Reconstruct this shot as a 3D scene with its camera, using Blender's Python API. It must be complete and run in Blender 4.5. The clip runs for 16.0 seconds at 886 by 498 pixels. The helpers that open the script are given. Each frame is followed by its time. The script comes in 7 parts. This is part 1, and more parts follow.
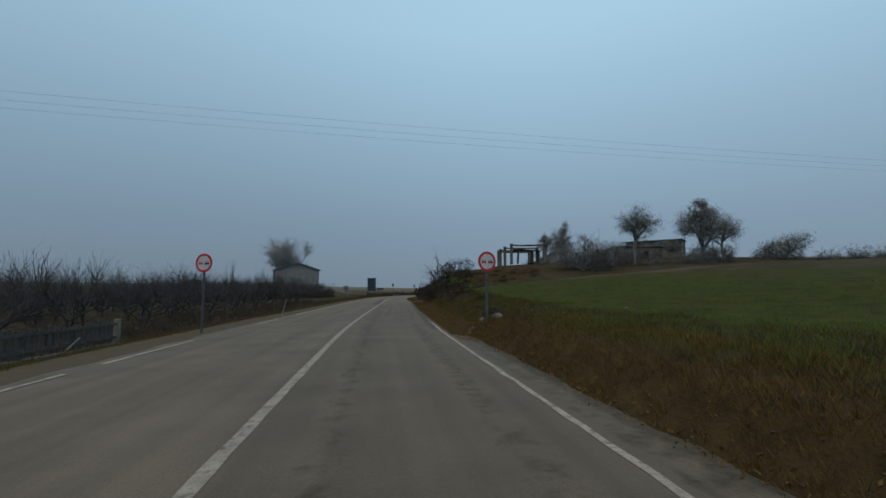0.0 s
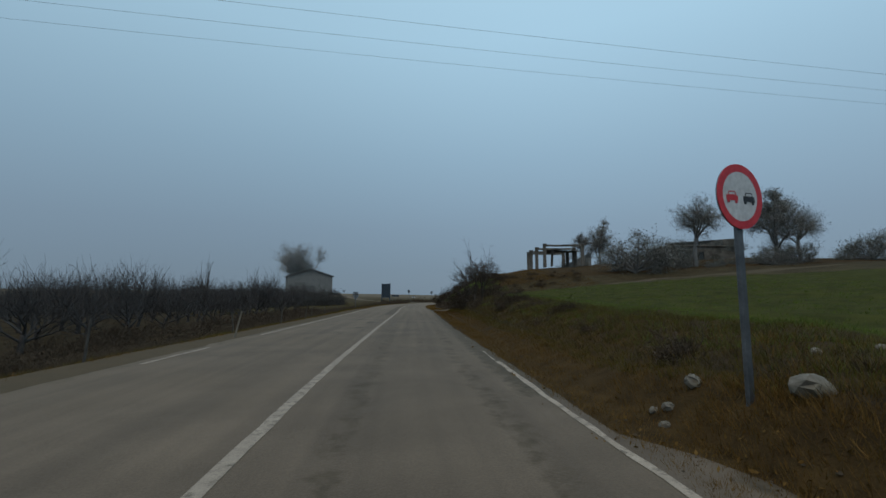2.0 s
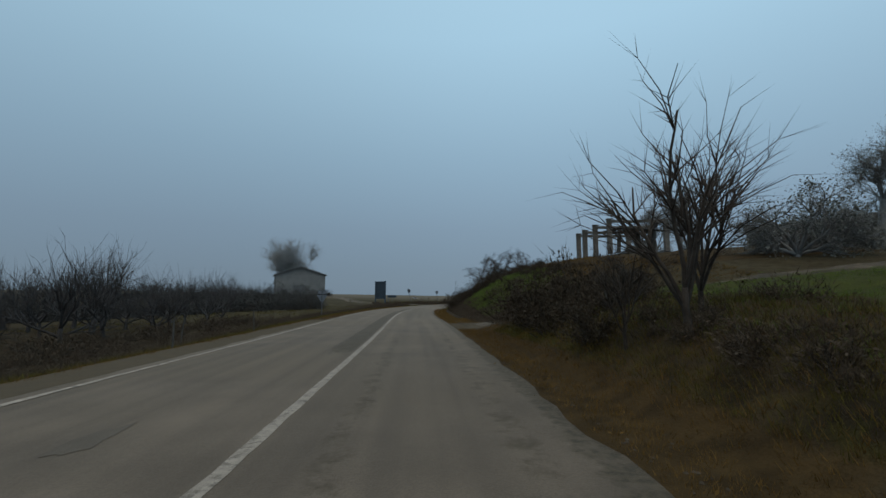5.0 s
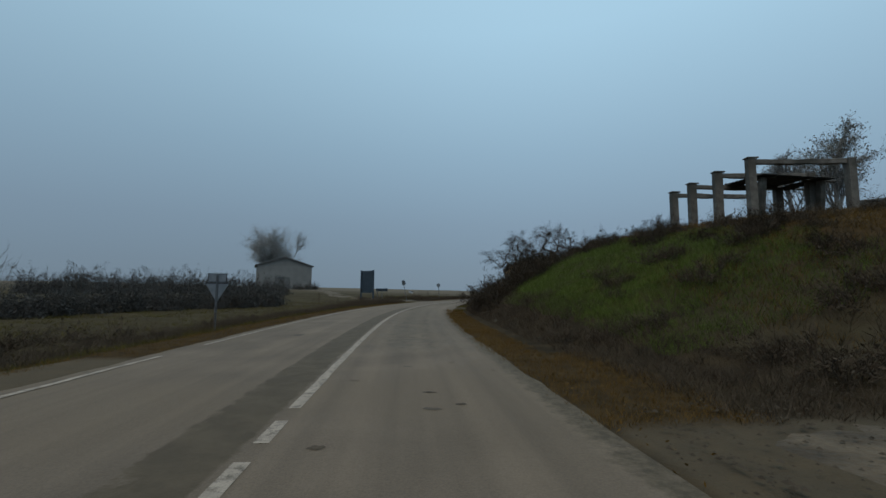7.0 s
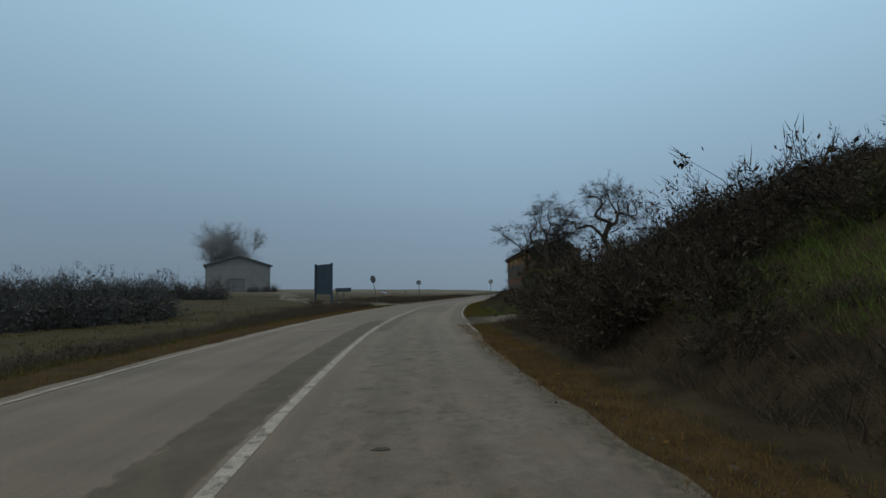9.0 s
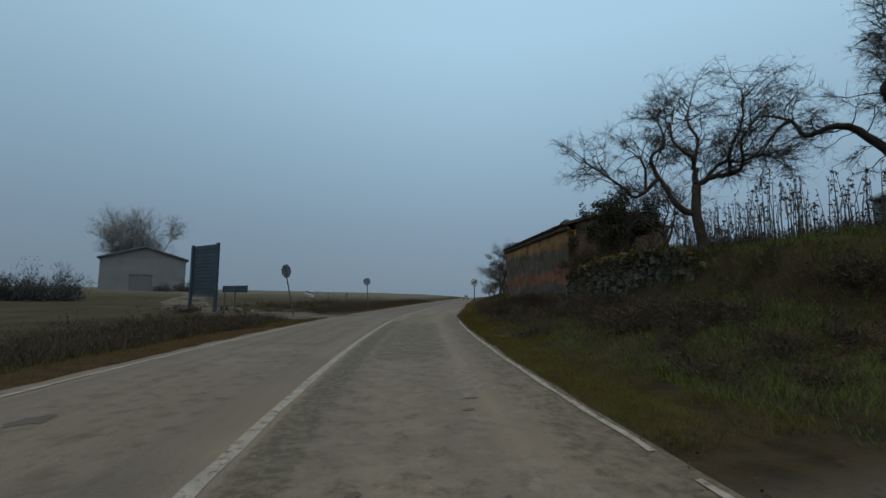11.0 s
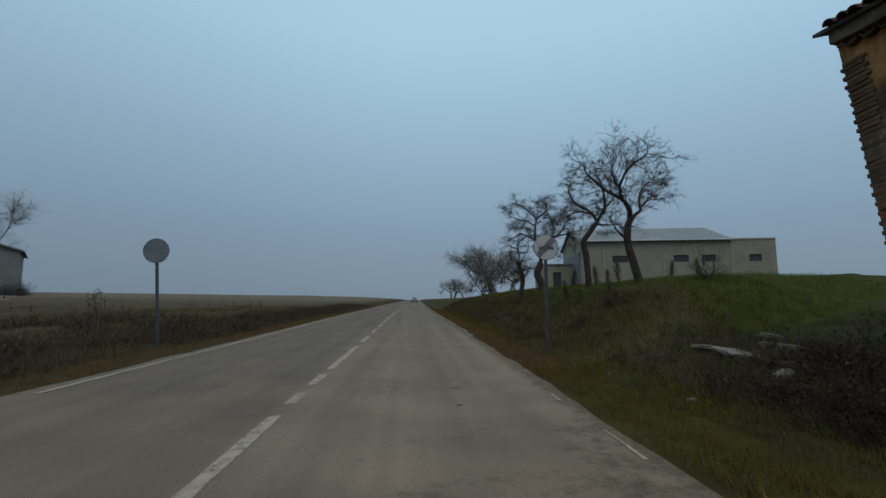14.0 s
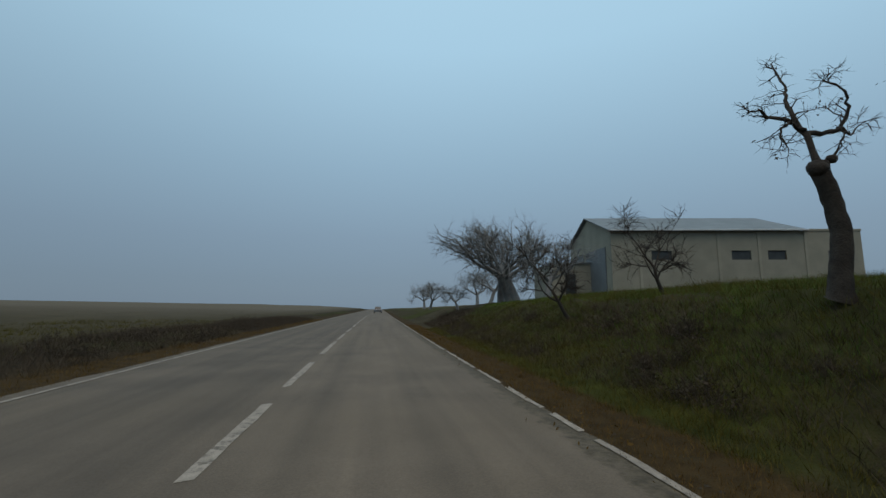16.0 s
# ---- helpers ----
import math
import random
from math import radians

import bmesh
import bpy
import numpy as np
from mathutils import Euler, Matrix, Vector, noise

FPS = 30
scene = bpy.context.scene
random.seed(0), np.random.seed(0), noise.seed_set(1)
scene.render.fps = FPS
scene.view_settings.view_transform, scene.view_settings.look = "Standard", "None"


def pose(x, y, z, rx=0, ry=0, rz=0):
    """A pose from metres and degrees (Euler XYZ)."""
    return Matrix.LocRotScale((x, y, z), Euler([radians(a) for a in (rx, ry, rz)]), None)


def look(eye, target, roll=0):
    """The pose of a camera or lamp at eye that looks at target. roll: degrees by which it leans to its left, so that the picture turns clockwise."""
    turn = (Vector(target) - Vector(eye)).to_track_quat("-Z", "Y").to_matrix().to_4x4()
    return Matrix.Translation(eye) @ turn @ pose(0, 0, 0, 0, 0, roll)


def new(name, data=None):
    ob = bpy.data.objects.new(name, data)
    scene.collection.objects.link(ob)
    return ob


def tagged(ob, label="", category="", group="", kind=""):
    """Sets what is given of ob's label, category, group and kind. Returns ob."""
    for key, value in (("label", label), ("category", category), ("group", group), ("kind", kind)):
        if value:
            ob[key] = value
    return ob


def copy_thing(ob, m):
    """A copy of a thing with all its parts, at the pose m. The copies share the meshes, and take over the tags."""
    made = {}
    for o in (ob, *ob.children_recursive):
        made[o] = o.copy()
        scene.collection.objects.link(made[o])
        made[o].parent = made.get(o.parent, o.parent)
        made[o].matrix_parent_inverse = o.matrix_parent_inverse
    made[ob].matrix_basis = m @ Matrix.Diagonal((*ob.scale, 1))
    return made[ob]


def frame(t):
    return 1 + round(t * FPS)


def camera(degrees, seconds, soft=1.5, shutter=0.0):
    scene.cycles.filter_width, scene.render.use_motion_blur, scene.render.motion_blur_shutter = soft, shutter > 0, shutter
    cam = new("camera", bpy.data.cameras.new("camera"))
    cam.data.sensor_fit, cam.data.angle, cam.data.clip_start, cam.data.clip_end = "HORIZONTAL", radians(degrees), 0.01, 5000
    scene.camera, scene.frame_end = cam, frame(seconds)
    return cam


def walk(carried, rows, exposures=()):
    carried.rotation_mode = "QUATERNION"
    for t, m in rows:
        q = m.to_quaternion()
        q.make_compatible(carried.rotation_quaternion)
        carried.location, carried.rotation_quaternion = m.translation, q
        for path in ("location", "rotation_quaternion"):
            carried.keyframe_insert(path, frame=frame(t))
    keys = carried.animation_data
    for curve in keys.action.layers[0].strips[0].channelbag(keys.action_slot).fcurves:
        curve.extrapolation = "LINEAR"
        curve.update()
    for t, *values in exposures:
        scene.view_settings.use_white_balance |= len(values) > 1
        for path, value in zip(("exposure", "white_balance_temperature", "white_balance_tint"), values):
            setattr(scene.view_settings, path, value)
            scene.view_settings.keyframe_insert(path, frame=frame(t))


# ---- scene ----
cam = camera(90.0, 16.0)
# path
PATH = [
    (0.0, pose(0.000, 0.000, 1.374, 95.34, 0.01, -5.86)),
    (0.5, pose(0.000, 2.187, 1.370, 95.83, -0.14, -5.71)),
    (1.0, pose(-0.041, 4.583, 1.352, 95.97, -0.21, -5.33)),
    (1.5, pose(-0.125, 7.145, 1.350, 95.95, -0.27, -4.23)),
    (2.0, pose(-0.301, 9.637, 1.327, 96.24, -0.00, -3.92)),
    (2.5, pose(-0.375, 12.515, 1.349, 95.57, -0.02, -3.68)),
    (3.0, pose(-0.407, 15.788, 1.367, 95.84, 0.08, -3.38)),
    (3.5, pose(-0.386, 19.418, 1.350, 96.27, 0.43, -3.40)),
    (4.0, pose(-0.320, 23.111, 1.377, 96.33, 0.44, -3.62)),
    (6.5, pose(-0.236, 47.611, 1.373, 96.24, -0.54, -3.96)),
    (7.0, pose(-0.385, 52.188, 1.360, 95.64, -0.37, -4.38)),
    (7.5, pose(-0.431, 56.707, 1.360, 95.49, 0.09, -4.76)),
    (8.0, pose(-0.423, 61.029, 1.354, 95.34, 0.68, -5.57)),
    (10.5, pose(0.502, 85.280, 1.369, 95.99, 0.02, -12.85)),
    (11.0, pose(1.129, 90.162, 1.358, 96.01, -0.19, -14.80)),
    (11.5, pose(1.889, 94.964, 1.345, 96.18, 0.09, -16.54)),
    (12.0, pose(2.775, 99.798, 1.357, 95.99, -0.14, -17.97)),
    (12.5, pose(3.874, 104.606, 1.356, 96.53, -0.56, -19.52)),
    (13.0, pose(5.174, 109.716, 1.348, 96.95, 0.12, -20.45)),
    (13.5, pose(6.387, 114.896, 1.364, 96.86, -0.00, -21.64)),
    (14.0, pose(7.748, 119.727, 1.344, 96.29, 0.29, -22.66)),
    (14.5, pose(9.243, 124.596, 1.370, 96.66, 0.09, -23.81)),
    (15.0, pose(10.857, 129.562, 1.362, 96.52, 0.31, -25.28)),
    (15.5, pose(12.594, 134.640, 1.359, 97.47, -0.38, -26.25)),
    (16.0, pose(14.340, 139.611, 1.362, 97.46, 0.11, -27.44)),
]
walk(cam, PATH)

# ---- world and light ----
world = bpy.data.worlds.new("fog_sky")
scene.world = world
world.use_nodes = True
wn, wl = world.node_tree.nodes, world.node_tree.links
bg = wn["Background"]
co = wn.new("ShaderNodeTexCoord")
sep = wn.new("ShaderNodeSeparateXYZ")
ramp = wn.new("ShaderNodeValToRGB")
wl.new(co.outputs["Generated"], sep.inputs[0])
wl.new(sep.outputs["Z"], ramp.inputs[0])
el = ramp.color_ramp.elements
el[0].position, el[0].color = 0.0, (0.176, 0.245, 0.316, 1)
el[1].position, el[1].color = 0.75, (0.430, 0.660, 0.820, 1)
for p, c in ((0.06, (0.186, 0.262, 0.340)), (0.15, (0.215, 0.308, 0.402)), (0.30, (0.275, 0.418, 0.540)), (0.52, (0.382, 0.592, 0.748))):
    e = el.new(p)
    e.color = (*c, 1)
sky = wn.new("ShaderNodeTexSky")
sky.sky_type, sky.sun_disc = "NISHITA", False
sky.sun_elevation, sky.sun_rotation = radians(64), radians(204)
mix = wn.new("ShaderNodeMixRGB")
mix.blend_type, mix.inputs[0].default_value = "ADD", 0.004
wl.new(ramp.outputs[0], mix.inputs[1])
wl.new(sky.outputs[0], mix.inputs[2])
wl.new(mix.outputs[0], bg.inputs[0])
side = wn.new("ShaderNodeVectorMath")
side.operation, side.inputs[1].default_value = "DOT_PRODUCT", (0.966, -0.259, 0)
wl.new(co.outputs["Generated"], side.inputs[0])
fade = wn.new("ShaderNodeMapRange")
fade.inputs["From Min"].default_value, fade.inputs["From Max"].default_value = -0.75, 0.15
fade.inputs["To Min"].default_value, fade.inputs["To Max"].default_value = 0.86, 1.0
fade.interpolation_type = "SMOOTHSTEP"
wl.new(side.outputs["Value"], fade.inputs["Value"])
wl.new(fade.outputs[0], bg.inputs[1])
sun = new("sun", bpy.data.lights.new("sun", "SUN"))
sun.data.energy, sun.data.angle, sun.data.color = 0.95, radians(50), (1.0, 0.77, 0.55)
sun.matrix_world = look((0, 0, 50), (9, 20, 5))
scene.view_settings.exposure = 0.0

# ---- materials ----


def mat(name, a, b, scale=3.0, rough=0.85, bump=0.3, fine=40.0, metal=0.0, c=None, spec=0.3, coords="Object", shift=0.08):
    """Two-scale mottled surface: colours a and b by a coarse noise, a third colour in patches, fine relief."""
    m = bpy.data.materials.new(name)
    m.use_nodes = True
    n, l = m.node_tree.nodes, m.node_tree.links
    p = n["Principled BSDF"]
    p.inputs["Roughness"].default_value, p.inputs["Metallic"].default_value = rough, metal
    p.inputs["Specular IOR Level"].default_value = spec
    tc = n.new("ShaderNodeTexCoord")
    t1, t2, t3 = (n.new("ShaderNodeTexNoise") for _ in range(3))
    for t, s, d in ((t1, scale, 6), (t2, fine, 4), (t3, scale * 0.23, 3)):
        t.inputs["Scale"].default_value, t.inputs["Detail"].default_value = s, d
        l.new(tc.outputs[coords], t.inputs["Vector"])
    r = n.new("ShaderNodeValToRGB")
    r.color_ramp.elements[0].position, r.color_ramp.elements[0].color = 0.35, (*a, 1)
    r.color_ramp.elements[1].position, r.color_ramp.elements[1].color = 0.65, (*b, 1)
    l.new(t1.outputs["Fac"], r.inputs[0])
    out = r.outputs[0]
    if c:
        r3 = n.new("ShaderNodeValToRGB")
        r3.color_ramp.elements[0].position, r3.color_ramp.elements[1].position = 0.48, 0.62
        l.new(t3.outputs["Fac"], r3.inputs[0])
        mx = n.new("ShaderNodeMixRGB")
        l.new(r3.outputs[0], mx.inputs[0])
        l.new(out, mx.inputs[1])
        mx.inputs[2].default_value = (*c, 1)
        out = mx.outputs[0]
    # fine grain as a gentle multiply
    r2 = n.new("ShaderNodeMapRange")
    r2.inputs["To Min"].default_value, r2.inputs["To Max"].default_value = 0.65, 1.35
    l.new(t2.outputs["Fac"], r2.inputs["Value"])
    mu = n.new("ShaderNodeVectorMath")
    mu.operation = "SCALE"
    l.new(out, mu.inputs[0])
    l.new(r2.outputs[0], mu.inputs["Scale"])
    info = n.new("ShaderNodeObjectInfo")
    r4 = n.new("ShaderNodeMapRange")
    r4.inputs["To Min"].default_value, r4.inputs["To Max"].default_value = 1 - shift, 1 + shift
    l.new(info.outputs["Random"], r4.inputs["Value"])
    m2 = n.new("ShaderNodeVectorMath")
    m2.operation = "SCALE"
    l.new(mu.outputs[0], m2.inputs[0])
    l.new(r4.outputs[0], m2.inputs["Scale"])
    l.new(m2.outputs[0], p.inputs["Base Color"])
    if bump:
        bp = n.new("ShaderNodeBump")
        bp.inputs["Strength"].default_value, bp.inputs["Distance"].default_value = bump, 0.02
        l.new(t2.outputs["Fac"], bp.inputs["Height"])
        l.new(bp.outputs[0], p.inputs["Normal"])
    return m


# ---- plan: the road's centre line and the lie of the land ----
LINE_Y = [-60, 0, 8, 16, 24, 32, 40, 48, 56, 64, 72, 78, 84, 90, 96, 102, 108, 114, 120, 126, 132, 138, 144, 150, 156, 193, 420]
LINE_X = [-0.30, -1.27, -1.58, -1.90, -1.83, -1.82, -1.72, -1.63, -1.68, -1.74, -1.63, -1.40, -0.99, -0.34, 0.58, 1.71, 3.07, 4.52, 6.16, 8.22, 10.30, 12.32, 14.29, 16.29, 18.29, 31.05, 110.50]
_dense = np.arange(-60, 421, 1.0)
_cx = np.interp(_dense, LINE_Y, LINE_X)
for _ in range(4):
    _cx[3:-3] = np.convolve(_cx, np.ones(7) / 7, "valid")
_slope = np.gradient(_cx)


def cx(y):
    return np.interp(y, _dense, _cx)


def on(y, u):
    """World x, y of the point u metres to the right of the centre line at the station y."""
    k = np.sqrt(1 + np.interp(y, _dense, _slope) ** 2)
    return cx(y) + u * k, y


STATIONS = [
    (-60, [(3.8, 0), (4.15, 0), (4.7, .42), (5.6, .6), (8, .7), (14, .8), (28, 1.5), (55, 3.8), (100, 6), (320, 8)]),
    (13.6, [(3.8, 0), (4.1, 0), (4.6, .5), (5.4, .68), (7, .75), (12, .8), (25, 1.5), (50, 4.0), (100, 6.2), (320, 8)]),
    (17, [(3.5, 0), (4.0, 0), (5.0, .3), (6.5, .75), (12, .9), (25, 1.8), (50, 4.3), (100, 6.4), (320, 8)]),
    (30, [(3.5, 0), (4.2, 0), (5.4, .7), (6.4, 1.1), (12, 1.4), (25, 2.1), (50, 3.9), (100, 6.2), (320, 8)]),
    (42, [(3.5, 0), (4.2, 0), (5.4, .8), (6.6, 1.3), (12, 1.9), (24, 2.7), (50, 4.4), (100, 6.4), (320, 8)]),
    (50, [(3.5, 0), (4.4, 0), (5.6, .6), (7.0, 1.1), (12, 1.8), (22, 2.8), (50, 4.8), (100, 6.8), (320, 8)]),
    (55, [(3.5, 0), (4.6, .02), (6.5, .1), (9, .4), (13, .95), (22, 2.2), (50, 5.0), (100, 7.0), (320, 8)]),
    (59, [(3.4, 0), (4.4, .02), (6.2, .1), (8.5, .6), (12, 1.7), (21, 3.1), (50, 5.3), (100, 7.2), (320, 8)]),
    (64, [(3.2, 0), (4.0, -.02), (5.2, .05), (6.4, .8), (9.5, 2.4), (13, 3.6), (20, 4.3), (50, 6.0), (320, 9)]),
    (72, [(3.1, 0), (3.9, -.02), (5.0, .1), (6.0, .8), (9.5, 3.0), (13, 4.4), (20, 5.4), (50, 7.0), (320, 9)]),
    (80, [(3.2, 0), (4.0, -.02), (5.0, .1), (6.0, .8), (9.2, 2.9), (13, 4.5), (20, 5.9), (50, 7.8), (320, 9)]),
    (86, [(3.4, 0), (4.4, 0), (5.6, .15), (7.0, .8), (10, 2.4), (14, 3.8), (21, 5.2), (50, 7.2), (320, 9)]),
    (89.5, [(3.5, 0), (4.8, .02), (7, .15), (9, .42), (12, .85), (16, 1.5), (22, 2.7), (50, 6), (320, 12)]),
    (93.5, [(3.5, 0), (4.6, .02), (6.5, .12), (9, .42), (12, .85), (16, 1.5), (22, 2.6), (50, 5.5), (320, 11)]),
    (95.4, [(3.5, 0), (4.7, .02), (6.5, .2), (9, .6), (12, .95), (16, 1.6), (22, 2.6), (50, 5.3), (320, 11)]),
    (96.1, [(3.6, 0), (4.8, .0), (6, .25), (8, .85), (9.6, 1.2), (10.4, 2.0), (13, 2.8), (22, 3.3), (50, 5), (320, 10)]),
    (97, [(3.6, 0), (4.8, .0), (6, .25), (8, .9), (9.2, 1.3), (9.6, 2.5), (13, 2.9), (22, 3.4), (50, 5), (320, 10)]),
    (105, [(3.7, 0), (4.8, -.02), (6, .25), (7.6, .8), (8.9, 1.2), (9.3, 2.7), (13, 3.1), (22, 3.3), (50, 4), (320, 9)]),
    (108.5, [(3.7, 0), (4.8, -.03), (6, .22), (7.2, .75), (8.6, 1.1), (9.1, 2.2), (13, 2.9), (22, 3.1), (50, 3.8), (320, 9)]),
    (110.5, [(3.7, 0), (4.8, -.05), (5.8, .15), (7.0, .85), (8.4, 1.3), (10, 1.7), (13, 2.4), (22, 2.8), (50, 3.5), (320, 8)]),
    (120, [(3.7, 0), (4.8, -.05), (5.8, .15), (6.8, .7), (8, 1.2), (10, 1.4), (13, 1.6), (22, 2.3), (50, 3), (320, 7)]),
    (124, [(3.6, 0), (4.8, -.05), (5.8, .05), (6.8, .3), (8, .42), (10, .6), (13, 1.2), (22, 2.0), (50, 3), (320, 7)]),
    (126.4, [(3.6, 0), (4.7, -.05), (5.8, .05), (7, .35), (8.6, .55), (11, .9), (16, 1.6), (24, 2.1), (50, 2.9), (320, 6)]),
    (129, [(3.6, 0), (4.7, -.05), (5.8, .15), (7, .9), (8.6, 1.7), (11, 1.95), (16, 2.1), (24, 2.3), (50, 2.8), (320, 6)]),
    (150, [(3.6, 0), (4.6, -.05), (5.6, .1), (7, .7), (8.6, 1.6), (11, 1.9), (16, 2.1), (24, 2.3), (50, 3.2), (100, 4), (320, 6)]),
    (200, [(3.6, 0), (4.6, -.05), (5.6, .0), (7, .4), (8.6, .9), (11, 1.2), (16, 1.5), (24, 2.0), (50, 3.4), (100, 4.2), (320, 5)]),
    (420, [(3.6, 0), (4.6, -.05), (5.6, .0), (7, .2), (8.6, .4), (11, .5), (16, .6), (24, .8), (50, 1), (320, 2)]),
]
LEFT = [
    (-60, [(-320, -.6), (-60, -.8), (-15, -.7), (-9, -.65), (-7.4, -.6), (-6.2, -.25), (-5.2, 0), (-4.2, 0)]),
    (25, [(-320, -.6), (-60, -.8), (-15, -.7), (-9, -.65), (-7.4, -.55), (-6.2, -.25), (-5.2, 0), (-4.2, 0)]),
    (60, [(-320, 0), (-60, -.6), (-15, -.55), (-9, -.5), (-7.4, -.4), (-6.2, -.15), (-5.2, 0), (-4.2, 0)]),
    (100, [(-320, 1), (-60, .1), (-15, -.2), (-9, -.3), (-7.4, -.25), (-6.2, -.1), (-5.2, 0), (-4.2, 0)]),
    (112, [(-320, 1), (-60, .3), (-15, .0), (-9, 0), (-7.4, 0), (-6.2, 0), (-5.2, 0), (-4.2, 0)]),
    (130, [(-320, 5), (-60, .8), (-15, .25), (-9, .2), (-7.4, .2), (-6.2, .1), (-5.2, 0), (-4.2, 0)]),
    (200, [(-320, 6.5), (-60, 1.5), (-25, .6), (-15, .4), (-9, .25), (-7.4, .2), (-6.2, .1), (-5.2, 0), (-4.2, 0)]),
    (420, [(-320, 7.5), (-60, 3), (-25, 1.8), (-15, 1.0), (-9, .5), (-7.4, .2), (-6.2, .1), (-5.2, 0), (-4.2, 0)]),
]


def _profile(table, y, u):
    ys = [s[0] for s in table]
    i = max(0, min(len(ys) - 2, int(np.searchsorted(ys, y)) - 1))
    f = min(1, max(0, (y - ys[i]) / (ys[i + 1] - ys[i])))
    a = np.interp(u, *zip(*table[i][1]))
    b = np.interp(u, *zip(*table[i + 1][1]))
    return a * (1 - f) + b * f


def lumps(x, y, s, seed=0.0):
    return noise.noise(Vector((x * s + seed, y * s - seed, seed)))


def land(y, u):
    """Height of the ground at the station y, u metres from the centre line."""
    z = _profile(STATIONS, y, u) if u > 0 else _profile(LEFT, y, u)
    off = max(0.0, u - 4.4, -4.9 - u)
    rough = min(1.0, off / 2.5)
    x = float(cx(y)) + u
    z += rough * (0.12 * lumps(x, y, 0.55, 3.1) + 0.05 * lumps(x, y, 1.9, 7.7))
    z += min(1.0, off) * (0.045 * lumps(x, y, 4.3, 9.1) + 0.03 * lumps(x, y, 9.0, 2.1))
    z += min(1.0, off / 25) * 0.25 * lumps(x, y, 0.09, 1.3)
    return float(z)


def spot(x, y):
    """The ground under the world point x, y."""
    k = math.sqrt(1 + float(np.interp(y, _dense, _slope)) ** 2)
    u = (x - float(cx(y))) / k
    return (x, y, land(y, u))


# ---- helpers for meshes ----


def mesh(name, verts, faces, material=None, smooth=False):
    me = bpy.data.meshes.new(name)
    me.from_pydata(verts, [], faces)
    if material:
        me.materials.append(material)
    if smooth:
        me.shade_smooth()
    return me


def thing(name, m=None, label="", category="", group="", kind=""):
    ob = new(name)
    ob.matrix_world = m if m is not None else Matrix()
    return tagged(ob, label, category, group, kind)


def part(name, bm, material, parent=None, label="", smooth=False):
    """Links a bmesh (or a mesh) as one mesh object under a thing or a part, in the parent's own space."""
    if isinstance(bm, bmesh.types.BMesh):
        me = bpy.data.meshes.new(name)
        bm.to_mesh(me)
        bm.free()
        me.materials.append(material)
    else:
        me = bm
    if smooth:
        me.shade_smooth()
    ob = new(name, me)
    if parent is not None:
        ob.parent = parent
    return tagged(ob, label)


def box(x0, y0, z0, x1, y1, z1, bevel=0.0, bm=None):
    bm = bm or bmesh.new()
    m = Matrix.Translation(((x0 + x1) / 2, (y0 + y1) / 2, (z0 + z1) / 2)) @ Matrix.Diagonal((abs(x1 - x0), abs(y1 - y0), abs(z1 - z0), 1))
    made = bmesh.ops.create_cube(bm, size=1, matrix=m)
    if bevel:
        es = list({e for v in made["verts"] for e in v.link_edges})
        bmesh.ops.bevel(bm, geom=es, offset=bevel, segments=1, affect="EDGES")
    return bm


def rod(a, b, r0, r1=None, n=8, bm=None):
    bm = bm or bmesh.new()
    a, b = Vector(a), Vector(b)
    m = Matrix.Translation((a + b) / 2) @ (b - a).to_track_quat("Z", "Y").to_matrix().to_4x4()
    bmesh.ops.create_cone(bm, cap_ends=True, segments=n, radius1=r0, radius2=r1 if r1 is not None else r0, depth=(b - a).length, matrix=m)
    return bm


def strip(name, stations, u0, u1, z, material, parent, step=1.0, wobble=0.0, label=""):
    """A thin band on the road from station to station between two offsets."""
    y0, y1 = stations
    n = max(2, int((y1 - y0) / step) + 1)
    vs, fs = [], []
    for i in range(n):
        y = y0 + (y1 - y0) * i / (n - 1)
        w0, w1 = (wobble * lumps(0, y, 1.7, u0), wobble * lumps(9, y, 1.7, u1)) if wobble else (0, 0)
        for u in (u0 + w0, u1 + w1):
            vs.append((*map(float, on(y, u)), z))
        if i:
            k = 2 * i
            fs.append((k - 2, k - 1, k + 1, k))
    return part(name, mesh(name, vs, fs, material), None, parent, label)

# ---- materials ----
asphalt_dark = mat("patched_asphalt", (0.078, 0.059, 0.042), (0.105, 0.081, 0.058), 1.4, 0.9, 0.4, 50)
mud = mat("dried_mud", (0.045, 0.032, 0.021), (0.070, 0.051, 0.033), 3.0, 0.95, 0.6, 30)
paint = mat("road_paint", (0.34, 0.275, 0.215), (0.25, 0.20, 0.155), 5, 0.8, 0.2, 60)


def worn_paint():
    """Road paint scuffed through to the asphalt in places."""
    n, l = paint.node_tree.nodes, paint.node_tree.links
    p = n["Principled BSDF"]
    tc, t, r, mx = n.new("ShaderNodeTexCoord"), n.new("ShaderNodeTexNoise"), n.new("ShaderNodeMapRange"), n.new("ShaderNodeMixRGB")
    t.inputs["Scale"].default_value, t.inputs["Detail"].default_value, t.inputs["Roughness"].default_value = 7, 8, 0.75
    r.inputs["From Min"].default_value, r.inputs["From Max"].default_value = 0.50, 0.64
    l.new(tc.outputs["Object"], t.inputs["Vector"])
    l.new(t.outputs["Fac"], r.inputs["Value"])
    l.new(r.outputs[0], mx.inputs[0])
    l.new(p.inputs["Base Color"].links[0].from_socket, mx.inputs[1])
    mx.inputs[2].default_value = (0.108, 0.084, 0.062, 1)
    l.new(mx.outputs[0], p.inputs["Base Color"])


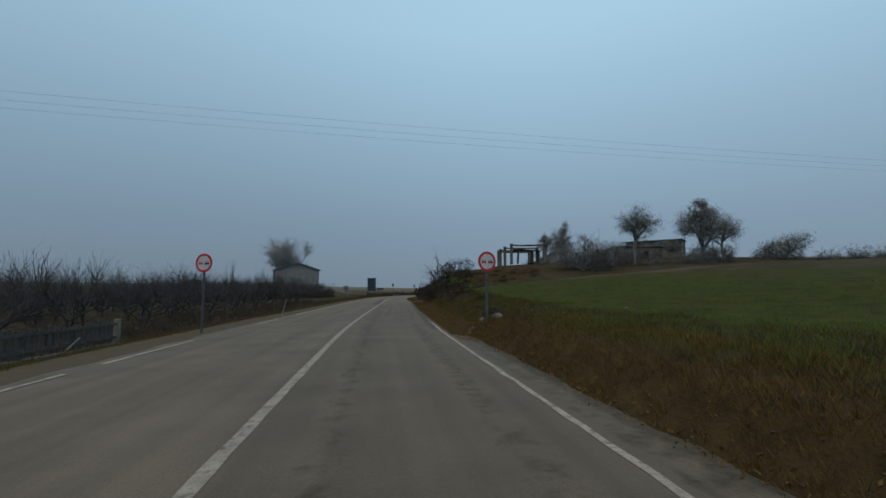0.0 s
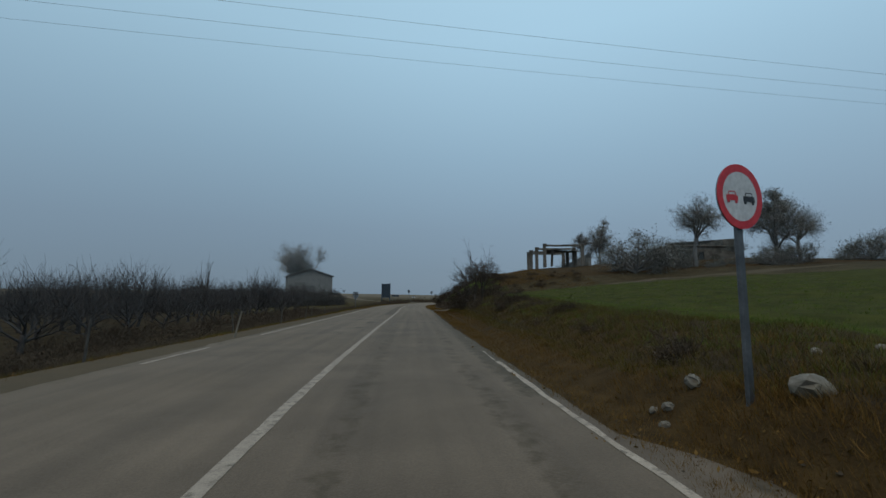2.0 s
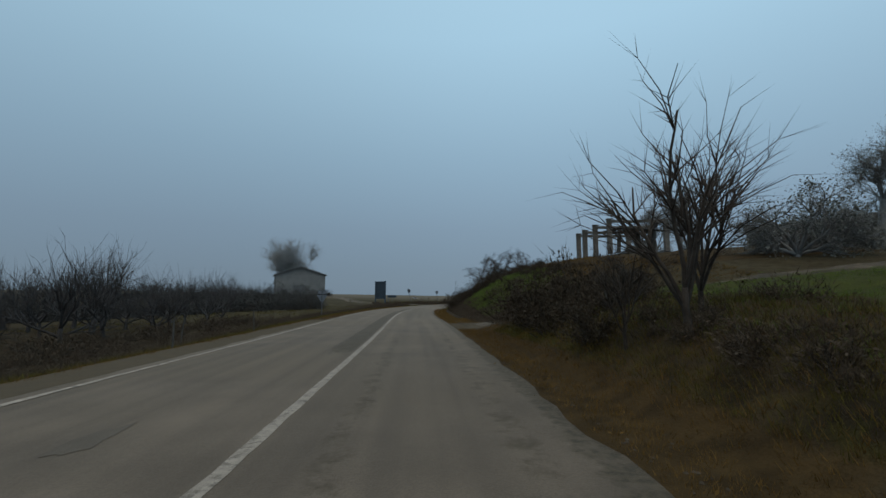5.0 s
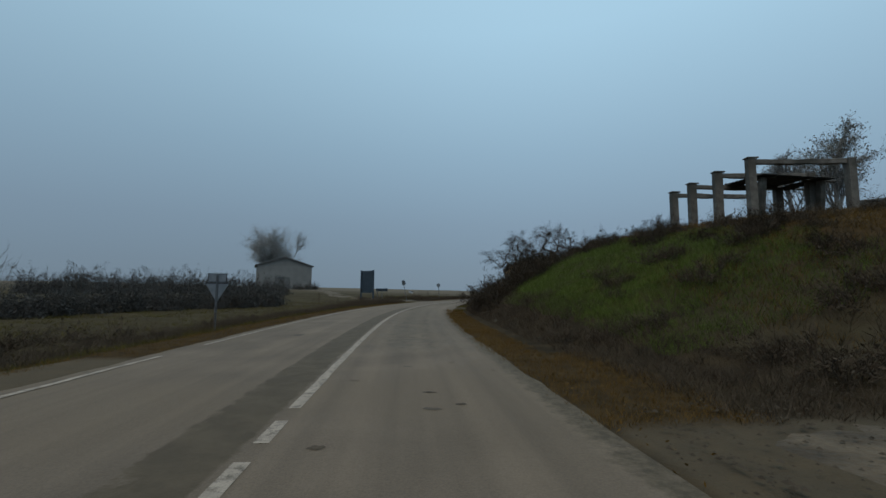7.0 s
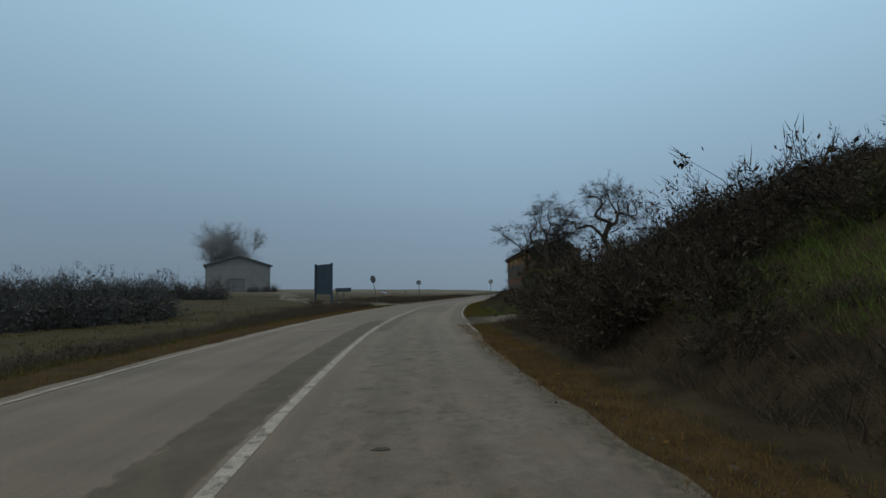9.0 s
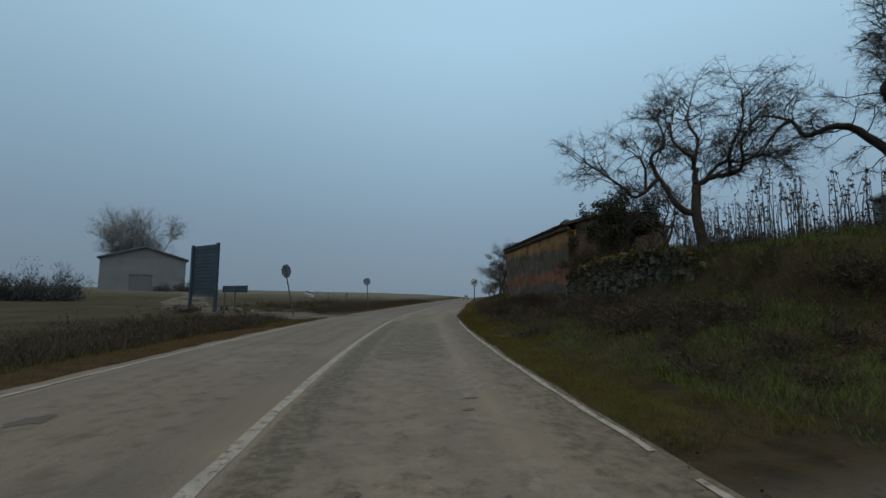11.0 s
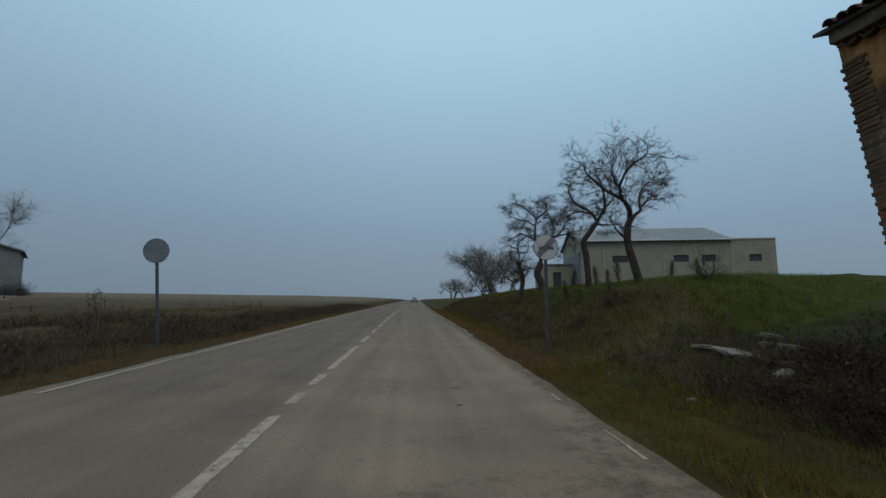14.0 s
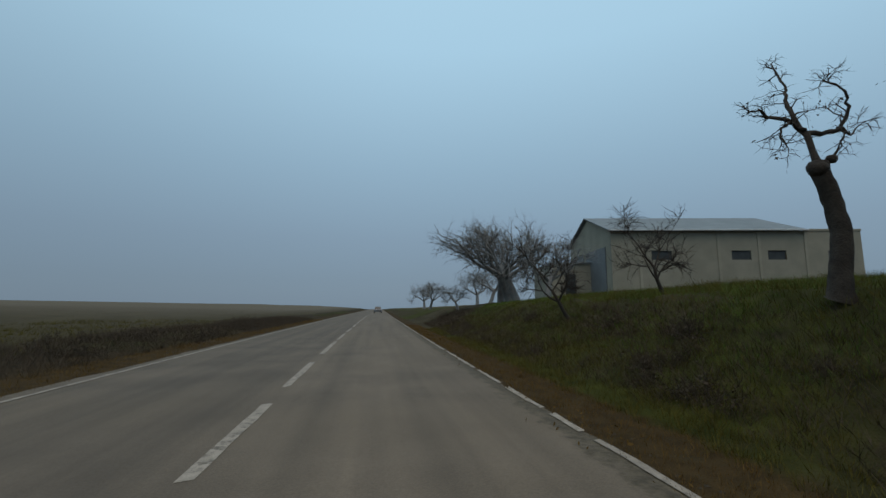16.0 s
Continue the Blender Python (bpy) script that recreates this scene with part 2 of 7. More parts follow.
def road_material():
    """Asphalt with lengthwise tyre streaks; sealed seams, mud and flaked coating where the surface says so."""
    m = mat("road_surface", (0.118, 0.086, 0.059), (0.156, 0.114, 0.079), 0.7, 0.8, 0.4, 55, c=(0.137, 0.099, 0.066), spec=0.25)
    n, l = m.node_tree.nodes, m.node_tree.links
    p = n["Principled BSDF"]
    prev = p.inputs["Base Color"].links[0].from_socket
    uv = n.new("ShaderNodeUVMap")
    uv.uv_map = "lane"
    mp = n.new("ShaderNodeMapping")
    mp.inputs["Scale"].default_value = (2.2, 0.05, 1)
    l.new(uv.outputs[0], mp.inputs["Vector"])
    st = n.new("ShaderNodeTexNoise")
    st.inputs["Scale"].default_value, st.inputs["Detail"].default_value = 1.0, 5
    l.new(mp.outputs[0], st.inputs["Vector"])
    k = n.new("ShaderNodeMapRange")
    k.inputs["From Min"].default_value, k.inputs["From Max"].default_value = 0.3, 0.7
    k.inputs["To Min"].default_value, k.inputs["To Max"].default_value = 0.80, 1.16
    l.new(st.outputs["Fac"], k.inputs["Value"])
    sc = n.new("ShaderNodeVectorMath")
    sc.operation = "SCALE"
    l.new(prev, sc.inputs[0])
    l.new(k.outputs[0], sc.inputs["Scale"])
    prev = sc.outputs[0]
    at = n.new("ShaderNodeAttribute")
    at.attribute_name = "wear"
    sp = n.new("ShaderNodeSeparateColor")
    l.new(at.outputs["Color"], sp.inputs[0])
    tc = n.new("ShaderNodeTexCoord")
    for ch, lo, hi, s, edge in (("Blue", (0.092, 0.071, 0.049), (0.166, 0.129, 0.095), 6.0, 1.1), ("Red", (0.060, 0.042, 0.023), (0.086, 0.062, 0.036), 2.0, 3.1), ("Green", (0.052, 0.038, 0.022), (0.104, 0.077, 0.047), 9.0, 3.0)):
        t = n.new("ShaderNodeTexNoise")
        t.inputs["Scale"].default_value, t.inputs["Detail"].default_value, t.inputs["Roughness"].default_value = s, 9, 0.65
        l.new(tc.outputs["Object"], t.inputs["Vector"])
        r = n.new("ShaderNodeValToRGB")
        r.color_ramp.elements[0].position, r.color_ramp.elements[1].position = 0.42, 0.58
        r.color_ramp.elements[0].color, r.color_ramp.elements[1].color = (*lo, 1), (*hi, 1)
        l.new(t.outputs["Fac"], r.inputs[0])
        t5 = n.new("ShaderNodeTexNoise")
        t5.inputs["Scale"].default_value, t5.inputs["Detail"].default_value, t5.inputs["Roughness"].default_value = edge, 8, 0.7
        l.new(tc.outputs["Object"], t5.inputs["Vector"])
        ad = n.new("ShaderNodeMath")
        ad.operation = "ADD"
        l.new(sp.outputs[ch], ad.inputs[0])
        l.new(t5.outputs["Fac"], ad.inputs[1])
        q = n.new("ShaderNodeMapRange")
        q.inputs["From Min"].default_value, q.inputs["From Max"].default_value = 0.94, 1.12
        q.inputs["To Max"].default_value = 0.85
        l.new(ad.outputs[0], q.inputs["Value"])
        mx = n.new("ShaderNodeMixRGB")
        l.new(q.outputs[0], mx.inputs[0])
        l.new(prev, mx.inputs[1])
        l.new(r.outputs[0], mx.inputs[2])
        prev = mx.outputs[0]
    sc = n.new("ShaderNodeVectorMath")
    sc.operation = "SCALE"
    l.new(prev, sc.inputs[0])
    l.new(at.outputs["Alpha"], sc.inputs["Scale"])
    l.new(sc.outputs[0], p.inputs["Base Color"])
    return m


worn_paint()
gravel = mat("gravel_track", (0.080, 0.058, 0.036), (0.140, 0.102, 0.065), 2.2, 0.95, 1.0, 13, c=(0.064, 0.048, 0.030))
steel = mat("galvanised_steel", (0.075, 0.080, 0.088), (0.115, 0.122, 0.130), 4, 0.5, 0.1, 30, metal=0.5)
plate_back = mat("sign_back", (0.15, 0.17, 0.19), (0.20, 0.22, 0.24), 3, 0.55, 0.1, 20, metal=0.4)
sign_red = mat("sign_red", (0.42, 0.015, 0.025), (0.50, 0.03, 0.04), 4, 0.45, 0.0, 20)
sign_white = mat("sign_white", (0.42, 0.42, 0.42), (0.50, 0.50, 0.50), 3, 0.45, 0.0, 20)
sign_black = mat("sign_black", (0.012, 0.012, 0.014), (0.02, 0.02, 0.022), 5, 0.5, 0.0, 20)
sign_grey = mat("sign_grey", (0.09, 0.09, 0.095), (0.12, 0.12, 0.125), 5, 0.5, 0.0, 20)
sign_blue = mat("sign_blue", (0.02, 0.06, 0.12), (0.03, 0.08, 0.15), 5, 0.5, 0.0, 20)
panel_blue = mat("slate_panel", (0.035, 0.052, 0.070), (0.055, 0.075, 0.095), 2, 0.5, 0.1, 20, metal=0.3)
concrete = mat("weathered_concrete", (0.100, 0.090, 0.077), (0.165, 0.150, 0.130), 2.0, 0.9, 0.6, 18, c=(0.065, 0.060, 0.050))
old_wood = mat("grey_wood", (0.050, 0.045, 0.040), (0.085, 0.078, 0.068), 6, 0.9, 0.5, 40)
orchard_bark = mat("orchard_bark", (0.034, 0.031, 0.030), (0.060, 0.055, 0.053), 5, 0.95, 0.8, 30)
bark = mat("dark_bark", (0.030, 0.023, 0.018), (0.058, 0.046, 0.036), 5, 0.95, 0.8, 30)
# bark of distant trees, lightened to put fog haze into its colour
bark_hazed = mat("hazed_bark", (0.135, 0.132, 0.128), (0.190, 0.186, 0.178), 5, 0.95, 0.6, 30)
# palest bark, for the farthest trees: thick haze painted as base colour
bark_far_haze = mat("far_haze_bark", (0.20, 0.205, 0.205), (0.27, 0.275, 0.272), 5, 0.95, 0.4, 30)
rust_tile = mat("roof_tile", (0.070, 0.038, 0.026), (0.12, 0.066, 0.044), 3, 0.9, 0.4, 25, c=(0.05, 0.045, 0.035), shift=0.25)
brick = mat("old_brick", (0.085, 0.048, 0.026), (0.13, 0.078, 0.042), 4, 0.95, 0.5, 30, shift=0.25)
stone = mat("field_stone", (0.088, 0.073, 0.056), (0.190, 0.162, 0.128), 4, 0.95, 0.9, 16, c=(0.058, 0.053, 0.036), shift=0.5)
gravel.node_tree.nodes["Bump"].inputs["Distance"].default_value = 0.06
earth = mat("dark_earth", (0.020, 0.015, 0.010), (0.040, 0.030, 0.019), 3, 0.95, 0.8, 14)
pale_stone = mat("pale_stone", (0.125, 0.110, 0.088), (0.21, 0.188, 0.155), 4, 0.95, 0.8, 14, c=(0.11, 0.095, 0.065))
cream = mat("cream_render", (0.235, 0.217, 0.168), (0.275, 0.254, 0.197), 0.8, 0.85, 0.1, 20)
grey_sheet = mat("grey_sheeting", (0.135, 0.143, 0.146), (0.165, 0.174, 0.176), 0.8, 0.6, 0.1, 20)
dark_gap = mat("dark_opening", (0.03, 0.034, 0.036), (0.045, 0.05, 0.052), 2, 0.6, 0.0, 20)
barn_wall = mat("barn_plaster", (0.150, 0.150, 0.145), (0.180, 0.178, 0.170), 0.5, 0.9, 0.2, 10)
barn_roof = mat("barn_roof", (0.120, 0.122, 0.122), (0.140, 0.142, 0.140), 0.6, 0.9, 0.2, 10)
rubber = mat("rubber", (0.012, 0.012, 0.012), (0.02, 0.02, 0.02), 5, 0.8, 0.1, 30)
glass = mat("car_glass", (0.02, 0.025, 0.03), (0.03, 0.035, 0.04), 2, 0.1, 0.0, 20, spec=0.5)
car_paint = mat("silver_paint", (0.16, 0.165, 0.17), (0.18, 0.185, 0.19), 2, 0.3, 0.0, 20, metal=0.5)


def leafy(name, a, b):
    """Blades, leaves and twigs whose colour differs from piece to piece."""
    m = bpy.data.materials.new(name)
    m.use_nodes = True
    n, l = m.node_tree.nodes, m.node_tree.links
    p = n["Principled BSDF"]
    p.inputs["Roughness"].default_value, p.inputs["Specular IOR Level"].default_value = 0.85, 0.06
    g = n.new("ShaderNodeNewGeometry")
    tc = n.new("ShaderNodeTexCoord")
    t = n.new("ShaderNodeTexNoise")
    t.inputs["Scale"].default_value = 0.5
    l.new(tc.outputs["Object"], t.inputs["Vector"])
    ad = n.new("ShaderNodeMath")
    ad.operation = "MULTIPLY_ADD"
    ad.inputs[1].default_value = 0.6
    l.new(g.outputs["Random Per Island"], ad.inputs[0])
    sc = n.new("ShaderNodeMath")
    sc.operation = "MULTIPLY"
    sc.inputs[1].default_value = 0.5
    l.new(t.outputs["Fac"], sc.inputs[0])
    l.new(sc.outputs[0], ad.inputs[2])
    r = n.new("ShaderNodeValToRGB")
    r.color_ramp.elements[0].color, r.color_ramp.elements[1].color = (*a, 1), (*b, 1)
    l.new(ad.outputs[0], r.inputs[0])
    l.new(r.outputs[0], p.inputs["Base Color"])
    return m


grass_green = leafy("green_grass", (0.044, 0.062, 0.013), (0.135, 0.176, 0.040))
grass_dry = leafy("dry_grass", (0.080, 0.046, 0.013), (0.170, 0.098, 0.030))
grass_olive = leafy("olive_grass", (0.052, 0.042, 0.010), (0.118, 0.096, 0.021))
weed_brown = leafy("dead_weeds", (0.042, 0.031, 0.022), (0.096, 0.071, 0.049))
# foliage on the hill, greyed and lightened: distance haze in the colour
leaf_hazed = leafy("hazed_leaves", (0.105, 0.106, 0.094), (0.170, 0.170, 0.150))
leaf_dark = leafy("dark_leaves", (0.016, 0.020, 0.010), (0.040, 0.044, 0.022))
leaf_brier = leafy("brier_leaves", (0.024, 0.018, 0.013), (0.062, 0.047, 0.031))
leaf_thicket = leafy("thicket_twigs", (0.046, 0.044, 0.041), (0.090, 0.085, 0.078))
leaf_bramble = leafy("bramble_leaves", (0.036, 0.027, 0.016), (0.078, 0.060, 0.033))
cane_mat = leafy("dry_canes", (0.045, 0.036, 0.028), (0.090, 0.072, 0.055))


def ground_material():
    m = mat("ground_cover", (0.022, 0.016, 0.009), (0.050, 0.035, 0.019), 1.3, 0.95, 0.8, 26, spec=0.05)
    n, l = m.node_tree.nodes, m.node_tree.links
    p = n["Principled BSDF"]
    prev = p.inputs["Base Color"].links[0].from_socket
    at = n.new("ShaderNodeAttribute")
    at.attribute_name = "cover"
    sp = n.new("ShaderNodeSeparateColor")
    l.new(at.outputs["Color"], sp.inputs[0])
    tc = n.new("ShaderNodeTexCoord")
    # Green: ground under dry grass, darkened to paint in shade between the blades
    for ch, lo, hi, s in (("Red", (0.025, 0.027, 0.006), (0.056, 0.056, 0.011), 1.6), ("Green", (0.032, 0.020, 0.009), (0.066, 0.040, 0.016), 2.6), ("Blue", (0.042, 0.033, 0.018), (0.070, 0.055, 0.030), 0.35)):
        t = n.new("ShaderNodeTexNoise")
        t.inputs["Scale"].default_value, t.inputs["Detail"].default_value = s, 8
        l.new(tc.outputs["Object"], t.inputs["Vector"])
        r = n.new("ShaderNodeValToRGB")
        r.color_ramp.elements[0].position, r.color_ramp.elements[1].position = 0.3, 0.7
        r.color_ramp.elements[0].color, r.color_ramp.elements[1].color = (*lo, 1), (*hi, 1)
        l.new(t.outputs["Fac"], r.inputs[0])
        # ragged edge of each kind of cover
        ad = n.new("ShaderNodeMath")
        ad.operation = "MULTIPLY_ADD"
        ad.inputs[1].default_value = 1.0
        l.new(sp.outputs[ch], ad.inputs[0])
        t5 = n.new("ShaderNodeTexNoise")
        t5.inputs["Scale"].default_value, t5.inputs["Detail"].default_value = 2.3, 5
        l.new(tc.outputs["Object"], t5.inputs["Vector"])
        l.new(t5.outputs["Fac"], ad.inputs[2])
        k = n.new("ShaderNodeMapRange")
        k.inputs["From Min"].default_value, k.inputs["From Max"].default_value = 0.75, 1.15
        l.new(ad.outputs[0], k.inputs["Value"])
        mx = n.new("ShaderNodeMixRGB")
        l.new(k.outputs[0], mx.inputs[0])
        l.new(prev, mx.inputs[1])
        l.new(r.outputs[0], mx.inputs[2])
        prev = mx.outputs[0]
    # pale tone that fades far fields as haze would; also bare verge and tracks
    far = n.new("ShaderNodeMixRGB")
    l.new(at.outputs["Alpha"], far.inputs[0])
    l.new(prev, far.inputs[1])
    far.inputs[2].default_value = (0.125, 0.102, 0.074, 1)
    l.new(far.outputs[0], p.inputs["Base Color"])
    bp = n["Bump"]
    bp.inputs["Distance"].default_value, bp.inputs["Strength"].default_value = 0.035, 0.9
    return m


def on_track(y, u):
    """Whether a place lies on one of the two dirt tracks on the bank."""
    if u < 3.4:
        return False
    a = np.interp(u, (3.9, 6.5, 9.5, 15.5, 22), (54.6, 54.8, 55.2, 55.6, 56))
    b = np.interp(u, (3.9, 6.5, 9, 14, 20, 27), (90.6, 91, 91.7, 93, 95, 99))
    half = np.interp(u, (3.9, 6.5, 9.5, 22), (2.1, 1.7, 1.5, 1.3)) + 0.35 * lumps(y, u, 1.1, 4.4)
    return abs(y - a) < half or abs(y - b) < half


def haze_and_dirt(y, u):
    """Paleness of the ground: haze painted on far fields, bare dirt on left verge and tracks."""
    a = max(0.0, min(1.0, (abs(u) - 70) / 110)) if u < 0 else max(0.0, min(1.0, (u - 60) / 80)) * (y > 110)
    b = max(0.0, min(1.0, (y - 170) / 90)) * (abs(u) > 7) * min(1.0, (abs(u) - 7) / 12)
    c = max(0.0, min(1.0, (5.9 - abs(u + 0.3)) / 0.5)) * 0.55 * (u < -4) * (y < 62)
    t = 0.45 if on_track(y, u) else 0.0
    return max(a, b, c, t)


def cover(y, u):
    """How much green grass, dry grass and dull field lies at a place: weights from 0 to 1."""
    n1 = lumps(y, u, 0.16, 5.5)
    g = d = o = 0.0
    if u > 0:
        if y < 50:
            if u < (4.5 if y > 14 else 4.9):
                d = 0.75
            elif u < 8:
                g, d = 0.35 + 0.6 * n1, 0.22 - 0.6 * n1
            else:
                g = 0.9
            if y > 50 - (u - 8) * 0.15 or u > 30 + 0.3 * y:
                g, o = 0.2, 0.8
        elif y < 62:
            d = 0.55 if u < 5.0 else 0.1
            o = 0.5 if u > 7 else 0
            g = 0.3 + n1 if 8 < u < 16 else 0
        elif y < 88:
            d = 0.85 if u < 4.35 else (0.55 if u > 11 else 0.0)
            g = 0.7 + 1.5 * n1 if 6.2 < u < 12 and y < 76 + 4 * n1 else 0
        elif y < 94.3:
            d, o = 0.3, 0.2
        elif y < 126:
            if u < 4.9:
                g, d = 0.75, 0.45
            else:
                g = (0.4 if y < 107 else 0.12) + 1.1 * n1
        else:
            d = 0.8 if u < 4.7 else 0.3 - 0.5 * n1
            g = 0.25 + 0.9 * n1 if u < 7.5 else 0.6 + 0.9 * n1
            o = 0.5 - 0.8 * n1 if 4.7 < u < 9.5 else 0.2
            if u > 24:
                g, o = 0.5, 0.6
    else:
        v = -u
        d = 0.75 if v < 5.4 else (0.4 if v < 6.2 else 0.0)
        o = 0.75 if v > 9.5 else 0.1
        g = 0.25 + 0.8 * n1 if 5 < v < 8 and y > 100 else 0
        if v > 9:
            o = 0.25 + 0.5 * min(1.0, max(0.0, (y - 62 + 14 * n1) / 26))
    return min(1, max(0, g)), min(1, max(0, d)), min(1, max(0, o))


# ---- ground and road ----
ys = np.concatenate([np.arange(-40, 0, 4), np.arange(0, 170, 0.5), np.arange(170, 230, 4), np.linspace(230, 420, 14)])
us = np.concatenate([[-320, -220, -150, -110, -85], np.arange(-70, -12, 3.0), np.arange(-12, -4.2, 0.4), [-4.2, -4.05, -2, 0, 2, 3.05], np.arange(3.2, 13, 0.3), np.arange(14, 34, 1.2), np.arange(34, 70, 4), [75, 95, 120, 160, 230, 320]])
nu = len(us)
vs = [(float(on(y, u)[0]), float(y), land(float(y), float(u)) - (0.06 if -4.1 < u < 3.1 else 0.0)) for y in ys for u in us]
fs = [(i * nu + j, i * nu + j + 1, (i + 1) * nu + j + 1, (i + 1) * nu + j) for i in range(len(ys) - 1) for j in range(nu - 1)]
me = mesh("ground", vs, fs, ground_material(), True)
layer = me.color_attributes.new("cover", "FLOAT_COLOR", "POINT")
layer.data.foreach_set("color", np.array([(*cover(float(y), float(u)), haze_and_dirt(float(y), float(u))) for y in ys for u in us], dtype=np.float32).ravel())
ground = tagged(new("ground", me), "rough grassy ground rising in banks beside the road", "ground", kind="structure")

road = tagged(new("road"), "worn two-lane country road of pale grey asphalt", "road", kind="structure")


def wear(y, u):
    """Weights of sealed seam, mud and flaked coating on the carriageway."""
    def band(y0, y1, u0, u1, fy, fu):
        return max(0.0, min(1.0, (y - y0) / fy, (y1 - y) / fy)) * max(0.0, min(1.0, (u - u0) / fu + 0.5, (u1 - u) / fu + 0.5))
    seam = max(0.80 * band(42, 94, -0.85, -0.10, 3, 0.2), 0.50 * band(-40, 60, 0.5, 1.15, 12, 0.5), 0.50 * band(-40, 60, 2.2, 2.9, 12, 0.5), 0.45 * band(85, 130, -3.3, -0.5, 8, 0.6))
    seam = max(seam, 0.62 * band(116, 133, 0.3, 3.0, 2, 0.4) * (0.6 + 0.8 * lumps(y, 0, 0.7, 3)), 0.5 * band(-40, 14, 3.4, 4.2, 2, 0.2))
    mudy = max(0.75 * band(84, 116, 0.1, 0.7, 3, 0.25), 0.55 * band(80, 128, 2.7, 4.2, 5, 0.6), 0.45 * band(14, 60, 3.0, 3.7, 4, 0.4), 0.7 * band(-40, 14.5, 3.7, 4.3, 2, 0.4), 0.45 * band(0, 190, -4.3, -3.7, 5, 0.3), 0.48 * band(58, 126, 0.4, 2.4, 6, 0.6), 0.58 * band(96, 115, 0.5, 2.7, 4, 0.6), 0.66 * band(14, 84, 2.85, 5, 2, 0.6), 0.66 * band(84, 190, 3.3, 5, 2, 0.5))
    return seam, mudy, 0.50 * band(57, 122, 0.2, 3.1, 6, 0.5)


def tone(y, u):
    """How pale the asphalt of each lane is along the road."""
    left = np.interp(y, (0, 45, 60, 95, 118, 128), (0.82, 0.86, 0.97, 1.06, 1.06, 0.80))
    right = np.interp(y, (0, 40, 60, 85, 95, 130, 145, 200), (0.76, 0.80, 1.0, 1.04, 1.22, 1.18, 0.98, 0.95))
    f = min(1.0, max(0.0, u / 0.5 + 0.5))
    return float(left * (1 - f) + right * f)


vs, fs, uv, wr = [], [], [], []
AC = np.concatenate([np.linspace(-1, 0, 22)[:-1], np.linspace(0, 1, 24)])
yy = np.concatenate([np.arange(-40, 180, 0.6), np.linspace(180, 418, 160)])
for i, y in enumerate(yy):
    r = 4.05 if y < 13 else 4.05 - 0.5 * min(1, (y - 13) / 1.0)
    r -= 0.2 * min(1, max(0, (y - 20) / 8)) * min(1, max(0, (84 - y) / 8)) + float(np.interp(y, (83, 86, 113, 118, 134, 142), (0, -0.26, -0.26, -0.10, -0.20, -0.26))) + 0.04
    ul = -4.15 + 0.16 * lumps(0, y, 0.8, 2) + 0.07 * lumps(3, y, 3.1, 2)
    ur = r + 0.10 * lumps(5, y, 0.9, 4) + 0.09 * lumps(7, y, 3.3, 4)
    for q in AC:
        u = float(-q * ul if q < 0 else q * ur)
        vs.append((*map(float, on(y, u)), 0.012 - 0.008 * min(1.0, max(0.0, (abs(u) - 3.3) / 0.5))))
        uv.append((u, float(y)))
        wr.append((*wear(float(y), u), tone(float(y), u)))
    if i:
        w = len(AC)
        fs += [((i - 1) * w + j, (i - 1) * w + j + 1, i * w + j + 1, i * w + j) for j in range(w - 1)]
me = mesh("carriageway", vs, fs, road_material(), True)
layer = me.color_attributes.new("wear", "FLOAT_COLOR", "POINT")
layer.data.foreach_set("color", np.array(wr, dtype=np.float32).ravel())
lane = me.uv_layers.new(name="lane")
idx = np.empty(len(me.loops), dtype=np.int32)
me.loops.foreach_get("vertex_index", idx)
lane.data.foreach_set("uv", np.array(uv, dtype=np.float32)[idx].ravel())
part("carriageway", me, None, road)
for a, b in ((-40, 53.65), (57.6, 88.8), (91.8, 114.45)):
    strip("centre_line", (a, b), -0.07, 0.07, 0.016, paint, road, 0.4, 0.02)
for a, b in ((54.15, 54.8), (55.3, 55.95), (56.4, 57.1), (89.2, 90.0), (90.5, 91.3), (114.9, 115.65), (116.4, 117.2), (117.75, 118.6), (119.1, 125.3), (125.85, 126.5), (127.05, 127.95), (128.5, 132.3), (133.4, 135.4), (136.7, 139.1), (140.1, 142.6), (143.8, 146.5), (147.8, 151.1), (153, 157.5), (158.5, 162.5), (164, 168), (170, 174), (176, 180), (182, 186), (188, 192), (194, 199), (201, 206)):
    strip("centre_dash", (a, b), -0.07, 0.07, 0.016, paint, road, 0.4, 0.02)
for a, b in ((-40, 18.9), (19.1, 19.9), (20.0, 20.7), (24.3, 24.5), (85, 88.6), (92.3, 93.0), (93.6, 113), (114, 114.5), (117.9, 119.6), (122.6, 123.4), (124.6, 125.0), (136, 137.1), (140, 141.2), (141.6, 143.1), (143.4, 144.2), (144.5, 146.0), (146.4, 148), (148.3, 152), (152.4, 260)):
    e = 3.27 if a < 80 else 3.59 if a < 115 else 3.46 if a < 135 else 3.68
    strip("edge_line", (a, b), e, e + (0.04 if 19 < a < 25 or 113 < a < 126 else 0.085), 0.016, paint, road, 0.12, 0.03)
for a, b in ((-40, 8), (9, 13), (19, 22), (26, 62), (64, 112), (128, 260)):
    strip("edge_line", (a, b), -3.87, -3.76, 0.014, paint, road, 0.15, 0.035)
rnd = random.Random(7)


def blot(name, y, u, ly, lu, material, z=0.0165):
    """An irregular thin patch on the road."""
    vs = []
    for k in range(14):
        a = k / 14 * math.tau
        q = 1 + 0.35 * rnd.uniform(-1, 1)
        vs.append((*map(float, on(y + ly * q * math.sin(a), u + lu * q * math.cos(a))), z))
    return part(name, mesh(name, vs, [tuple(range(14))], material), None, road)


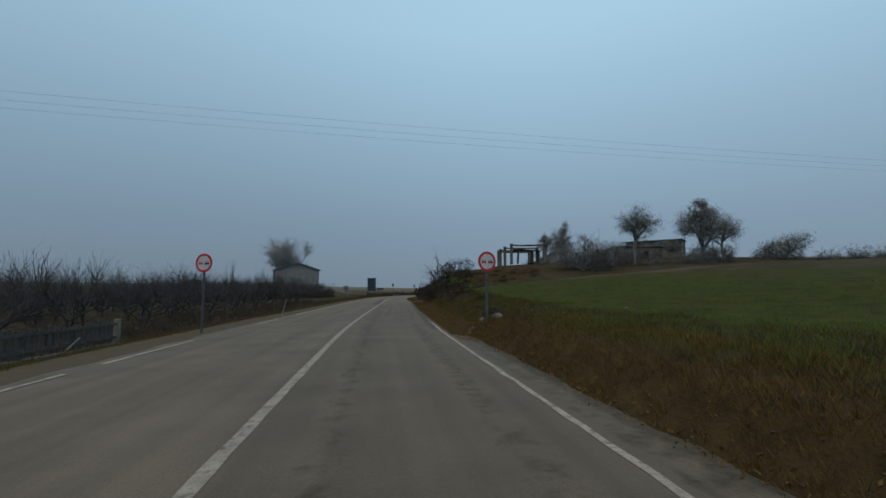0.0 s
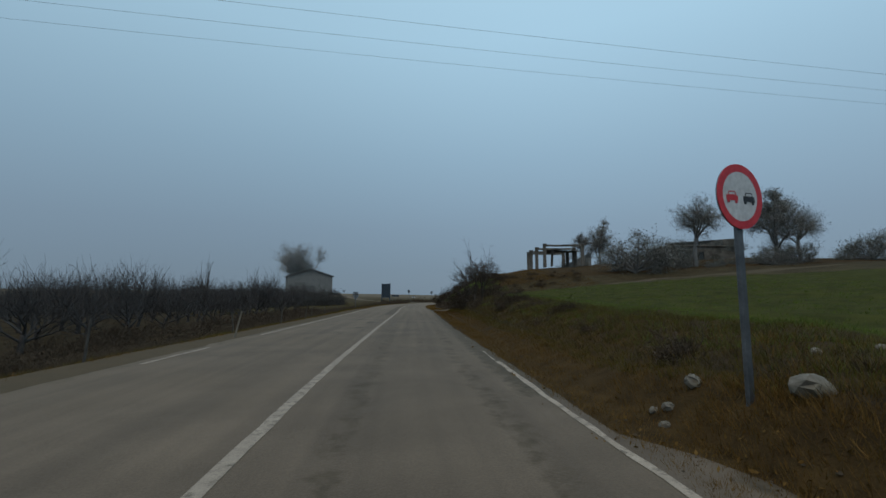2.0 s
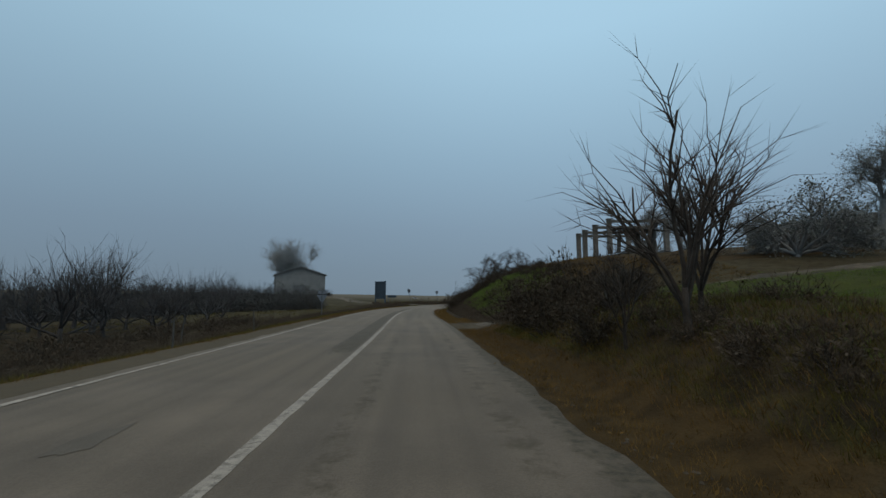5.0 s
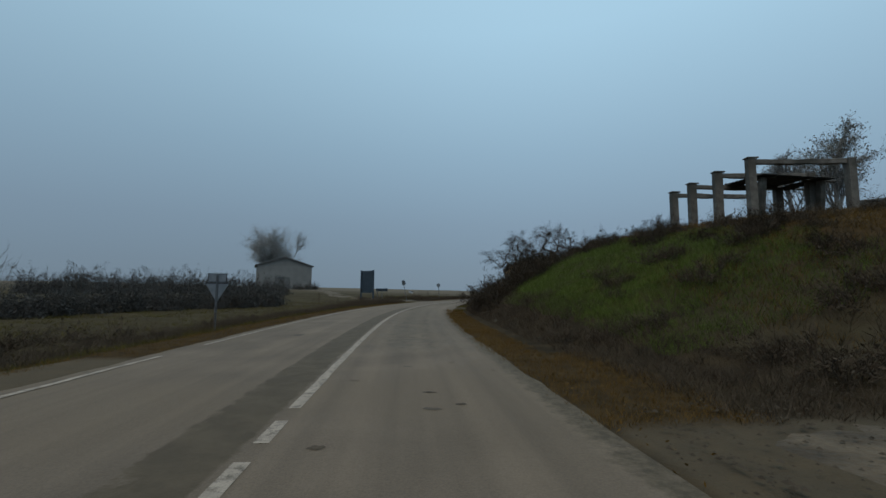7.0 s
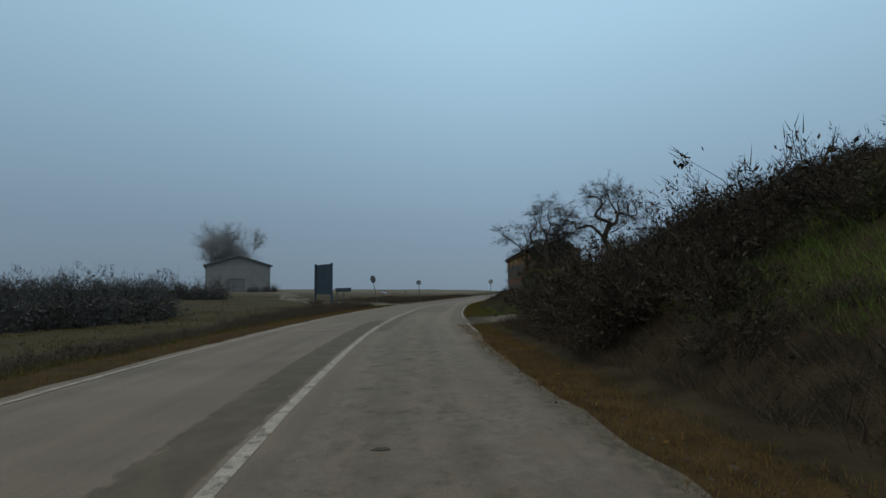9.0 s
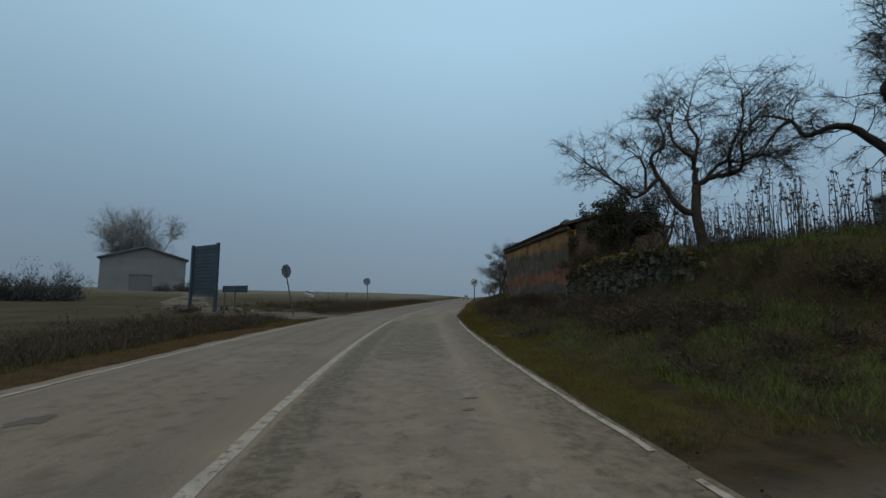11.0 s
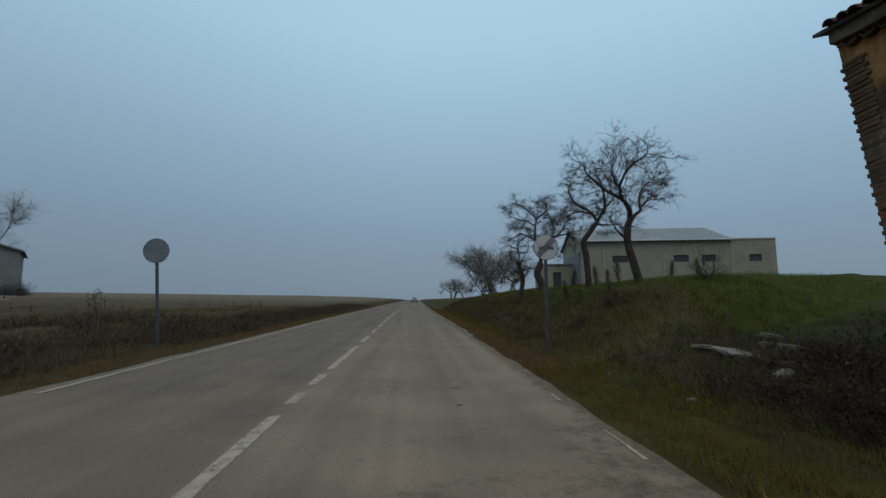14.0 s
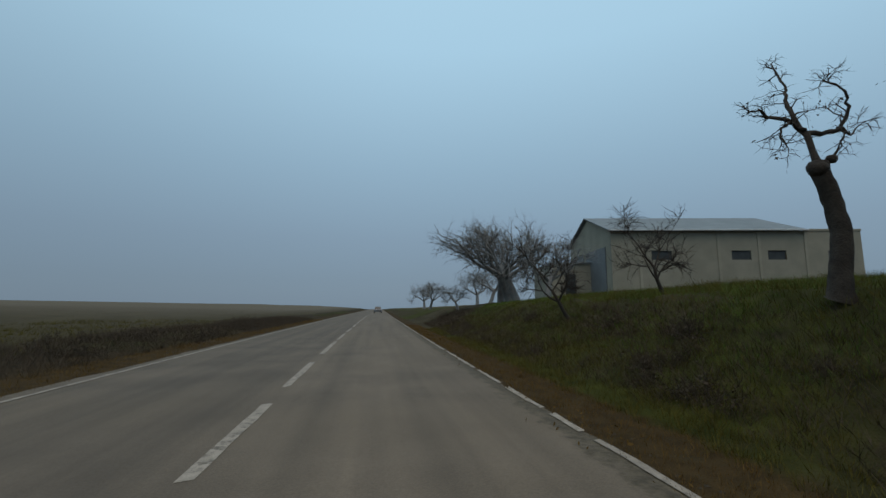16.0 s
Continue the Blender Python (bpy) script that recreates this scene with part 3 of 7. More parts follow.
for y, u, ly, lu in ((29.7, -0.85, 0.5, 0.2), (27.0, -1.35, 0.16, 0.12), (26.4, -1.1, 0.14, 0.12), (33.6, -0.75, 0.7, 0.2), (24.6, -1.9, 0.2, 0.1), (31.8, -2.4, 0.3, 0.1), (37, -1.6, 0.5, 0.15), (60.5, 1.3, 0.08, 0.1), (66.5, -2.1, 0.3, 0.15), (88.3, -2.0, 0.3, 0.2), (96, -2.5, 0.2, 0.2), (57.5, 1.6, 0.06, 0.1)):
    blot("pothole_patch", y, u, ly, lu, asphalt_dark)
for k in range(60):
    y = rnd.uniform(20, 26) if k < 10 else rnd.uniform(56, 134)
    blot("mud_stain", y, rnd.gauss(1.6, 0.7), rnd.uniform(0.02, 0.06), rnd.uniform(0.03, 0.10), mud if k % 2 else asphalt_dark, 0.0175 + 0.00001 * k)


def track(name, points, label, surface=None):
    """A rough lane laid on the ground: rows of station, offset, width."""
    pts = np.array(points, float)
    t = np.linspace(0, len(pts) - 1, 40)
    y, u, w = (np.interp(t, range(len(pts)), pts[:, k]) for k in range(3))
    for q in (y, u, w):
        q[2:-2] = np.convolve(q, np.ones(5) / 5, "valid")
    dy, du = np.gradient(y), np.gradient(u)
    ln = np.hypot(dy, du)
    vs, fs = [], []
    for i in range(40):
        for j in range(7):
            f = (j / 6 - 0.5) * (w[i] + 0.5 * lumps(i, j, 0.7, 2) * (j in (0, 6)))
            yy, uu = float(y[i] - f * du[i] / ln[i]), float(u[i] + f * dy[i] / ln[i])
            vs.append((*map(float, on(yy, uu)), land(yy, uu) + (min(0.05, -0.05 + 0.02 * i) if 0 < j < 6 else -0.06)))
        if i:
            k = 7 * i
            fs += [(k - 7 + j, k - 6 + j, k + 1 + j, k + j) for j in range(6)]
    return tagged(new(name, mesh(name, vs, fs, surface or gravel, True)), label, "track", kind="structure")


def bare_soil():
    """Trodden earth of the lower track."""
    m = mat("trodden_earth", (0.058, 0.042, 0.027), (0.112, 0.082, 0.053), 1.6, 0.95, 0.9, 13, c=(0.046, 0.034, 0.021))
    m.node_tree.nodes["Bump"].inputs["Distance"].default_value = 0.05
    return m


track("dirt_track", [(54.6, 3.9, 4.5), (54.8, 6.5, 3.6), (55.2, 9.5, 3.2), (55.6, 15.5, 3.0), (56, 22, 3.0), (56, 30, 3)], "stony dirt track climbing the bank from the road", bare_soil())
track("dirt_track", [(90.6, 3.9, 4.6), (91.0, 6.5, 3.8), (91.7, 9, 3.4), (93.0, 14, 3.2), (95.0, 20, 3), (99, 27, 3)], "pale gravel track climbing between stone walls")
track("side_road", [(117.5, -3.9, 13), (118.5, -5.5, 9), (120.5, -8, 6), (126, -14, 5), (138, -23, 4.5), (165, -38, 4.5), (200, -56, 5), (236, -82, 6)], "pale unpaved side road leading to the barn")

# ---- plants: generators ----


def tubes(name, lines, sides, material):
    """One mesh of tapering tubes along polylines: rows of (points, radii, level)."""
    vs, fs = [], []
    for pts, rs, lv in lines:
        n = sides[min(lv, len(sides) - 1)]
        base = len(vs)
        if len(pts) == 2:
            d = pts[1] - pts[0]
            a = d.orthogonal().normalized() * rs[0]
            b = d.normalized().cross(a)
            vs += [tuple(pts[0] + a), tuple(pts[0] - 0.5 * a + 0.87 * b), tuple(pts[0] - 0.5 * a - 0.87 * b), tuple(pts[1])]
            fs += [(base, base + 1, base + 3), (base + 1, base + 2, base + 3), (base + 2, base, base + 3)]
            continue
        for i, p in enumerate(pts):
            d = (pts[min(i + 1, len(pts) - 1)] - pts[max(i - 1, 0)]).normalized()
            if i:
                a = a - d * a.dot(d)
            if not i or a.length < 0.05:
                a = d.orthogonal()
            a = a.normalized()
            b = d.cross(a)
            for k in range(n):
                t = k / n * math.tau
                vs.append(tuple(p + (a * math.cos(t) + b * math.sin(t)) * rs[i]))
            if i:
                o = base + (i - 1) * n
                fs += [(o + k, o + (k + 1) % n, o + n + (k + 1) % n, o + n + k) for k in range(n)]
        if lv < 3:
            o = base + (len(pts) - 1) * n
            fs.append(tuple(range(o, o + n)))
    return mesh(name, vs, fs, material, True)


def branches(seed, spec, lean=(0, 0, 1), buds=(), low=0.75):
    """Polylines of a bare tree. spec: a row a level: (length, radius, children, angle, gnarl, upward pull)."""
    rng = random.Random(seed)
    out = []

    def grow(p, d, level, scale, r):
        ln, rad, kids, angle, gnarl, pull = spec[level]
        ln *= scale * rng.uniform(0.7, 1.25)
        r = min(r, rad * rng.uniform(0.8, 1.15))
        last = len(spec) - 1 - level
        n = 1 if last == 0 else 2 if last == 1 else max(3, min(9, int(ln / 0.22)))
        pts, rs = [p.copy()], [r * (1.35 if level == 0 else 1.0)]
        for i in range(n):
            d = (d + Vector((rng.gauss(0, gnarl), rng.gauss(0, gnarl), rng.gauss(0, gnarl) + pull))).normalized()
            p = p + d * (ln / n)
            pts.append(p.copy())
            rs.append(max(0.004, r * (1 - (0.35 if level == 0 else 0.6) * (i + 1) / n)))
        out.append((pts, rs, level))
        if level + 1 < len(spec):
            for c in range(kids):
                f = rng.uniform(low, 1.0) if level == 0 else rng.uniform(0.35, 1.0)
                i = min(n, max(1, round(f * n)))
                dd = (pts[i] - pts[i - 1]).normalized()
                side = Vector((rng.gauss(0, 1), rng.gauss(0, 1), rng.gauss(0, 1)))
                side = (side - dd * side.dot(dd)).normalized()
                if level == 0:
                    t = (c + rng.uniform(0.2, 0.8)) / kids * math.tau
                    side = Vector((math.cos(t), math.sin(t), 0.0))
                a = radians(angle * rng.uniform(0.6, 1.3))
                taper = 1.25 - 0.75 * (f - low) / (1 - low) if level == 0 and low < 0.6 else 1.0
                grow(pts[i] if n > 2 or i > 1 else pts[0].lerp(pts[1], rng.uniform(0.2, 1.0)), dd * math.cos(a) + side * math.sin(a), level + 1, scale * taper, rs[i] * 0.8)

    for p, d, sc, rd in buds:
        grow(p, d, 0, sc, rd)
    if not buds:
        grow(Vector((0, 0, -0.15)), Vector(lean).normalized(), 0, 1.0, 9)
    return out


def flakes(name, centres, size, material, rng, flat=0.0):
    """Many small leaves round the given points."""
    c = np.array(centres, float)
    n = len(c)
    a = rng.normal(size=(n, 3))
    a[:, 2] *= 1 - flat
    a /= np.linalg.norm(a, axis=1)[:, None]
    b = np.cross(a, rng.normal(size=(n, 3)))
    b /= np.linalg.norm(b, axis=1)[:, None] + 1e-9
    s = size * rng.uniform(0.5, 1.4, (n, 1))
    v = np.stack([c - a * s, c + b * s * 0.45, c + a * s, c - b * s * 0.45], 1).reshape(-1, 3)
    f = np.arange(4 * n).reshape(-1, 4)
    return mesh(name, v.tolist(), f.tolist(), material)


def tree(name, m, seed, spec, lean=(0, 0, 1), wood=None, label="", group="", sides=(8, 6, 4, 3, 3), leaves=0, leaf_size=0.05, leaf_mat=None, split=1, low=0.75):
    lines = branches(seed, spec, lean=lean, low=low)
    t = thing(name, m, label, "tree", group)
    part("trunk", tubes("trunk", [q for q in lines if q[2] <= split], sides, wood), None, t)
    crown = part("crown", tubes("crown", [q for q in lines if q[2] > split], sides, wood), None, t)
    if leaves:
        rng = np.random.default_rng(seed)
        ends = [q[0][-1] for q in lines if q[2] == len(spec) - 1] + [q[0][len(q[0]) // 2] for q in lines if q[2] == len(spec) - 1]
        pick = rng.integers(0, len(ends), leaves)
        c = np.array([tuple(e) for e in ends])[pick] + rng.normal(size=(leaves, 3)) * leaf_size * 1.6
        part("leaves", flakes("leaves", c, leaf_size, leaf_mat, rng), None, crown, "withered leaves left on the twigs")
    return t


def gnarled_tree(name, m, seed, limbs, wood, label, group, twigs, density=5.0, leaves=200):
    """A tree of sinuous limbs (rows: radius, then bends as across and up), each set with crooked twigs."""
    rng = random.Random(seed)
    lines, buds, nodes = [], [], []
    for k, (rad, *bends) in enumerate(limbs):
        y0, slope = 0.0, 0.0
        if k:
            near_node = min(nodes, key=lambda q: (q.x - bends[0][0]) ** 2 + (q.z - bends[0][1]) ** 2)
            y0, slope = near_node.y, (-1, 1)[k % 2] * rng.uniform(0.12, 0.42)
        pts, run = [], 0.0
        for i, (a, c) in enumerate(bends):
            if i:
                run += math.hypot(a - bends[i - 1][0], c - bends[i - 1][1])
            pts.append(Vector((a, y0 + slope * run, c)))
        fine = []
        for i in range(len(pts) - 1):
            p0, p1, p2, p3 = pts[max(0, i - 1)], pts[i], pts[i + 1], pts[min(len(pts) - 1, i + 2)]
            for j in range(4):
                f = j / 4
                q = 0.5 * (2 * p1 + (p2 - p0) * f + (2 * p0 - 5 * p1 + 4 * p2 - p3) * f * f + (3 * p1 - p0 - 3 * p2 + p3) * f ** 3)
                w = 0.3 if k == 0 else 1.0
                fine.append(q + w * Vector((rng.gauss(0, 0.012), rng.gauss(0, 0.02), rng.gauss(0, 0.012))))
        fine.append(pts[-1])
        n = len(fine)
        rs = [rad * (1.3 - 0.3 * min(1, i / 3) if k == 0 else 1) * (1 - (0.25 if k == 0 else 0.78) * i / (n - 1)) * (rng.uniform(0.96, 1.05) if k == 0 else rng.uniform(0.9, 1.12)) for i in range(n)]
        lines.append((fine, rs, 0 if k == 0 else 1))
        nodes += fine
        if k:
            for i in range(2, n):
                step = (fine[i] - fine[i - 1]).length
                count = int(step * density + rng.random()) + (2 if i == n - 1 else 0)
                dd = (fine[i] - fine[i - 1]).normalized()
                for _ in range(count):
                    side = Vector((rng.gauss(0, 1), rng.gauss(0, 1), rng.gauss(0.15, 1)))
                    side = (side - dd * side.dot(dd)).normalized()
                    a = radians(rng.uniform(20, 75))
                    buds.append((fine[i], dd * math.cos(a) + side * math.sin(a), rng.uniform(0.6, 1.15), rs[i] * 0.7))
    t = thing(name, m, label, "tree", group)
    part("trunk", tubes("trunk", lines, (10, 7), wood), None, t)
    fine_lines = [(p, r, lv + 2) for p, r, lv in branches(seed, twigs, buds=buds)]
    crown = part("crown", tubes("crown", fine_lines, (8, 6, 4, 3, 3, 3), wood), None, t)
    g = np.random.default_rng(seed)
    ends = np.array([tuple(q[0][-1]) for q in fine_lines])
    if leaves:
        part("leaves", flakes("leaves", ends[g.integers(0, len(ends), leaves)], 0.03, leaf_bramble, g), None, crown, "withered leaves left on the twigs")
    return t


def shrub(name, m, seed, rx, ry, h, twigs, leaves, wood, leaf_mat, leaf=0.05, label="", group="", sprigs=1250, sprig_mat=None):
    """A ragged bush: stems out of one stool, very many fine sprigs, and leaves in uneven clumps."""
    rng = random.Random(seed)
    g = np.random.default_rng(seed)
    lines, tips = [], []
    for k in range(twigs):
        a, e = rng.uniform(0, math.tau), rng.uniform(0.05, 1.0)
        q = rng.uniform(0.55, 1.1) * (0.8 + 0.25 * math.sin(3 * a + seed))
        end = Vector((rx * q * math.cos(a) * math.sqrt(1 - e * e * 0.9), ry * q * math.sin(a) * math.sqrt(1 - e * e * 0.9), h * e * q))
        root = Vector((end.x * 0.3, end.y * 0.3, -0.1))
        midp = root.lerp(end, 0.55) + Vector((rng.gauss(0, 0.1), rng.gauss(0, 0.1), rng.uniform(0, 0.18) * h))
        lines.append(([root, midp, end], [0.011, 0.007, 0.003], 3))
        tips += [end, midp.lerp(end, rng.random()), root.lerp(midp, rng.uniform(0.4, 1))]
    t = thing(name, m, label, "shrub", group)
    stems = tagged(part("stem_mass", tubes("stem_mass", lines, (3,), wood), None, t), kind="stuff")
    tp = np.array([tuple(p) for p in tips])
    if sprigs:
        c = tp[g.integers(0, len(tp), sprigs)] + g.normal(size=(sprigs, 3)) * 0.07 * (0.5 + h * 0.5)
        d = c * np.array([0.8 / rx, 0.8 / ry, 0.6 / h]) + g.normal(size=(sprigs, 3)) * 0.55 + np.array([0, 0, 0.5])
        d /= np.linalg.norm(d, axis=1)[:, None]
        ln = g.uniform(0.08, 0.30, (sprigs, 1)) * (0.5 + 0.5 * h)
        w = np.cross(d, g.normal(size=(sprigs, 3)))
        w /= np.linalg.norm(w, axis=1)[:, None] + 1e-9
        w *= g.uniform(0.004, 0.010, (sprigs, 1)) * (0.7 + 0.3 * h)
        v = np.stack([c - w, c + w, c + d * ln], 1).reshape(-1, 3)
        twiglets = part("sprig_mass", mesh("sprig_mass", v.tolist(), np.arange(3 * sprigs).reshape(-1, 3).tolist(), sprig_mat or leaf_mat), None, stems)
        tagged(twiglets, kind="stuff")
    if leaves:
        c = tp[g.integers(0, len(tp), leaves)] + g.normal(size=(leaves, 3)) * 0.09 * (0.5 + h * 0.5)
        c[:, 2] = np.maximum(c[:, 2], 0.02)
        tagged(part("foliage", flakes("foliage", c, leaf, leaf_mat, g), None, stems), kind="stuff")
    return t


def turned(x, y, z, a=0.0, s=1.0):
    return pose(x, y, z, 0, 0, a) @ Matrix.Scale(s, 4)


def stand(ob, x, y, a=0.0, s=1.0, dz=0.0):
    """A copy of a thing on the ground at x, y."""
    made = copy_thing(ob, pose(*spot(x, y)[:2], spot(x, y)[2] + dz, 0, 0, a))
    made.scale = (s, s, s)
    return made


# ---- the sown field and the hill with its trees ----
CONE = [(5.2, 0.16, 20, 40, 0.05, 0.02), (1.75, 0.07, 8, 42, 0.14, 0.06), (0.95, 0.028, 8, 45, 0.16, 0.0), (0.5, 0.012, 7, 45, 0.2, -0.08), (0.34, 0.008, 0, 0, 0.2, -0.12)]
t1 = tree("tree", turned(47.4, 64.6, 5.4, 0, 1.82), 11, CONE, wood=bark_hazed, label="tall tree with a dense tapering crown on the hill", group="trees on the hill", leaves=9500, leaf_size=0.042, leaf_mat=leaf_hazed, low=0.2)
t2 = tree("tree", turned(35.6, 63.6, 5.2, 40, 1.55), 23, [(2.3, 0.18, 8, 30, 0.12, 0.1), (2.2, 0.085, 9, 38, 0.15, 0.06), (1.1, 0.032, 8, 44, 0.16, 0.0), (0.65, 0.013, 7, 45, 0.2, -0.08), (0.45, 0.008, 0, 0, 0.2, -0.16)], wood=bark_hazed, label="round-headed tree with drooping twigs on a short trunk", group="trees on the hill", leaves=4500, leaf_size=0.04, leaf_mat=leaf_hazed)
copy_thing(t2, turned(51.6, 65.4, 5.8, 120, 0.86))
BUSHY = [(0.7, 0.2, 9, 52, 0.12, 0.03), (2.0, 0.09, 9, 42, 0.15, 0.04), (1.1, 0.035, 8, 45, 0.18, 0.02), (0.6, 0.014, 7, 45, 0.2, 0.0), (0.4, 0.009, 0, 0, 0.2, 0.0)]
t3 = tree("tree", turned(26.6, 61.4, 3.8, 0, 1.62), 31, BUSHY, wood=bark_hazed, label="dense many-stemmed tree with withered leaves", group="trees on the hill", leaves=6500, leaf_size=0.06, leaf_mat=leaf_hazed)
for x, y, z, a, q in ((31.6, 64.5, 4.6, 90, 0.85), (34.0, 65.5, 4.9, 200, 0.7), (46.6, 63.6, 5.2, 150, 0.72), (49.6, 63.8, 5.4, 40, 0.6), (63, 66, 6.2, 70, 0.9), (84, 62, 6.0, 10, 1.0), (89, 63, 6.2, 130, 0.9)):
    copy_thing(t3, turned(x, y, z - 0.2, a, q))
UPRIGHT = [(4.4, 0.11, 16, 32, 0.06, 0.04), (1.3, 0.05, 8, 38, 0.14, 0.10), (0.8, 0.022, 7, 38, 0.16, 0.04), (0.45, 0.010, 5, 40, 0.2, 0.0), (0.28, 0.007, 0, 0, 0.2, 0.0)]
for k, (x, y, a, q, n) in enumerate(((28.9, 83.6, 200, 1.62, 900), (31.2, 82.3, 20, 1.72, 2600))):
    tree("tree", turned(x, y, spot(x, y)[2] - 0.1, a, q), 43 + k, UPRIGHT, wood=bark_hazed, label="slender upright tree with few leaves behind the ruined frames", group="trees behind the frames", leaves=n, leaf_size=0.05, leaf_mat=leaf_hazed, low=0.15)
hill_shrub = shrub("shrub", pose(46, 70, 8.0), 3, 2.2, 1.6, 1.7, 120, 1500, bark_hazed, leaf_hazed, 0.06, "dark overgrown bush along the field's edge", "bushes along the field")
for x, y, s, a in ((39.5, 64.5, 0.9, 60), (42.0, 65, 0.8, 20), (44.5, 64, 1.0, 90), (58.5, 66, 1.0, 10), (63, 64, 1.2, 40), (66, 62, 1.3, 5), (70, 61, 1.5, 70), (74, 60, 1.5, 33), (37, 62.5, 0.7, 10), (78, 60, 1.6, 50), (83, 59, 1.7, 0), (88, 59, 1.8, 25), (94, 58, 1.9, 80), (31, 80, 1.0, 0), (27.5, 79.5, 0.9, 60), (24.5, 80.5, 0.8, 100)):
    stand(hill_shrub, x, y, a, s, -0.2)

# ruined portal frames
for k, (x, y, z, w) in enumerate(((19.05, 83.4, 8.9, 6.4), (18.85, 81.0, 8.95, 6.4), (19.2, 78.9, 9.2, 6.3), (19.9, 76.95, 9.55, 6.2))):
    f = thing("portal_frame", pose(x, y, z, 0, 0, -3 - 1.5 * k), "ruined concrete portal frame of a roofless shed", "ruin", "portal frames")
    r = random.Random(k)
    for x0 in (0.0, w - 0.45):
        bm = box(x0, -0.22, -3.6 + 0.2 * (x0 > 0), x0 + 0.48, 0.22, 0.0, 0.03)
        for v in bm.verts:
            v.co += Vector((r.gauss(0, 0.012), r.gauss(0, 0.012), r.gauss(0, 0.02)))
        part("column", bm, concrete, f)
    bm = box(0.49, -0.15, -0.32, w - 0.46, 0.15, -0.04, 0.02)
    bmesh.ops.subdivide_edges(bm, edges=[e for e in bm.edges if abs(e.verts[0].co.x - e.verts[1].co.x) > 2], cuts=7)
    for v in bm.verts:
        v.co += Vector((0, 0, r.gauss(0, 0.018) - 0.035 * math.sin(v.co.x / w * math.pi)))
    part("beam", bm, concrete, f)
    part("capital", box(-0.05, -0.26, 0.005, 0.62, 0.26, 0.09, 0.02), concrete, f)
shed = thing("corrugated_roof", pose(21.2, 77.2, 8.75, 4, 3, -4), "sagging dark corrugated roof sheets on old beams", "roof")
for k in range(4):
    vs = [(k * 1.12 + i * 0.06, j * 1.3, 0.022 * math.sin(i * 2.1) - 0.05 * j * (k % 2)) for j in range(4) for i in range(20)]
    fs = [(j * 20 + i, j * 20 + i + 1, j * 20 + 21 + i, j * 20 + 20 + i) for j in range(3) for i in range(19)]
    sh = part("roof_sheet", mesh("roof_sheet", vs, fs, dark_gap), None, shed)
    sh.modifiers.new("thick", "SOLIDIFY").thickness = 0.012
for x0 in (0.3, 4.0):
    part("post", box(x0, 0.5, -2.6, x0 + 0.3, 0.9, -0.06, 0.02), concrete, shed)
part("rafter", rod((-0.4, 0.8, -0.08), (5.2, 0.9, -0.02), 0.06), old_wood, shed)
part("rafter", rod((-0.3, 3.2, -0.1), (5.1, 3.3, -0.12), 0.06), old_wood, shed)


def plain_house(name, m, w, d, h, apex, wall_mat, roof_mat, label, openings=(), overhang=0.3, category="building"):
    """A simple gabled or flat building; local x along its front, y into it. openings: x, z, width, height in the front wall."""
    t = thing(name, m, label, category)
    bm = bmesh.new()
    xs = sorted({0.0, w, *[o[0] for o in openings], *[o[0] + o[2] for o in openings]})
    zs = sorted({-1.0, h, *[o[1] for o in openings], *[o[1] + o[3] for o in openings]})
    for i in range(len(xs) - 1):
        for j in range(len(zs) - 1):
            cxm, czm = (xs[i] + xs[i + 1]) / 2, (zs[j] + zs[j + 1]) / 2
            if not any(o[0] < cxm < o[0] + o[2] and o[1] < czm < o[1] + o[3] for o in openings):
                box(xs[i], 0, zs[j], xs[i + 1], 0.3, zs[j + 1], 0, bm)
    bmesh.ops.remove_doubles(bm, verts=bm.verts, dist=0.001)
    part("wall", bm, wall_mat, t)
    part("wall", box(0, 0.3, -1, 0.3, d - 0.3, h), wall_mat, t)
    part("wall", box(w - 0.3, 0.3, -1, w, d - 0.3, h), wall_mat, t)
    part("wall", box(0, d - 0.3, -1, w, d, h), wall_mat, t)
    for o in openings:
        part("window" if o[3] < 1.4 else "door", box(o[0] + 0.01, 0.12, o[1] + 0.01, o[0] + o[2] - 0.01, 0.18, o[1] + o[3] - 0.01), dark_gap if len(o) < 5 else o[4], t)
    return t


house = plain_house("ruined_house", pose(39.6, 75.7, 6.3, 0, 0, -3.7), 11.4, 6, 2.9, 0, concrete, concrete, "flat grey ruined house on the hill", ((4.5, 1.0, 0.9, 1.1),))
part("roof_slab", box(-0.2, -0.2, 2.904, 11.6, 6.2, 3.1, 0.02), concrete, house)
part("roof_room", box(8.9, 0.6, 3.104, 11.4, 4.0, 4.15, 0.03), concrete, house)

shed_z = spot(56, 103)[2]
shed = plain_house("farm_shed", pose(55.6, 102.7, shed_z, 0, 0, -42), 12, 6, 13.0 - shed_z, 0, concrete, concrete, "low pale farm shed on the hilltop", ((2.0, 1.0, 1.4, 1.0), (6.0, 1.0, 1.4, 1.0)))
part("roof", box(-0.3, -0.3, 13.004 - shed_z, 12.3, 6.3, 13.2 - shed_z, 0.02), grey_sheet, shed)

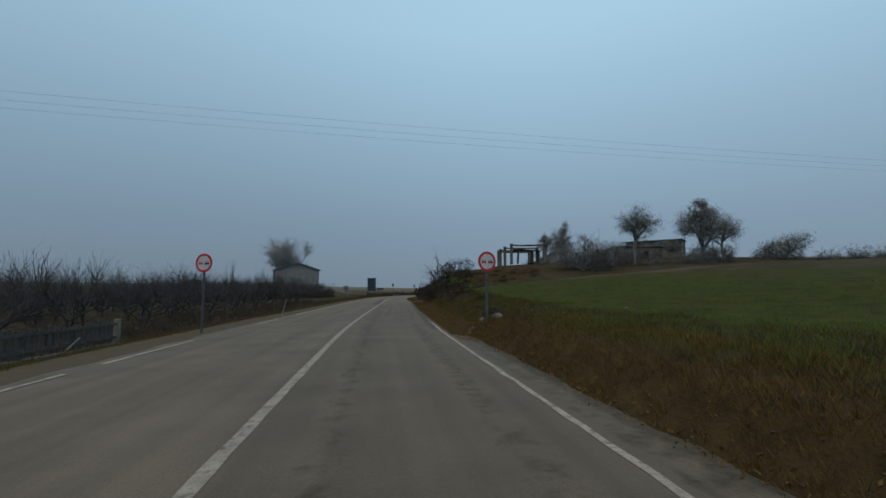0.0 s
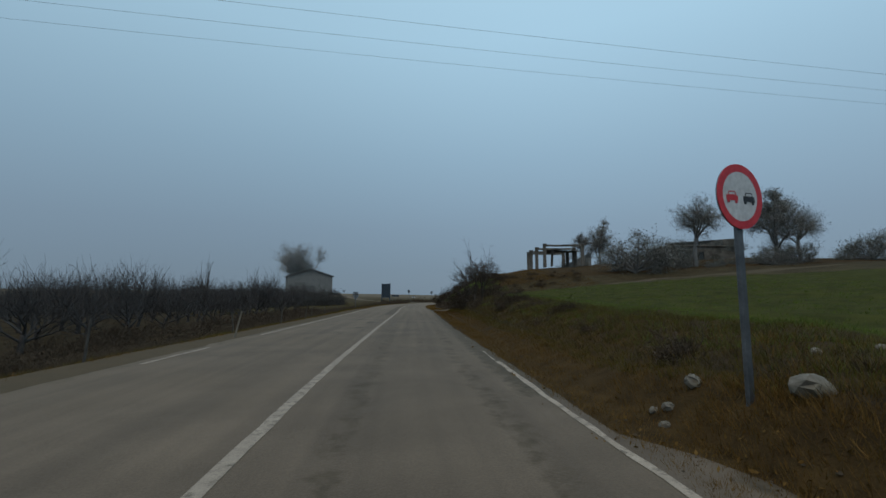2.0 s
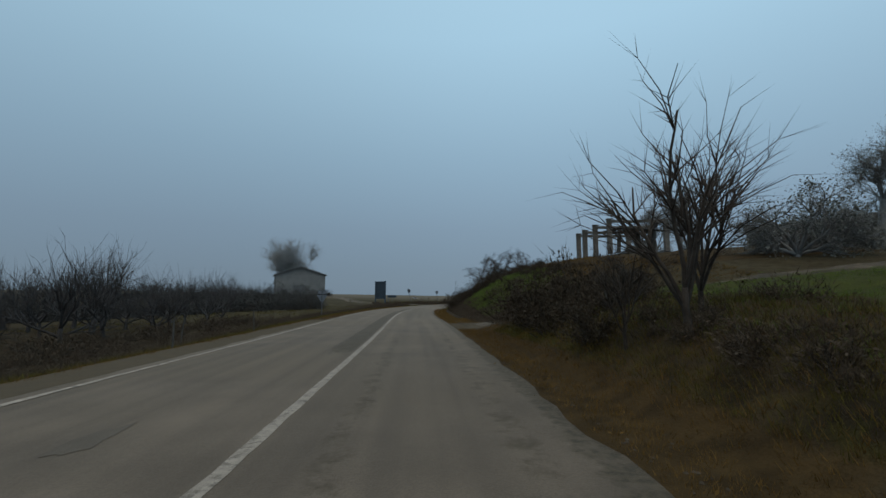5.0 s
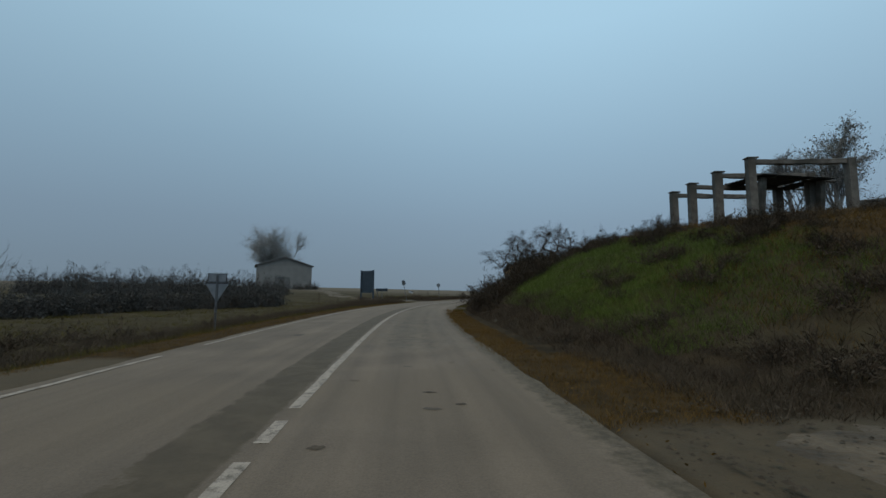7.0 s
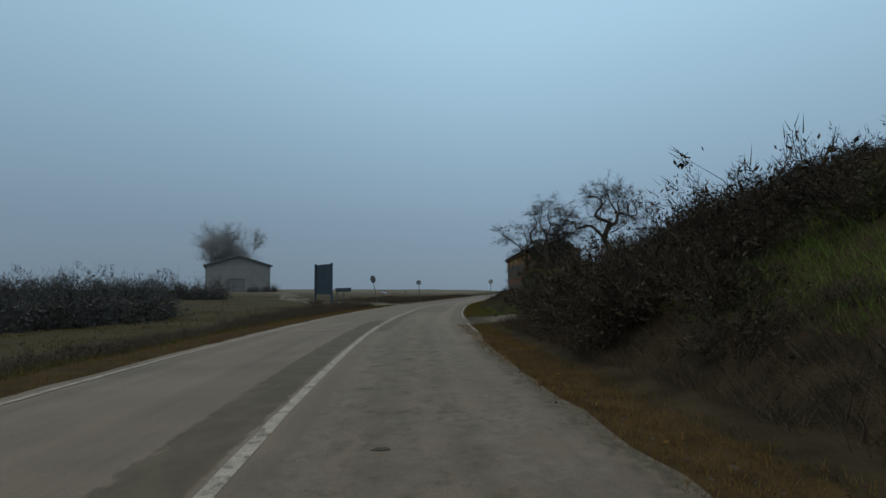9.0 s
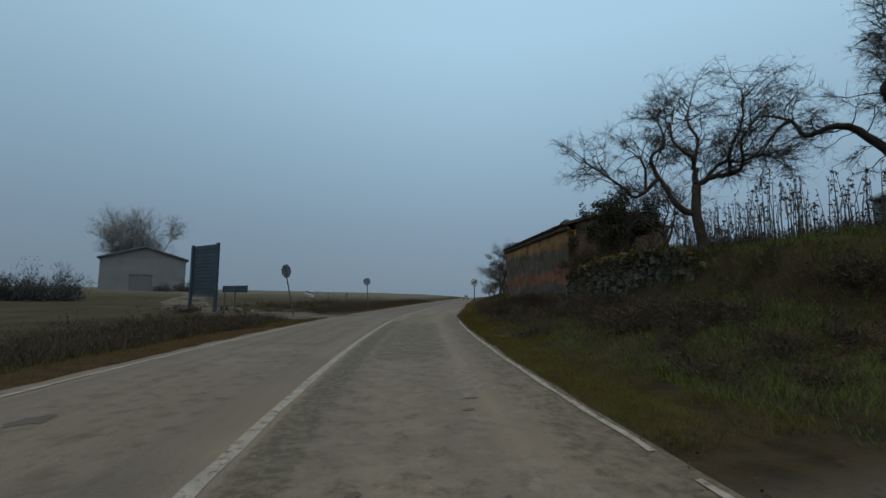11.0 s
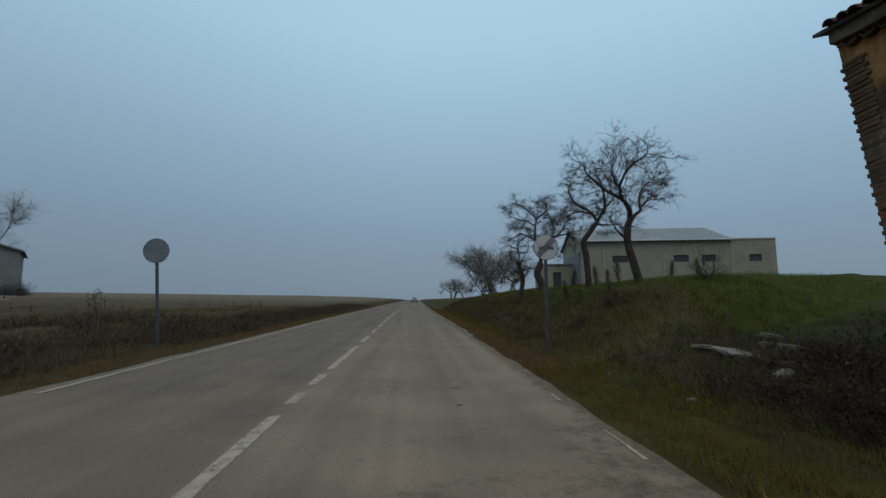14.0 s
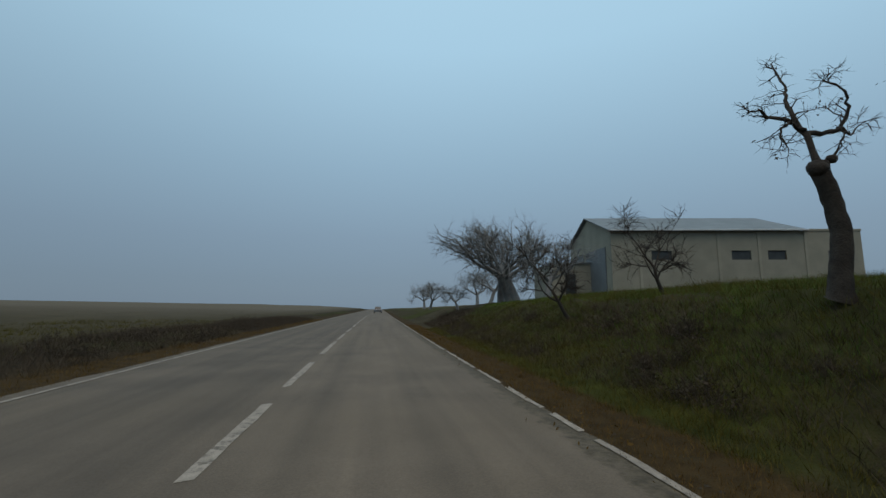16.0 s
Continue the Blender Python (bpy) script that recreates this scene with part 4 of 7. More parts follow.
# overhead lines
for k in range(3):
    a, b = Vector((-60, 16.4 + 1.15 * k, 11.2)), Vector((60, 30.2 + 1.15 * k, 11.0))
    pts = [a.lerp(b, i / 24) - Vector((0, 0, 0.85 * math.sin(i / 24 * math.pi))) for i in range(25)]
    tagged(new("overhead_wire", tubes("overhead_wire", [(pts, [0.0042] * 25, 0)], (4,), steel)), "thin power line strung high across the road", "wire", "overhead wires")
for x, y in ((-60, 17.55), (60, 31.35)):
    z = spot(x, y)[2]
    pole = thing("power_pole", pose(x, y, z, 0, 0, 96.4), "tall tapered concrete power pole with a crossarm", "pole", "power poles")
    part("shaft", rod((0, 0, -0.5), (0, 0, 10.75 - z), 0.2, 0.11, 10), concrete, pole)
    part("crossarm", box(-1.4, -0.08, 10.76 - z, 1.4, 0.08, 10.9 - z, 0.02), steel, pole)
    for q in (-1.15, 0.0, 1.15):
        part("insulator", rod((q, 0, 10.902 - z), (q, 0, 11.1 - z), 0.06, 0.045, 8), sign_grey, pole)

# ---- left side: fence, orchard, hedge ----
ORCH = [(0.7, 0.085, 5, 50, 0.12, 0.05), (0.9, 0.045, 5, 38, 0.14, 0.10), (0.75, 0.020, 7, 38, 0.14, 0.18), (0.75, 0.008, 3, 28, 0.1, 0.18), (0.35, 0.005, 0, 0, 0.1, 0.1)]
OS = 1.35
olabel = "pruned bare fruit tree with upright dark twigs"
orchard = [tree("fruit_tree", turned(*spot(-14.5, 27 + 3.1 * k), 0, OS), 40 + k, ORCH, wood=orchard_bark, label=olabel, group="orchard trees", sides=(6, 5, 3, 3, 3)) for k in range(4)]
r = random.Random(5)
n = 0
for row, x0 in enumerate((-14.8, -18.5, -22.5, -27, -32)):
    for j in range(17):
        y = 18 + 3.25 * j + r.uniform(-0.6, 0.6) + row * 0.8
        x = x0 + r.uniform(-0.6, 0.6) + 0.02 * (y - 40)
        if row == 0 and 25 < y < 39 or y > 69 - row or (row > 3 and j % 2):
            continue
        stand(orchard[n % 4], x, y, r.uniform(0, 360), OS * r.uniform(0.85, 1.2))
        n += 1
TALL = [(0.9, 0.1, 5, 25, 0.08, 0.12), (2.2, 0.05, 6, 22, 0.1, 0.2), (1.1, 0.018, 4, 25, 0.1, 0.15), (0.5, 0.008, 0, 0, 0.1, 0.1)]
tall = tree("fruit_tree", turned(*spot(-16.2, 44), 0, 1.2), 77, TALL, wood=orchard_bark, label="unpruned fruit tree with long upright shoots", group="orchard trees", sides=(6, 5, 3, 3))
for x, y in ((-17, 57), (-24, 33), (-30, 52), (-34, 74), (-33, 77)):
    stand(tall, x, y, x * 40, 1.2)
under = shrub("shrub", pose(*spot(-11, 21)), 8, 1.6, 1.3, 0.75, 40, 160, bark, weed_brown, 0.05, "low tangle of dead weeds and brambles", "scrub below the orchard")
r = random.Random(12)
for k in range(80):
    y = 10 + k * 0.75
    stand(under, -12.2 + r.uniform(-2.6, 2.0), y, r.uniform(0, 360), r.uniform(0.6, 1.3), -0.05)
thicket = shrub("shrub", pose(*spot(-24, 84)), 9, 2.3, 2.0, 2.3, 110, 1300, orchard_bark, leaf_thicket, 0.07, "dense dark leafless thicket", "hedge of thickets", sprigs=3200)
for k in range(24):
    f = k / 23
    x, y = np.interp(f, (0, 0.25, 0.6, 1), (-42, -33, -22.5, -15.8)), np.interp(f, (0, 0.25, 0.6, 1), (58, 72, 87.5, 102.5))
    stand(thicket, float(x) + r.uniform(-0.7, 0.7), float(y) + r.uniform(-0.6, 0.6), r.uniform(0, 360), r.uniform(1.2, 1.6), -0.3)
for k in range(12):
    stand(thicket, -62 + 3.0 * k, 132 + 1.7 * k + r.uniform(-1.5, 1.5), r.uniform(0, 360), r.uniform(1.9, 2.5), -0.3)
for k in range(9):
    stand(thicket, -42 - 1.5 * k, 20 + 7.0 * k, r.uniform(0, 360), r.uniform(1.3, 1.8), -0.3)

fence = thing("plank_fence", pose(-9.25, 15.9, -0.62, 0, 0, 0), "weathered grey plank fence on a low concrete footing", "fence")
part("footing", box(-0.12, -7.6, -0.3, 0.12, -0.06, 0.28, 0.02), concrete, fence)
part("end_post", box(-0.08, -0.05, -0.2, 0.08, 0.11, 1.05, 0.015), pale_stone, fence, "pale concrete end post")
plank = box(-0.015, -0.045, 0.285, 0.015, 0.045, 1.0, 0.006)
plank_me = bpy.data.meshes.new("plank")
plank.to_mesh(plank_me)
plank.free()
plank_me.materials.append(old_wood)
for k in range(52):
    p = part("plank", plank_me, None, fence)
    p.matrix_basis = pose(0.03 * r.uniform(-1, 1), -0.2 - 0.142 * k, r.uniform(-0.06, 0.08), r.uniform(-3, 3), 0, 0)
part("rail", box(0.02, -7.5, 0.42, 0.05, -0.06, 0.5), old_wood, fence)
part("rail", box(0.02, -7.5, 0.85, 0.05, -0.06, 0.93), old_wood, fence)
part("brace", rod((0.16, -2.7, 0.2), (0.12, -1.9, 0.62), 0.03), pale_stone, fence, "pale leaning brace")
for x, y, h in ((-7.1, 19.5, 0.9), (-7.3, 27.8, 0.8), (-7.0, 33, 0.9), (-7.2, 39, 0.85), (-7.3, 46, 0.9), (-7.4, 53, 0.9), (-9.4, 50.6, 1.1)):
    x, y, z = spot(x, y)
    st = tagged(new("stake", None), "thin weathered wooden stake at the roadside", "stake", "roadside stakes")
    st.matrix_world = pose(x, y, z)
    part("shaft", rod((0, 0, -0.2), (r.uniform(-0.12, 0.12), r.uniform(-0.05, 0.05), h), 0.03, 0.025, 6), old_wood, st)
x, y, z = spot(-6.3, 25.2)
st = thing("marker_stake", pose(x, y, z), "whitish leaning roadside marker stake", "stake")
part("shaft", rod((0, 0, -0.2), (0.22, 0.05, 0.85), 0.03, 0.026, 6), pale_stone, st)

# ---- signs ----


def disc(r, y0, y1, n=40, inner=None):
    """A round plate in the x-z plane from depth y0 to y1, or a ring."""
    vs, fs = [], []
    rings = [(r, y0), (r, y1)] + ([(inner, y1), (inner, y0)] if inner else [])
    m = len(rings)
    for k in range(n):
        t = k / n * math.tau
        vs += [(q * math.cos(t), y, q * math.sin(t)) for q, y in rings]
    for k in range(n):
        a, b = m * k, m * ((k + 1) % n)
        for j in range(m if inner else 1):
            fs.append((a + j, b + j, b + (j + 1) % m, a + (j + 1) % m))
    if not inner:
        fs += [tuple(range(0, m * n, m)), tuple(range(1, m * n, m))[::-1]]
    bm = bmesh.new()
    vv = [bm.verts.new(v) for v in vs]
    for f in fs:
        bm.faces.new([vv[i] for i in f])
    bmesh.ops.recalc_face_normals(bm, faces=bm.faces)
    return bm


def car_icon(x, w, y):
    """A small car seen from behind, of flat plates."""
    bm = box(x - w / 2, y - 0.002, -0.055 * w / 0.19, x + w / 2, y, 0.005, 0)
    q = w / 0.19
    prof = [(-0.07 * q, 0.006), (0.07 * q, 0.006), (0.055 * q, 0.052 * q), (-0.055 * q, 0.052 * q)]
    inn = [(-0.053 * q, 0.010), (0.053 * q, 0.010), (0.043 * q, 0.042 * q), (-0.043 * q, 0.042 * q)]
    o = [bm.verts.new((x + a, y - 0.001, b)) for a, b in prof]
    i = [bm.verts.new((x + a, y - 0.001, b)) for a, b in inn]
    for k in range(4):
        bm.faces.new((o[k], o[(k + 1) % 4], i[(k + 1) % 4], i[k]))
    for s in (-1, 1):
        box(x + s * 0.065 * q - 0.02 * q, y - 0.002, -0.085 * q, x + s * 0.065 * q + 0.02 * q, y, -0.0555 * q, 0, bm)
    return bm


def round_sign(m, radius, drop, kind, label, lean=0.0):
    t = thing("road_sign", m, label, "road sign")
    part("post", box(-0.04, 0.012, -drop, 0.04, 0.052, radius * 0.8, 0.006), steel, t, "galvanised steel post")
    if kind == "back":
        p = part("plate", disc(radius, -0.012, 0.006), plate_back, t)
        part("rim", disc(radius + 0.012, -0.016, 0.03, inner=radius + 0.0005), plate_back, p)
        return t
    p = part("plate", disc(radius - 0.001, -0.006, 0.006), plate_back, t)
    if kind == "ban":
        part("face", disc(radius * 0.76, -0.012, -0.0065), sign_white, p, "white face")
        part("border", disc(radius, -0.0125, -0.0062, inner=radius * 0.765), sign_red, p, "red border")
        part("car_symbol", car_icon(-0.115 * radius / 0.31, 0.155 * radius / 0.31, -0.0135), sign_red, p, "red car symbol")
        part("car_symbol", car_icon(0.115 * radius / 0.31, 0.155 * radius / 0.31, -0.0135), sign_black, p, "black car symbol")
    else:
        part("face", disc(radius * 0.955, -0.012, -0.0065), sign_white, p, "white face")
        part("border", disc(radius, -0.0125, -0.0062, inner=radius * 0.96), sign_black, p, "thin black border")
        part("car_symbol", car_icon(-0.115 * radius / 0.32, 0.16 * radius / 0.32, -0.0135), sign_grey, p, "grey car symbol")
        part("car_symbol", car_icon(0.125 * radius / 0.32, 0.16 * radius / 0.32, -0.0135), sign_blue, p, "dark blue car symbol")
        for k in range(4):
            bm = box(-radius * 0.93, -0.0165, -0.011, radius * 0.93, -0.0145, 0.011)
            bmesh.ops.transform(bm, matrix=pose(0, 0, 0, 0, -47, 0) @ Matrix.Translation((0, 0, (k - 1.5) * 0.037)), verts=bm.verts)
            part("slash", bm, sign_black, p, "black diagonal stripe")
    return t


round_sign(pose(2.76, 13.53, 2.27, 0, 0, 18), 0.31, 2.2, "ban", "red-ringed no-overtaking sign on a steel post in the grass")
round_sign(pose(-6.30, 15.2, 2.27, 0, 0, -17), 0.31, 3.0, "ban", "red-ringed no-overtaking sign beside the orchard")
round_sign(pose(14.33, 128.85, 2.58, 0, 0, -14), 0.32, 2.9, "end", "white end-of-overtaking-ban sign with black slashes")
round_sign(pose(5.05, 134.45, 2.72, 0, -4, -18), 0.34, 2.8, "back", "bare grey back of a round road sign")

# give-way sign seen from behind
t = thing("give_way_sign", pose(-7.95, 70.4, 0, 0, 0, 4), "grey back of a give-way sign with a distance plate", "road sign")
bm = bmesh.new()
tri = [(-0.43, 1.66), (0.43, 1.66), (0.0, 0.93)]
f0, f1 = [bm.verts.new((x, 0, z)) for x, z in tri], [bm.verts.new((x, 0.02, z)) for x, z in tri]
bm.faces.new(f0[::-1]), bm.faces.new(f1)
for k in range(3):
    bm.faces.new((f0[k], f0[(k + 1) % 3], f1[(k + 1) % 3], f1[k]))
bmesh.ops.recalc_face_normals(bm, faces=bm.faces)
part("triangle_plate", bm, plate_back, t)
part("rim", box(-0.46, -0.02, 1.662, 0.46, 0.022, 1.70, 0.004), sign_black, t)
q = part("distance_plate", box(-0.33, 0, 1.74, 0.33, 0.02, 2.04, 0.01), plate_back, t)
for a in ((-0.345, 2.042, 0.345, 2.062), (-0.345, 1.718, 0.345, 1.738), (-0.352, 1.718, -0.332, 2.062), (0.332, 1.718, 0.352, 2.062)):
    part("rim", box(a[0], -0.015, a[1], a[2], 0.022, a[3]), sign_black, q)
part("post", box(-0.04, -0.046, -0.9, 0.04, -0.004, 2.0, 0.005), steel, t)

# stop sign from behind, leaning
t = thing("stop_sign", pose(-0.62, 118.3, 0.0, 0, -11.5, 0) @ pose(0, 0, 0, 0, 0, -46), "leaning octagonal sign seen from its grey back", "road sign")
p = part("plate", disc(0.40, -0.01, 0.006, 8), plate_back, t)
p.matrix_basis = pose(0, 0, 2.85, 0, 22.5, 0)
part("rim", disc(0.415, -0.02, 0.02, 8, inner=0.401), sign_black, p)
part("post", box(-0.035, -0.055, -0.3, 0.035, -0.012, 3.15, 0.005), steel, t)

# big direction panel from behind, with its small neighbour
w, h = 3.35, 3.45
t = thing("direction_board", pose(-8.15, 125.5, 1.3, 0, 0, -48.5), "tall dark slatted back of a direction board on posts", "road sign")
for k in range(14):
    z = k * h / 14
    part("slat", box(0.1, -0.02, z + 0.012, w - 0.1, 0.03, z + h / 14 - 0.012, 0.008), panel_blue, t)
part("backing", box(0.1, 0.034, 0.02, w - 0.1, 0.05, h - 0.02), sign_black, t)
for x0 in (0.0, w - 0.1):
    part("post", box(x0 - 0.08, -0.13, -1.9, x0 + 0.16, 0.03, h + 0.14, 0.01), panel_blue, t)
part("cap_rail", box(0.18, -0.05, h + 0.004, w - 0.2, 0.05, h + 0.06, 0.006), panel_blue, t)
part("base_rail", box(0.18, -0.05, -0.07, w - 0.2, 0.05, -0.004, 0.006), panel_blue, t)
t = thing("direction_sign", pose(-5.55, 122.75, 1.52, 0, 0, -49), "small dark direction panel seen from behind", "road sign")
part("panel", box(0, 0, 0, 2.9, 0.03, 0.44, 0.01), panel_blue, t)
for x0 in (0.35, 1.55):
    part("post", box(x0, -0.06, -1.8, x0 + 0.08, -0.004, 0.4, 0.004), steel, t)
t = thing("arrow_board", pose(*spot(-0.3, 125.6), 0, 0, 0), "small tilted white board with a dark bar on a stake", "road sign")
q = part("board", box(-0.36, 0, 0.95, 0.36, 0.025, 1.3, 0.01), sign_white, t)
q.matrix_basis = pose(0, 0, 0.25, 0, 14, 0)
part("bar", box(-0.34, -0.006, 1.19, 0.34, -0.001, 1.28), sign_black, q)
part("bar", box(-0.34, -0.006, 1.0, 0.20, -0.001, 1.04), sign_black, q)
part("stake", rod((-0.2, 0.05, -0.2), (-0.05, 0.03, 1.1), 0.025, 0.02, 6), old_wood, t)

# ---- barn in the mist ----
barn = plain_house("barn", turned(-64.6, 244.6, 1.4, 19, 1.5), 15, 14, 7.4, 2.5, barn_wall, barn_roof, "big plain barn of pale plaster in the fields", ((5.0, -0.9, 4.0, 5.0, barn_roof),))
bm = bmesh.new()
g = [bm.verts.new(v) for v in ((0, 0, 7.41), (15, 0, 7.41), (7.5, 0, 9.8), (0, 0.3, 7.41), (15, 0.3, 7.41), (7.5, 0.3, 9.8))]
for f in ((0, 1, 2), (5, 4, 3), (0, 3, 4, 1), (1, 4, 5, 2), (2, 5, 3, 0)):
    bm.faces.new([g[i] for i in f])
part("gable", bm, barn_wall, barn)
for s in (0, 1):
    bm = bmesh.new()
    x0, x1 = (-0.5, 7.5) if s == 0 else (15.5, 7.5)
    v = [bm.verts.new(q) for q in ((x0, -0.5, 7.3), (x1, -0.5, 9.85), (x1, 14.5, 9.85), (x0, 14.5, 7.3), (x0, -0.5, 7.55), (x1, -0.5, 10.1), (x1, 14.5, 10.1), (x0, 14.5, 7.55))]
    for f in ((0, 1, 2, 3), (4, 5, 6, 7), (0, 1, 5, 4), (1, 2, 6, 5), (2, 3, 7, 6), (3, 0, 4, 7)):
        bm.faces.new([v[i] for i in f])
    bmesh.ops.recalc_face_normals(bm, faces=bm.faces)
    part("roof", bm, barn_roof, barn)
POP = [(3.0, 0.26, 9, 17, 0.05, 0.06), (8.5, 0.10, 14, 24, 0.08, 0.10), (3.4, 0.04, 12, 40, 0.12, 0.04), (1.6, 0.018, 10, 42, 0.15, 0.0), (0.8, 0.012, 0, 0, 0.12, 0.0)]
tree("tree", turned(-68, 274, 1.2, 0, 2.15), 91, POP, wood=bark_far_haze, label="tall bare tree behind the barn, paled for haze", sides=(7, 5, 3, 3, 3))
tree("tree", turned(-61, 279, 1.2, 0, 2.0), 92, POP, wood=bark_far_haze, label="tall bare tree behind the barn, paled for haze", sides=(7, 5, 3, 3, 3))
for x, y, s in ((-42, 247, 1.9), (-46, 240, 1.5)):
    stand(thicket, x, y, 10, s, -0.2)

# ---- right bank: scrub, saplings, stones ----
SAP = [(1.0, 0.05, 6, 20, 0.1, 0.1), (1.7, 0.032, 8, 34, 0.14, 0.10), (0.85, 0.015, 7, 38, 0.16, 0.06), (0.45, 0.008, 0, 0, 0.16, 0.02)]
sap = tree("sapling", turned(*spot(3.75, 38.6), 0, 1.25), 55, SAP, wood=bark, label="thin bare sapling on the bank", group="saplings on the bank", sides=(6, 4, 3, 3))
stand(sap, 4.4, 39.2, 130, 1.05)
stand(sap, 3.3, 39.6, 70, 0.7)
bramble = shrub("bramble", pose(*spot(3.6, 46)), 14, 1.5, 1.4, 1.35, 60, 560, bark, leaf_brier, 0.05, "dark bramble thicket on the roadside bank", "brambles on the bank", sprigs=1300)
low = shrub("weed_clump", pose(*spot(3.8, 29.6)), 15, 0.95, 0.9, 0.62, 28, 150, bark, weed_brown, 0.033, "low dead bramble clump in the grass", "low brambles", sprigs=900)
r = random.Random(3)
for x, y, s in ((4.0, 48.5, 1.3), (3.5, 44, 1.1), (3.9, 46.2, 1.35), (4.6, 50.5, 1.2), (5.0, 46.5, 1.4), (5.6, 49, 1.3), (6.2, 45, 1.0), (4.6, 42.5, 0.9), (3.4, 41.0, 0.8), (6.8, 51, 0.9), (5.2, 43.8, 1.0), (4.3, 30.4, 0.7), (5.0, 31.2, 0.5), (4.6, 23.5, 0.4)):
    stand(bramble, x, y, r.uniform(0, 360), s, -0.1)
for k in range(40):
    y = r.uniform(15, 50)
    stand(low, float(cx(y)) + r.uniform(5.2, 7.4), y, r.uniform(0, 360), r.uniform(0.35, 0.85), -0.06)
for k in range(34):
    y = r.uniform(61, 87)
    u = r.choice((r.uniform(5.2, 7.0), r.uniform(9.5, 14), r.uniform(5, 13)))
    stand(low, float(cx(y)) + u, y, r.uniform(0, 360), r.uniform(0.6, 1.2), -0.08)
for k in range(22):
    y = r.uniform(76, 86)
    stand(bramble, float(cx(y)) + r.uniform(5.8, 9.5), y, r.uniform(0, 360), r.uniform(0.55, 0.95), -0.12)
for k in range(16):
    y = r.uniform(50.5, 53.2)
    stand(low, float(cx(y)) + r.uniform(5.5, 11), y, r.uniform(0, 360), r.uniform(0.7, 1.2), -0.08)
for k in range(46):
    y = r.uniform(95.5, 127)
    stand(low, float(cx(y)) + r.uniform(5.6, 8.0), y, r.uniform(0, 360), r.uniform(0.4, 0.9), -0.06)
for k in range(44):
    y = r.uniform(128.5, 172)
    stand(low, float(cx(y)) + r.uniform(5.6, 8.0), y, r.uniform(0, 360), r.uniform(0.4, 0.9), -0.06)
for k in range(40):
    y = r.uniform(128, 185)
    stand(under, float(cx(y)) - r.uniform(5.8, 8.5), y, r.uniform(0, 360), r.uniform(0.5, 1.0), -0.06)
for k in range(40):
    y = r.uniform(58, 113)
    stand(under, float(cx(y)) - r.uniform(6.2, 9.5), y, r.uniform(0, 360), r.uniform(0.4, 0.85), -0.06)


def boulder(seed, sx, sy, sz):
    bm = bmesh.new()
    bmesh.ops.create_icosphere(bm, subdivisions=2, radius=1)
    for v in bm.verts:
        k = 1 + 0.22 * noise.noise(v.co * 1.3 + Vector((seed * 3.1, 0, 0))) + 0.1 * noise.noise(v.co * 3.1 + Vector((0, seed, 0)))
        v.co = Vector((v.co.x * sx, v.co.y * sy, v.co.z * sz)) * k
    return bm


def rough_stone(seed, sx, sy, sz):
    """A broken angular stone with knocked-off edges."""
    rr = random.Random(seed)
    bm = bmesh.new()
    bmesh.ops.create_cube(bm, size=1)
    for v in bm.verts:
        v.co += Vector((rr.uniform(-0.17, 0.17), rr.uniform(-0.17, 0.17), rr.uniform(-0.17, 0.17)))
    bmesh.ops.bevel(bm, geom=list(bm.edges), offset=rr.uniform(0.07, 0.13), segments=1, affect="EDGES")
    for v in bm.verts:
        v.co = Vector((v.co.x * sx, v.co.y * sy, v.co.z * sz)) * rr.uniform(0.92, 1.06)
    return bm


for k, (x, y, s) in enumerate(((3.02, 13.2, 0.14), (2.76, 14.4, 0.09), (2.46, 14.4, 0.06), (2.3, 14.2, 0.05), (2.38, 14.55, 0.045), (4.4, 14.6, 0.06), (4.9, 14.3, 0.05), (5.9, 14.4, 0.05), (6.6, 14.9, 0.05), (7.6, 14.2, 0.06), (9.9, 59.5, 0.15), (7.2, 57.8, 0.10), (10.6, 58.9, 0.09), (11.4, 59.3, 0.11), (6.6, 58.0, 0.09), (3.4, 71.5, 0.10), (12.2, 58.6, 0.08))):
    x, y, z = spot(x, y)
    bm = boulder(k, s * 1.25, s, s * 0.9)
    bmesh.ops.dissolve_limit(bm, angle_limit=0.5, verts=bm.verts, edges=bm.edges)
    ob = part("stone", bm, pale_stone, None)
    ob.matrix_world = pose(x, y, z + s * 0.35, 12 * math.sin(k), 10, k * 47)
    tagged(ob, "pale broken field stone lying in the grass", "stone", "stones in the grass")

for k, (x, y, s, f) in enumerate(((15.7, 125.6, 0.5, 0.12), (15.3, 124.9, 0.55, 0.10), (16.1, 124.5, 0.26, 0.4), (14.4, 123.6, 0.24, 0.4), (14.4, 123.1, 0.2, 0.6), (14.0, 123.6, 0.14, 0.6), (13.5, 123.6, 0.14, 0.6), (13.9, 123.1, 0.15, 0.5), (16.9, 125.3, 0.28, 0.3), (12.95, 123.9, 0.10, 0.7), (15.0, 124.2, 0.16, 0.5), (14.8, 123.8, 0.12, 0.6), (16.3, 125.0, 0.2, 0.4))):
    x, y, z = spot(x, y)
    bm = boulder(110 + k, s, s * 0.7, s * f)
    for v in bm.verts:
        v.co = Vector((max(-0.7 * s, min(0.75 * s, v.co.x)), max(-0.5 * s, min(0.45 * s, v.co.y)), max(-0.7 * s * f, min(0.7 * s * f, v.co.z))))
    ob = part("slab_stone", bm, pale_stone if k < 3 else stone, None)
    ob.matrix_world = pose(x, y, z + s * f * 0.15, 8 * math.sin(k), 9 * math.cos(2 * k), k * 61)
    tagged(ob, "flat weathered stone slab among the rubble", "stone", "rubble beside the building")

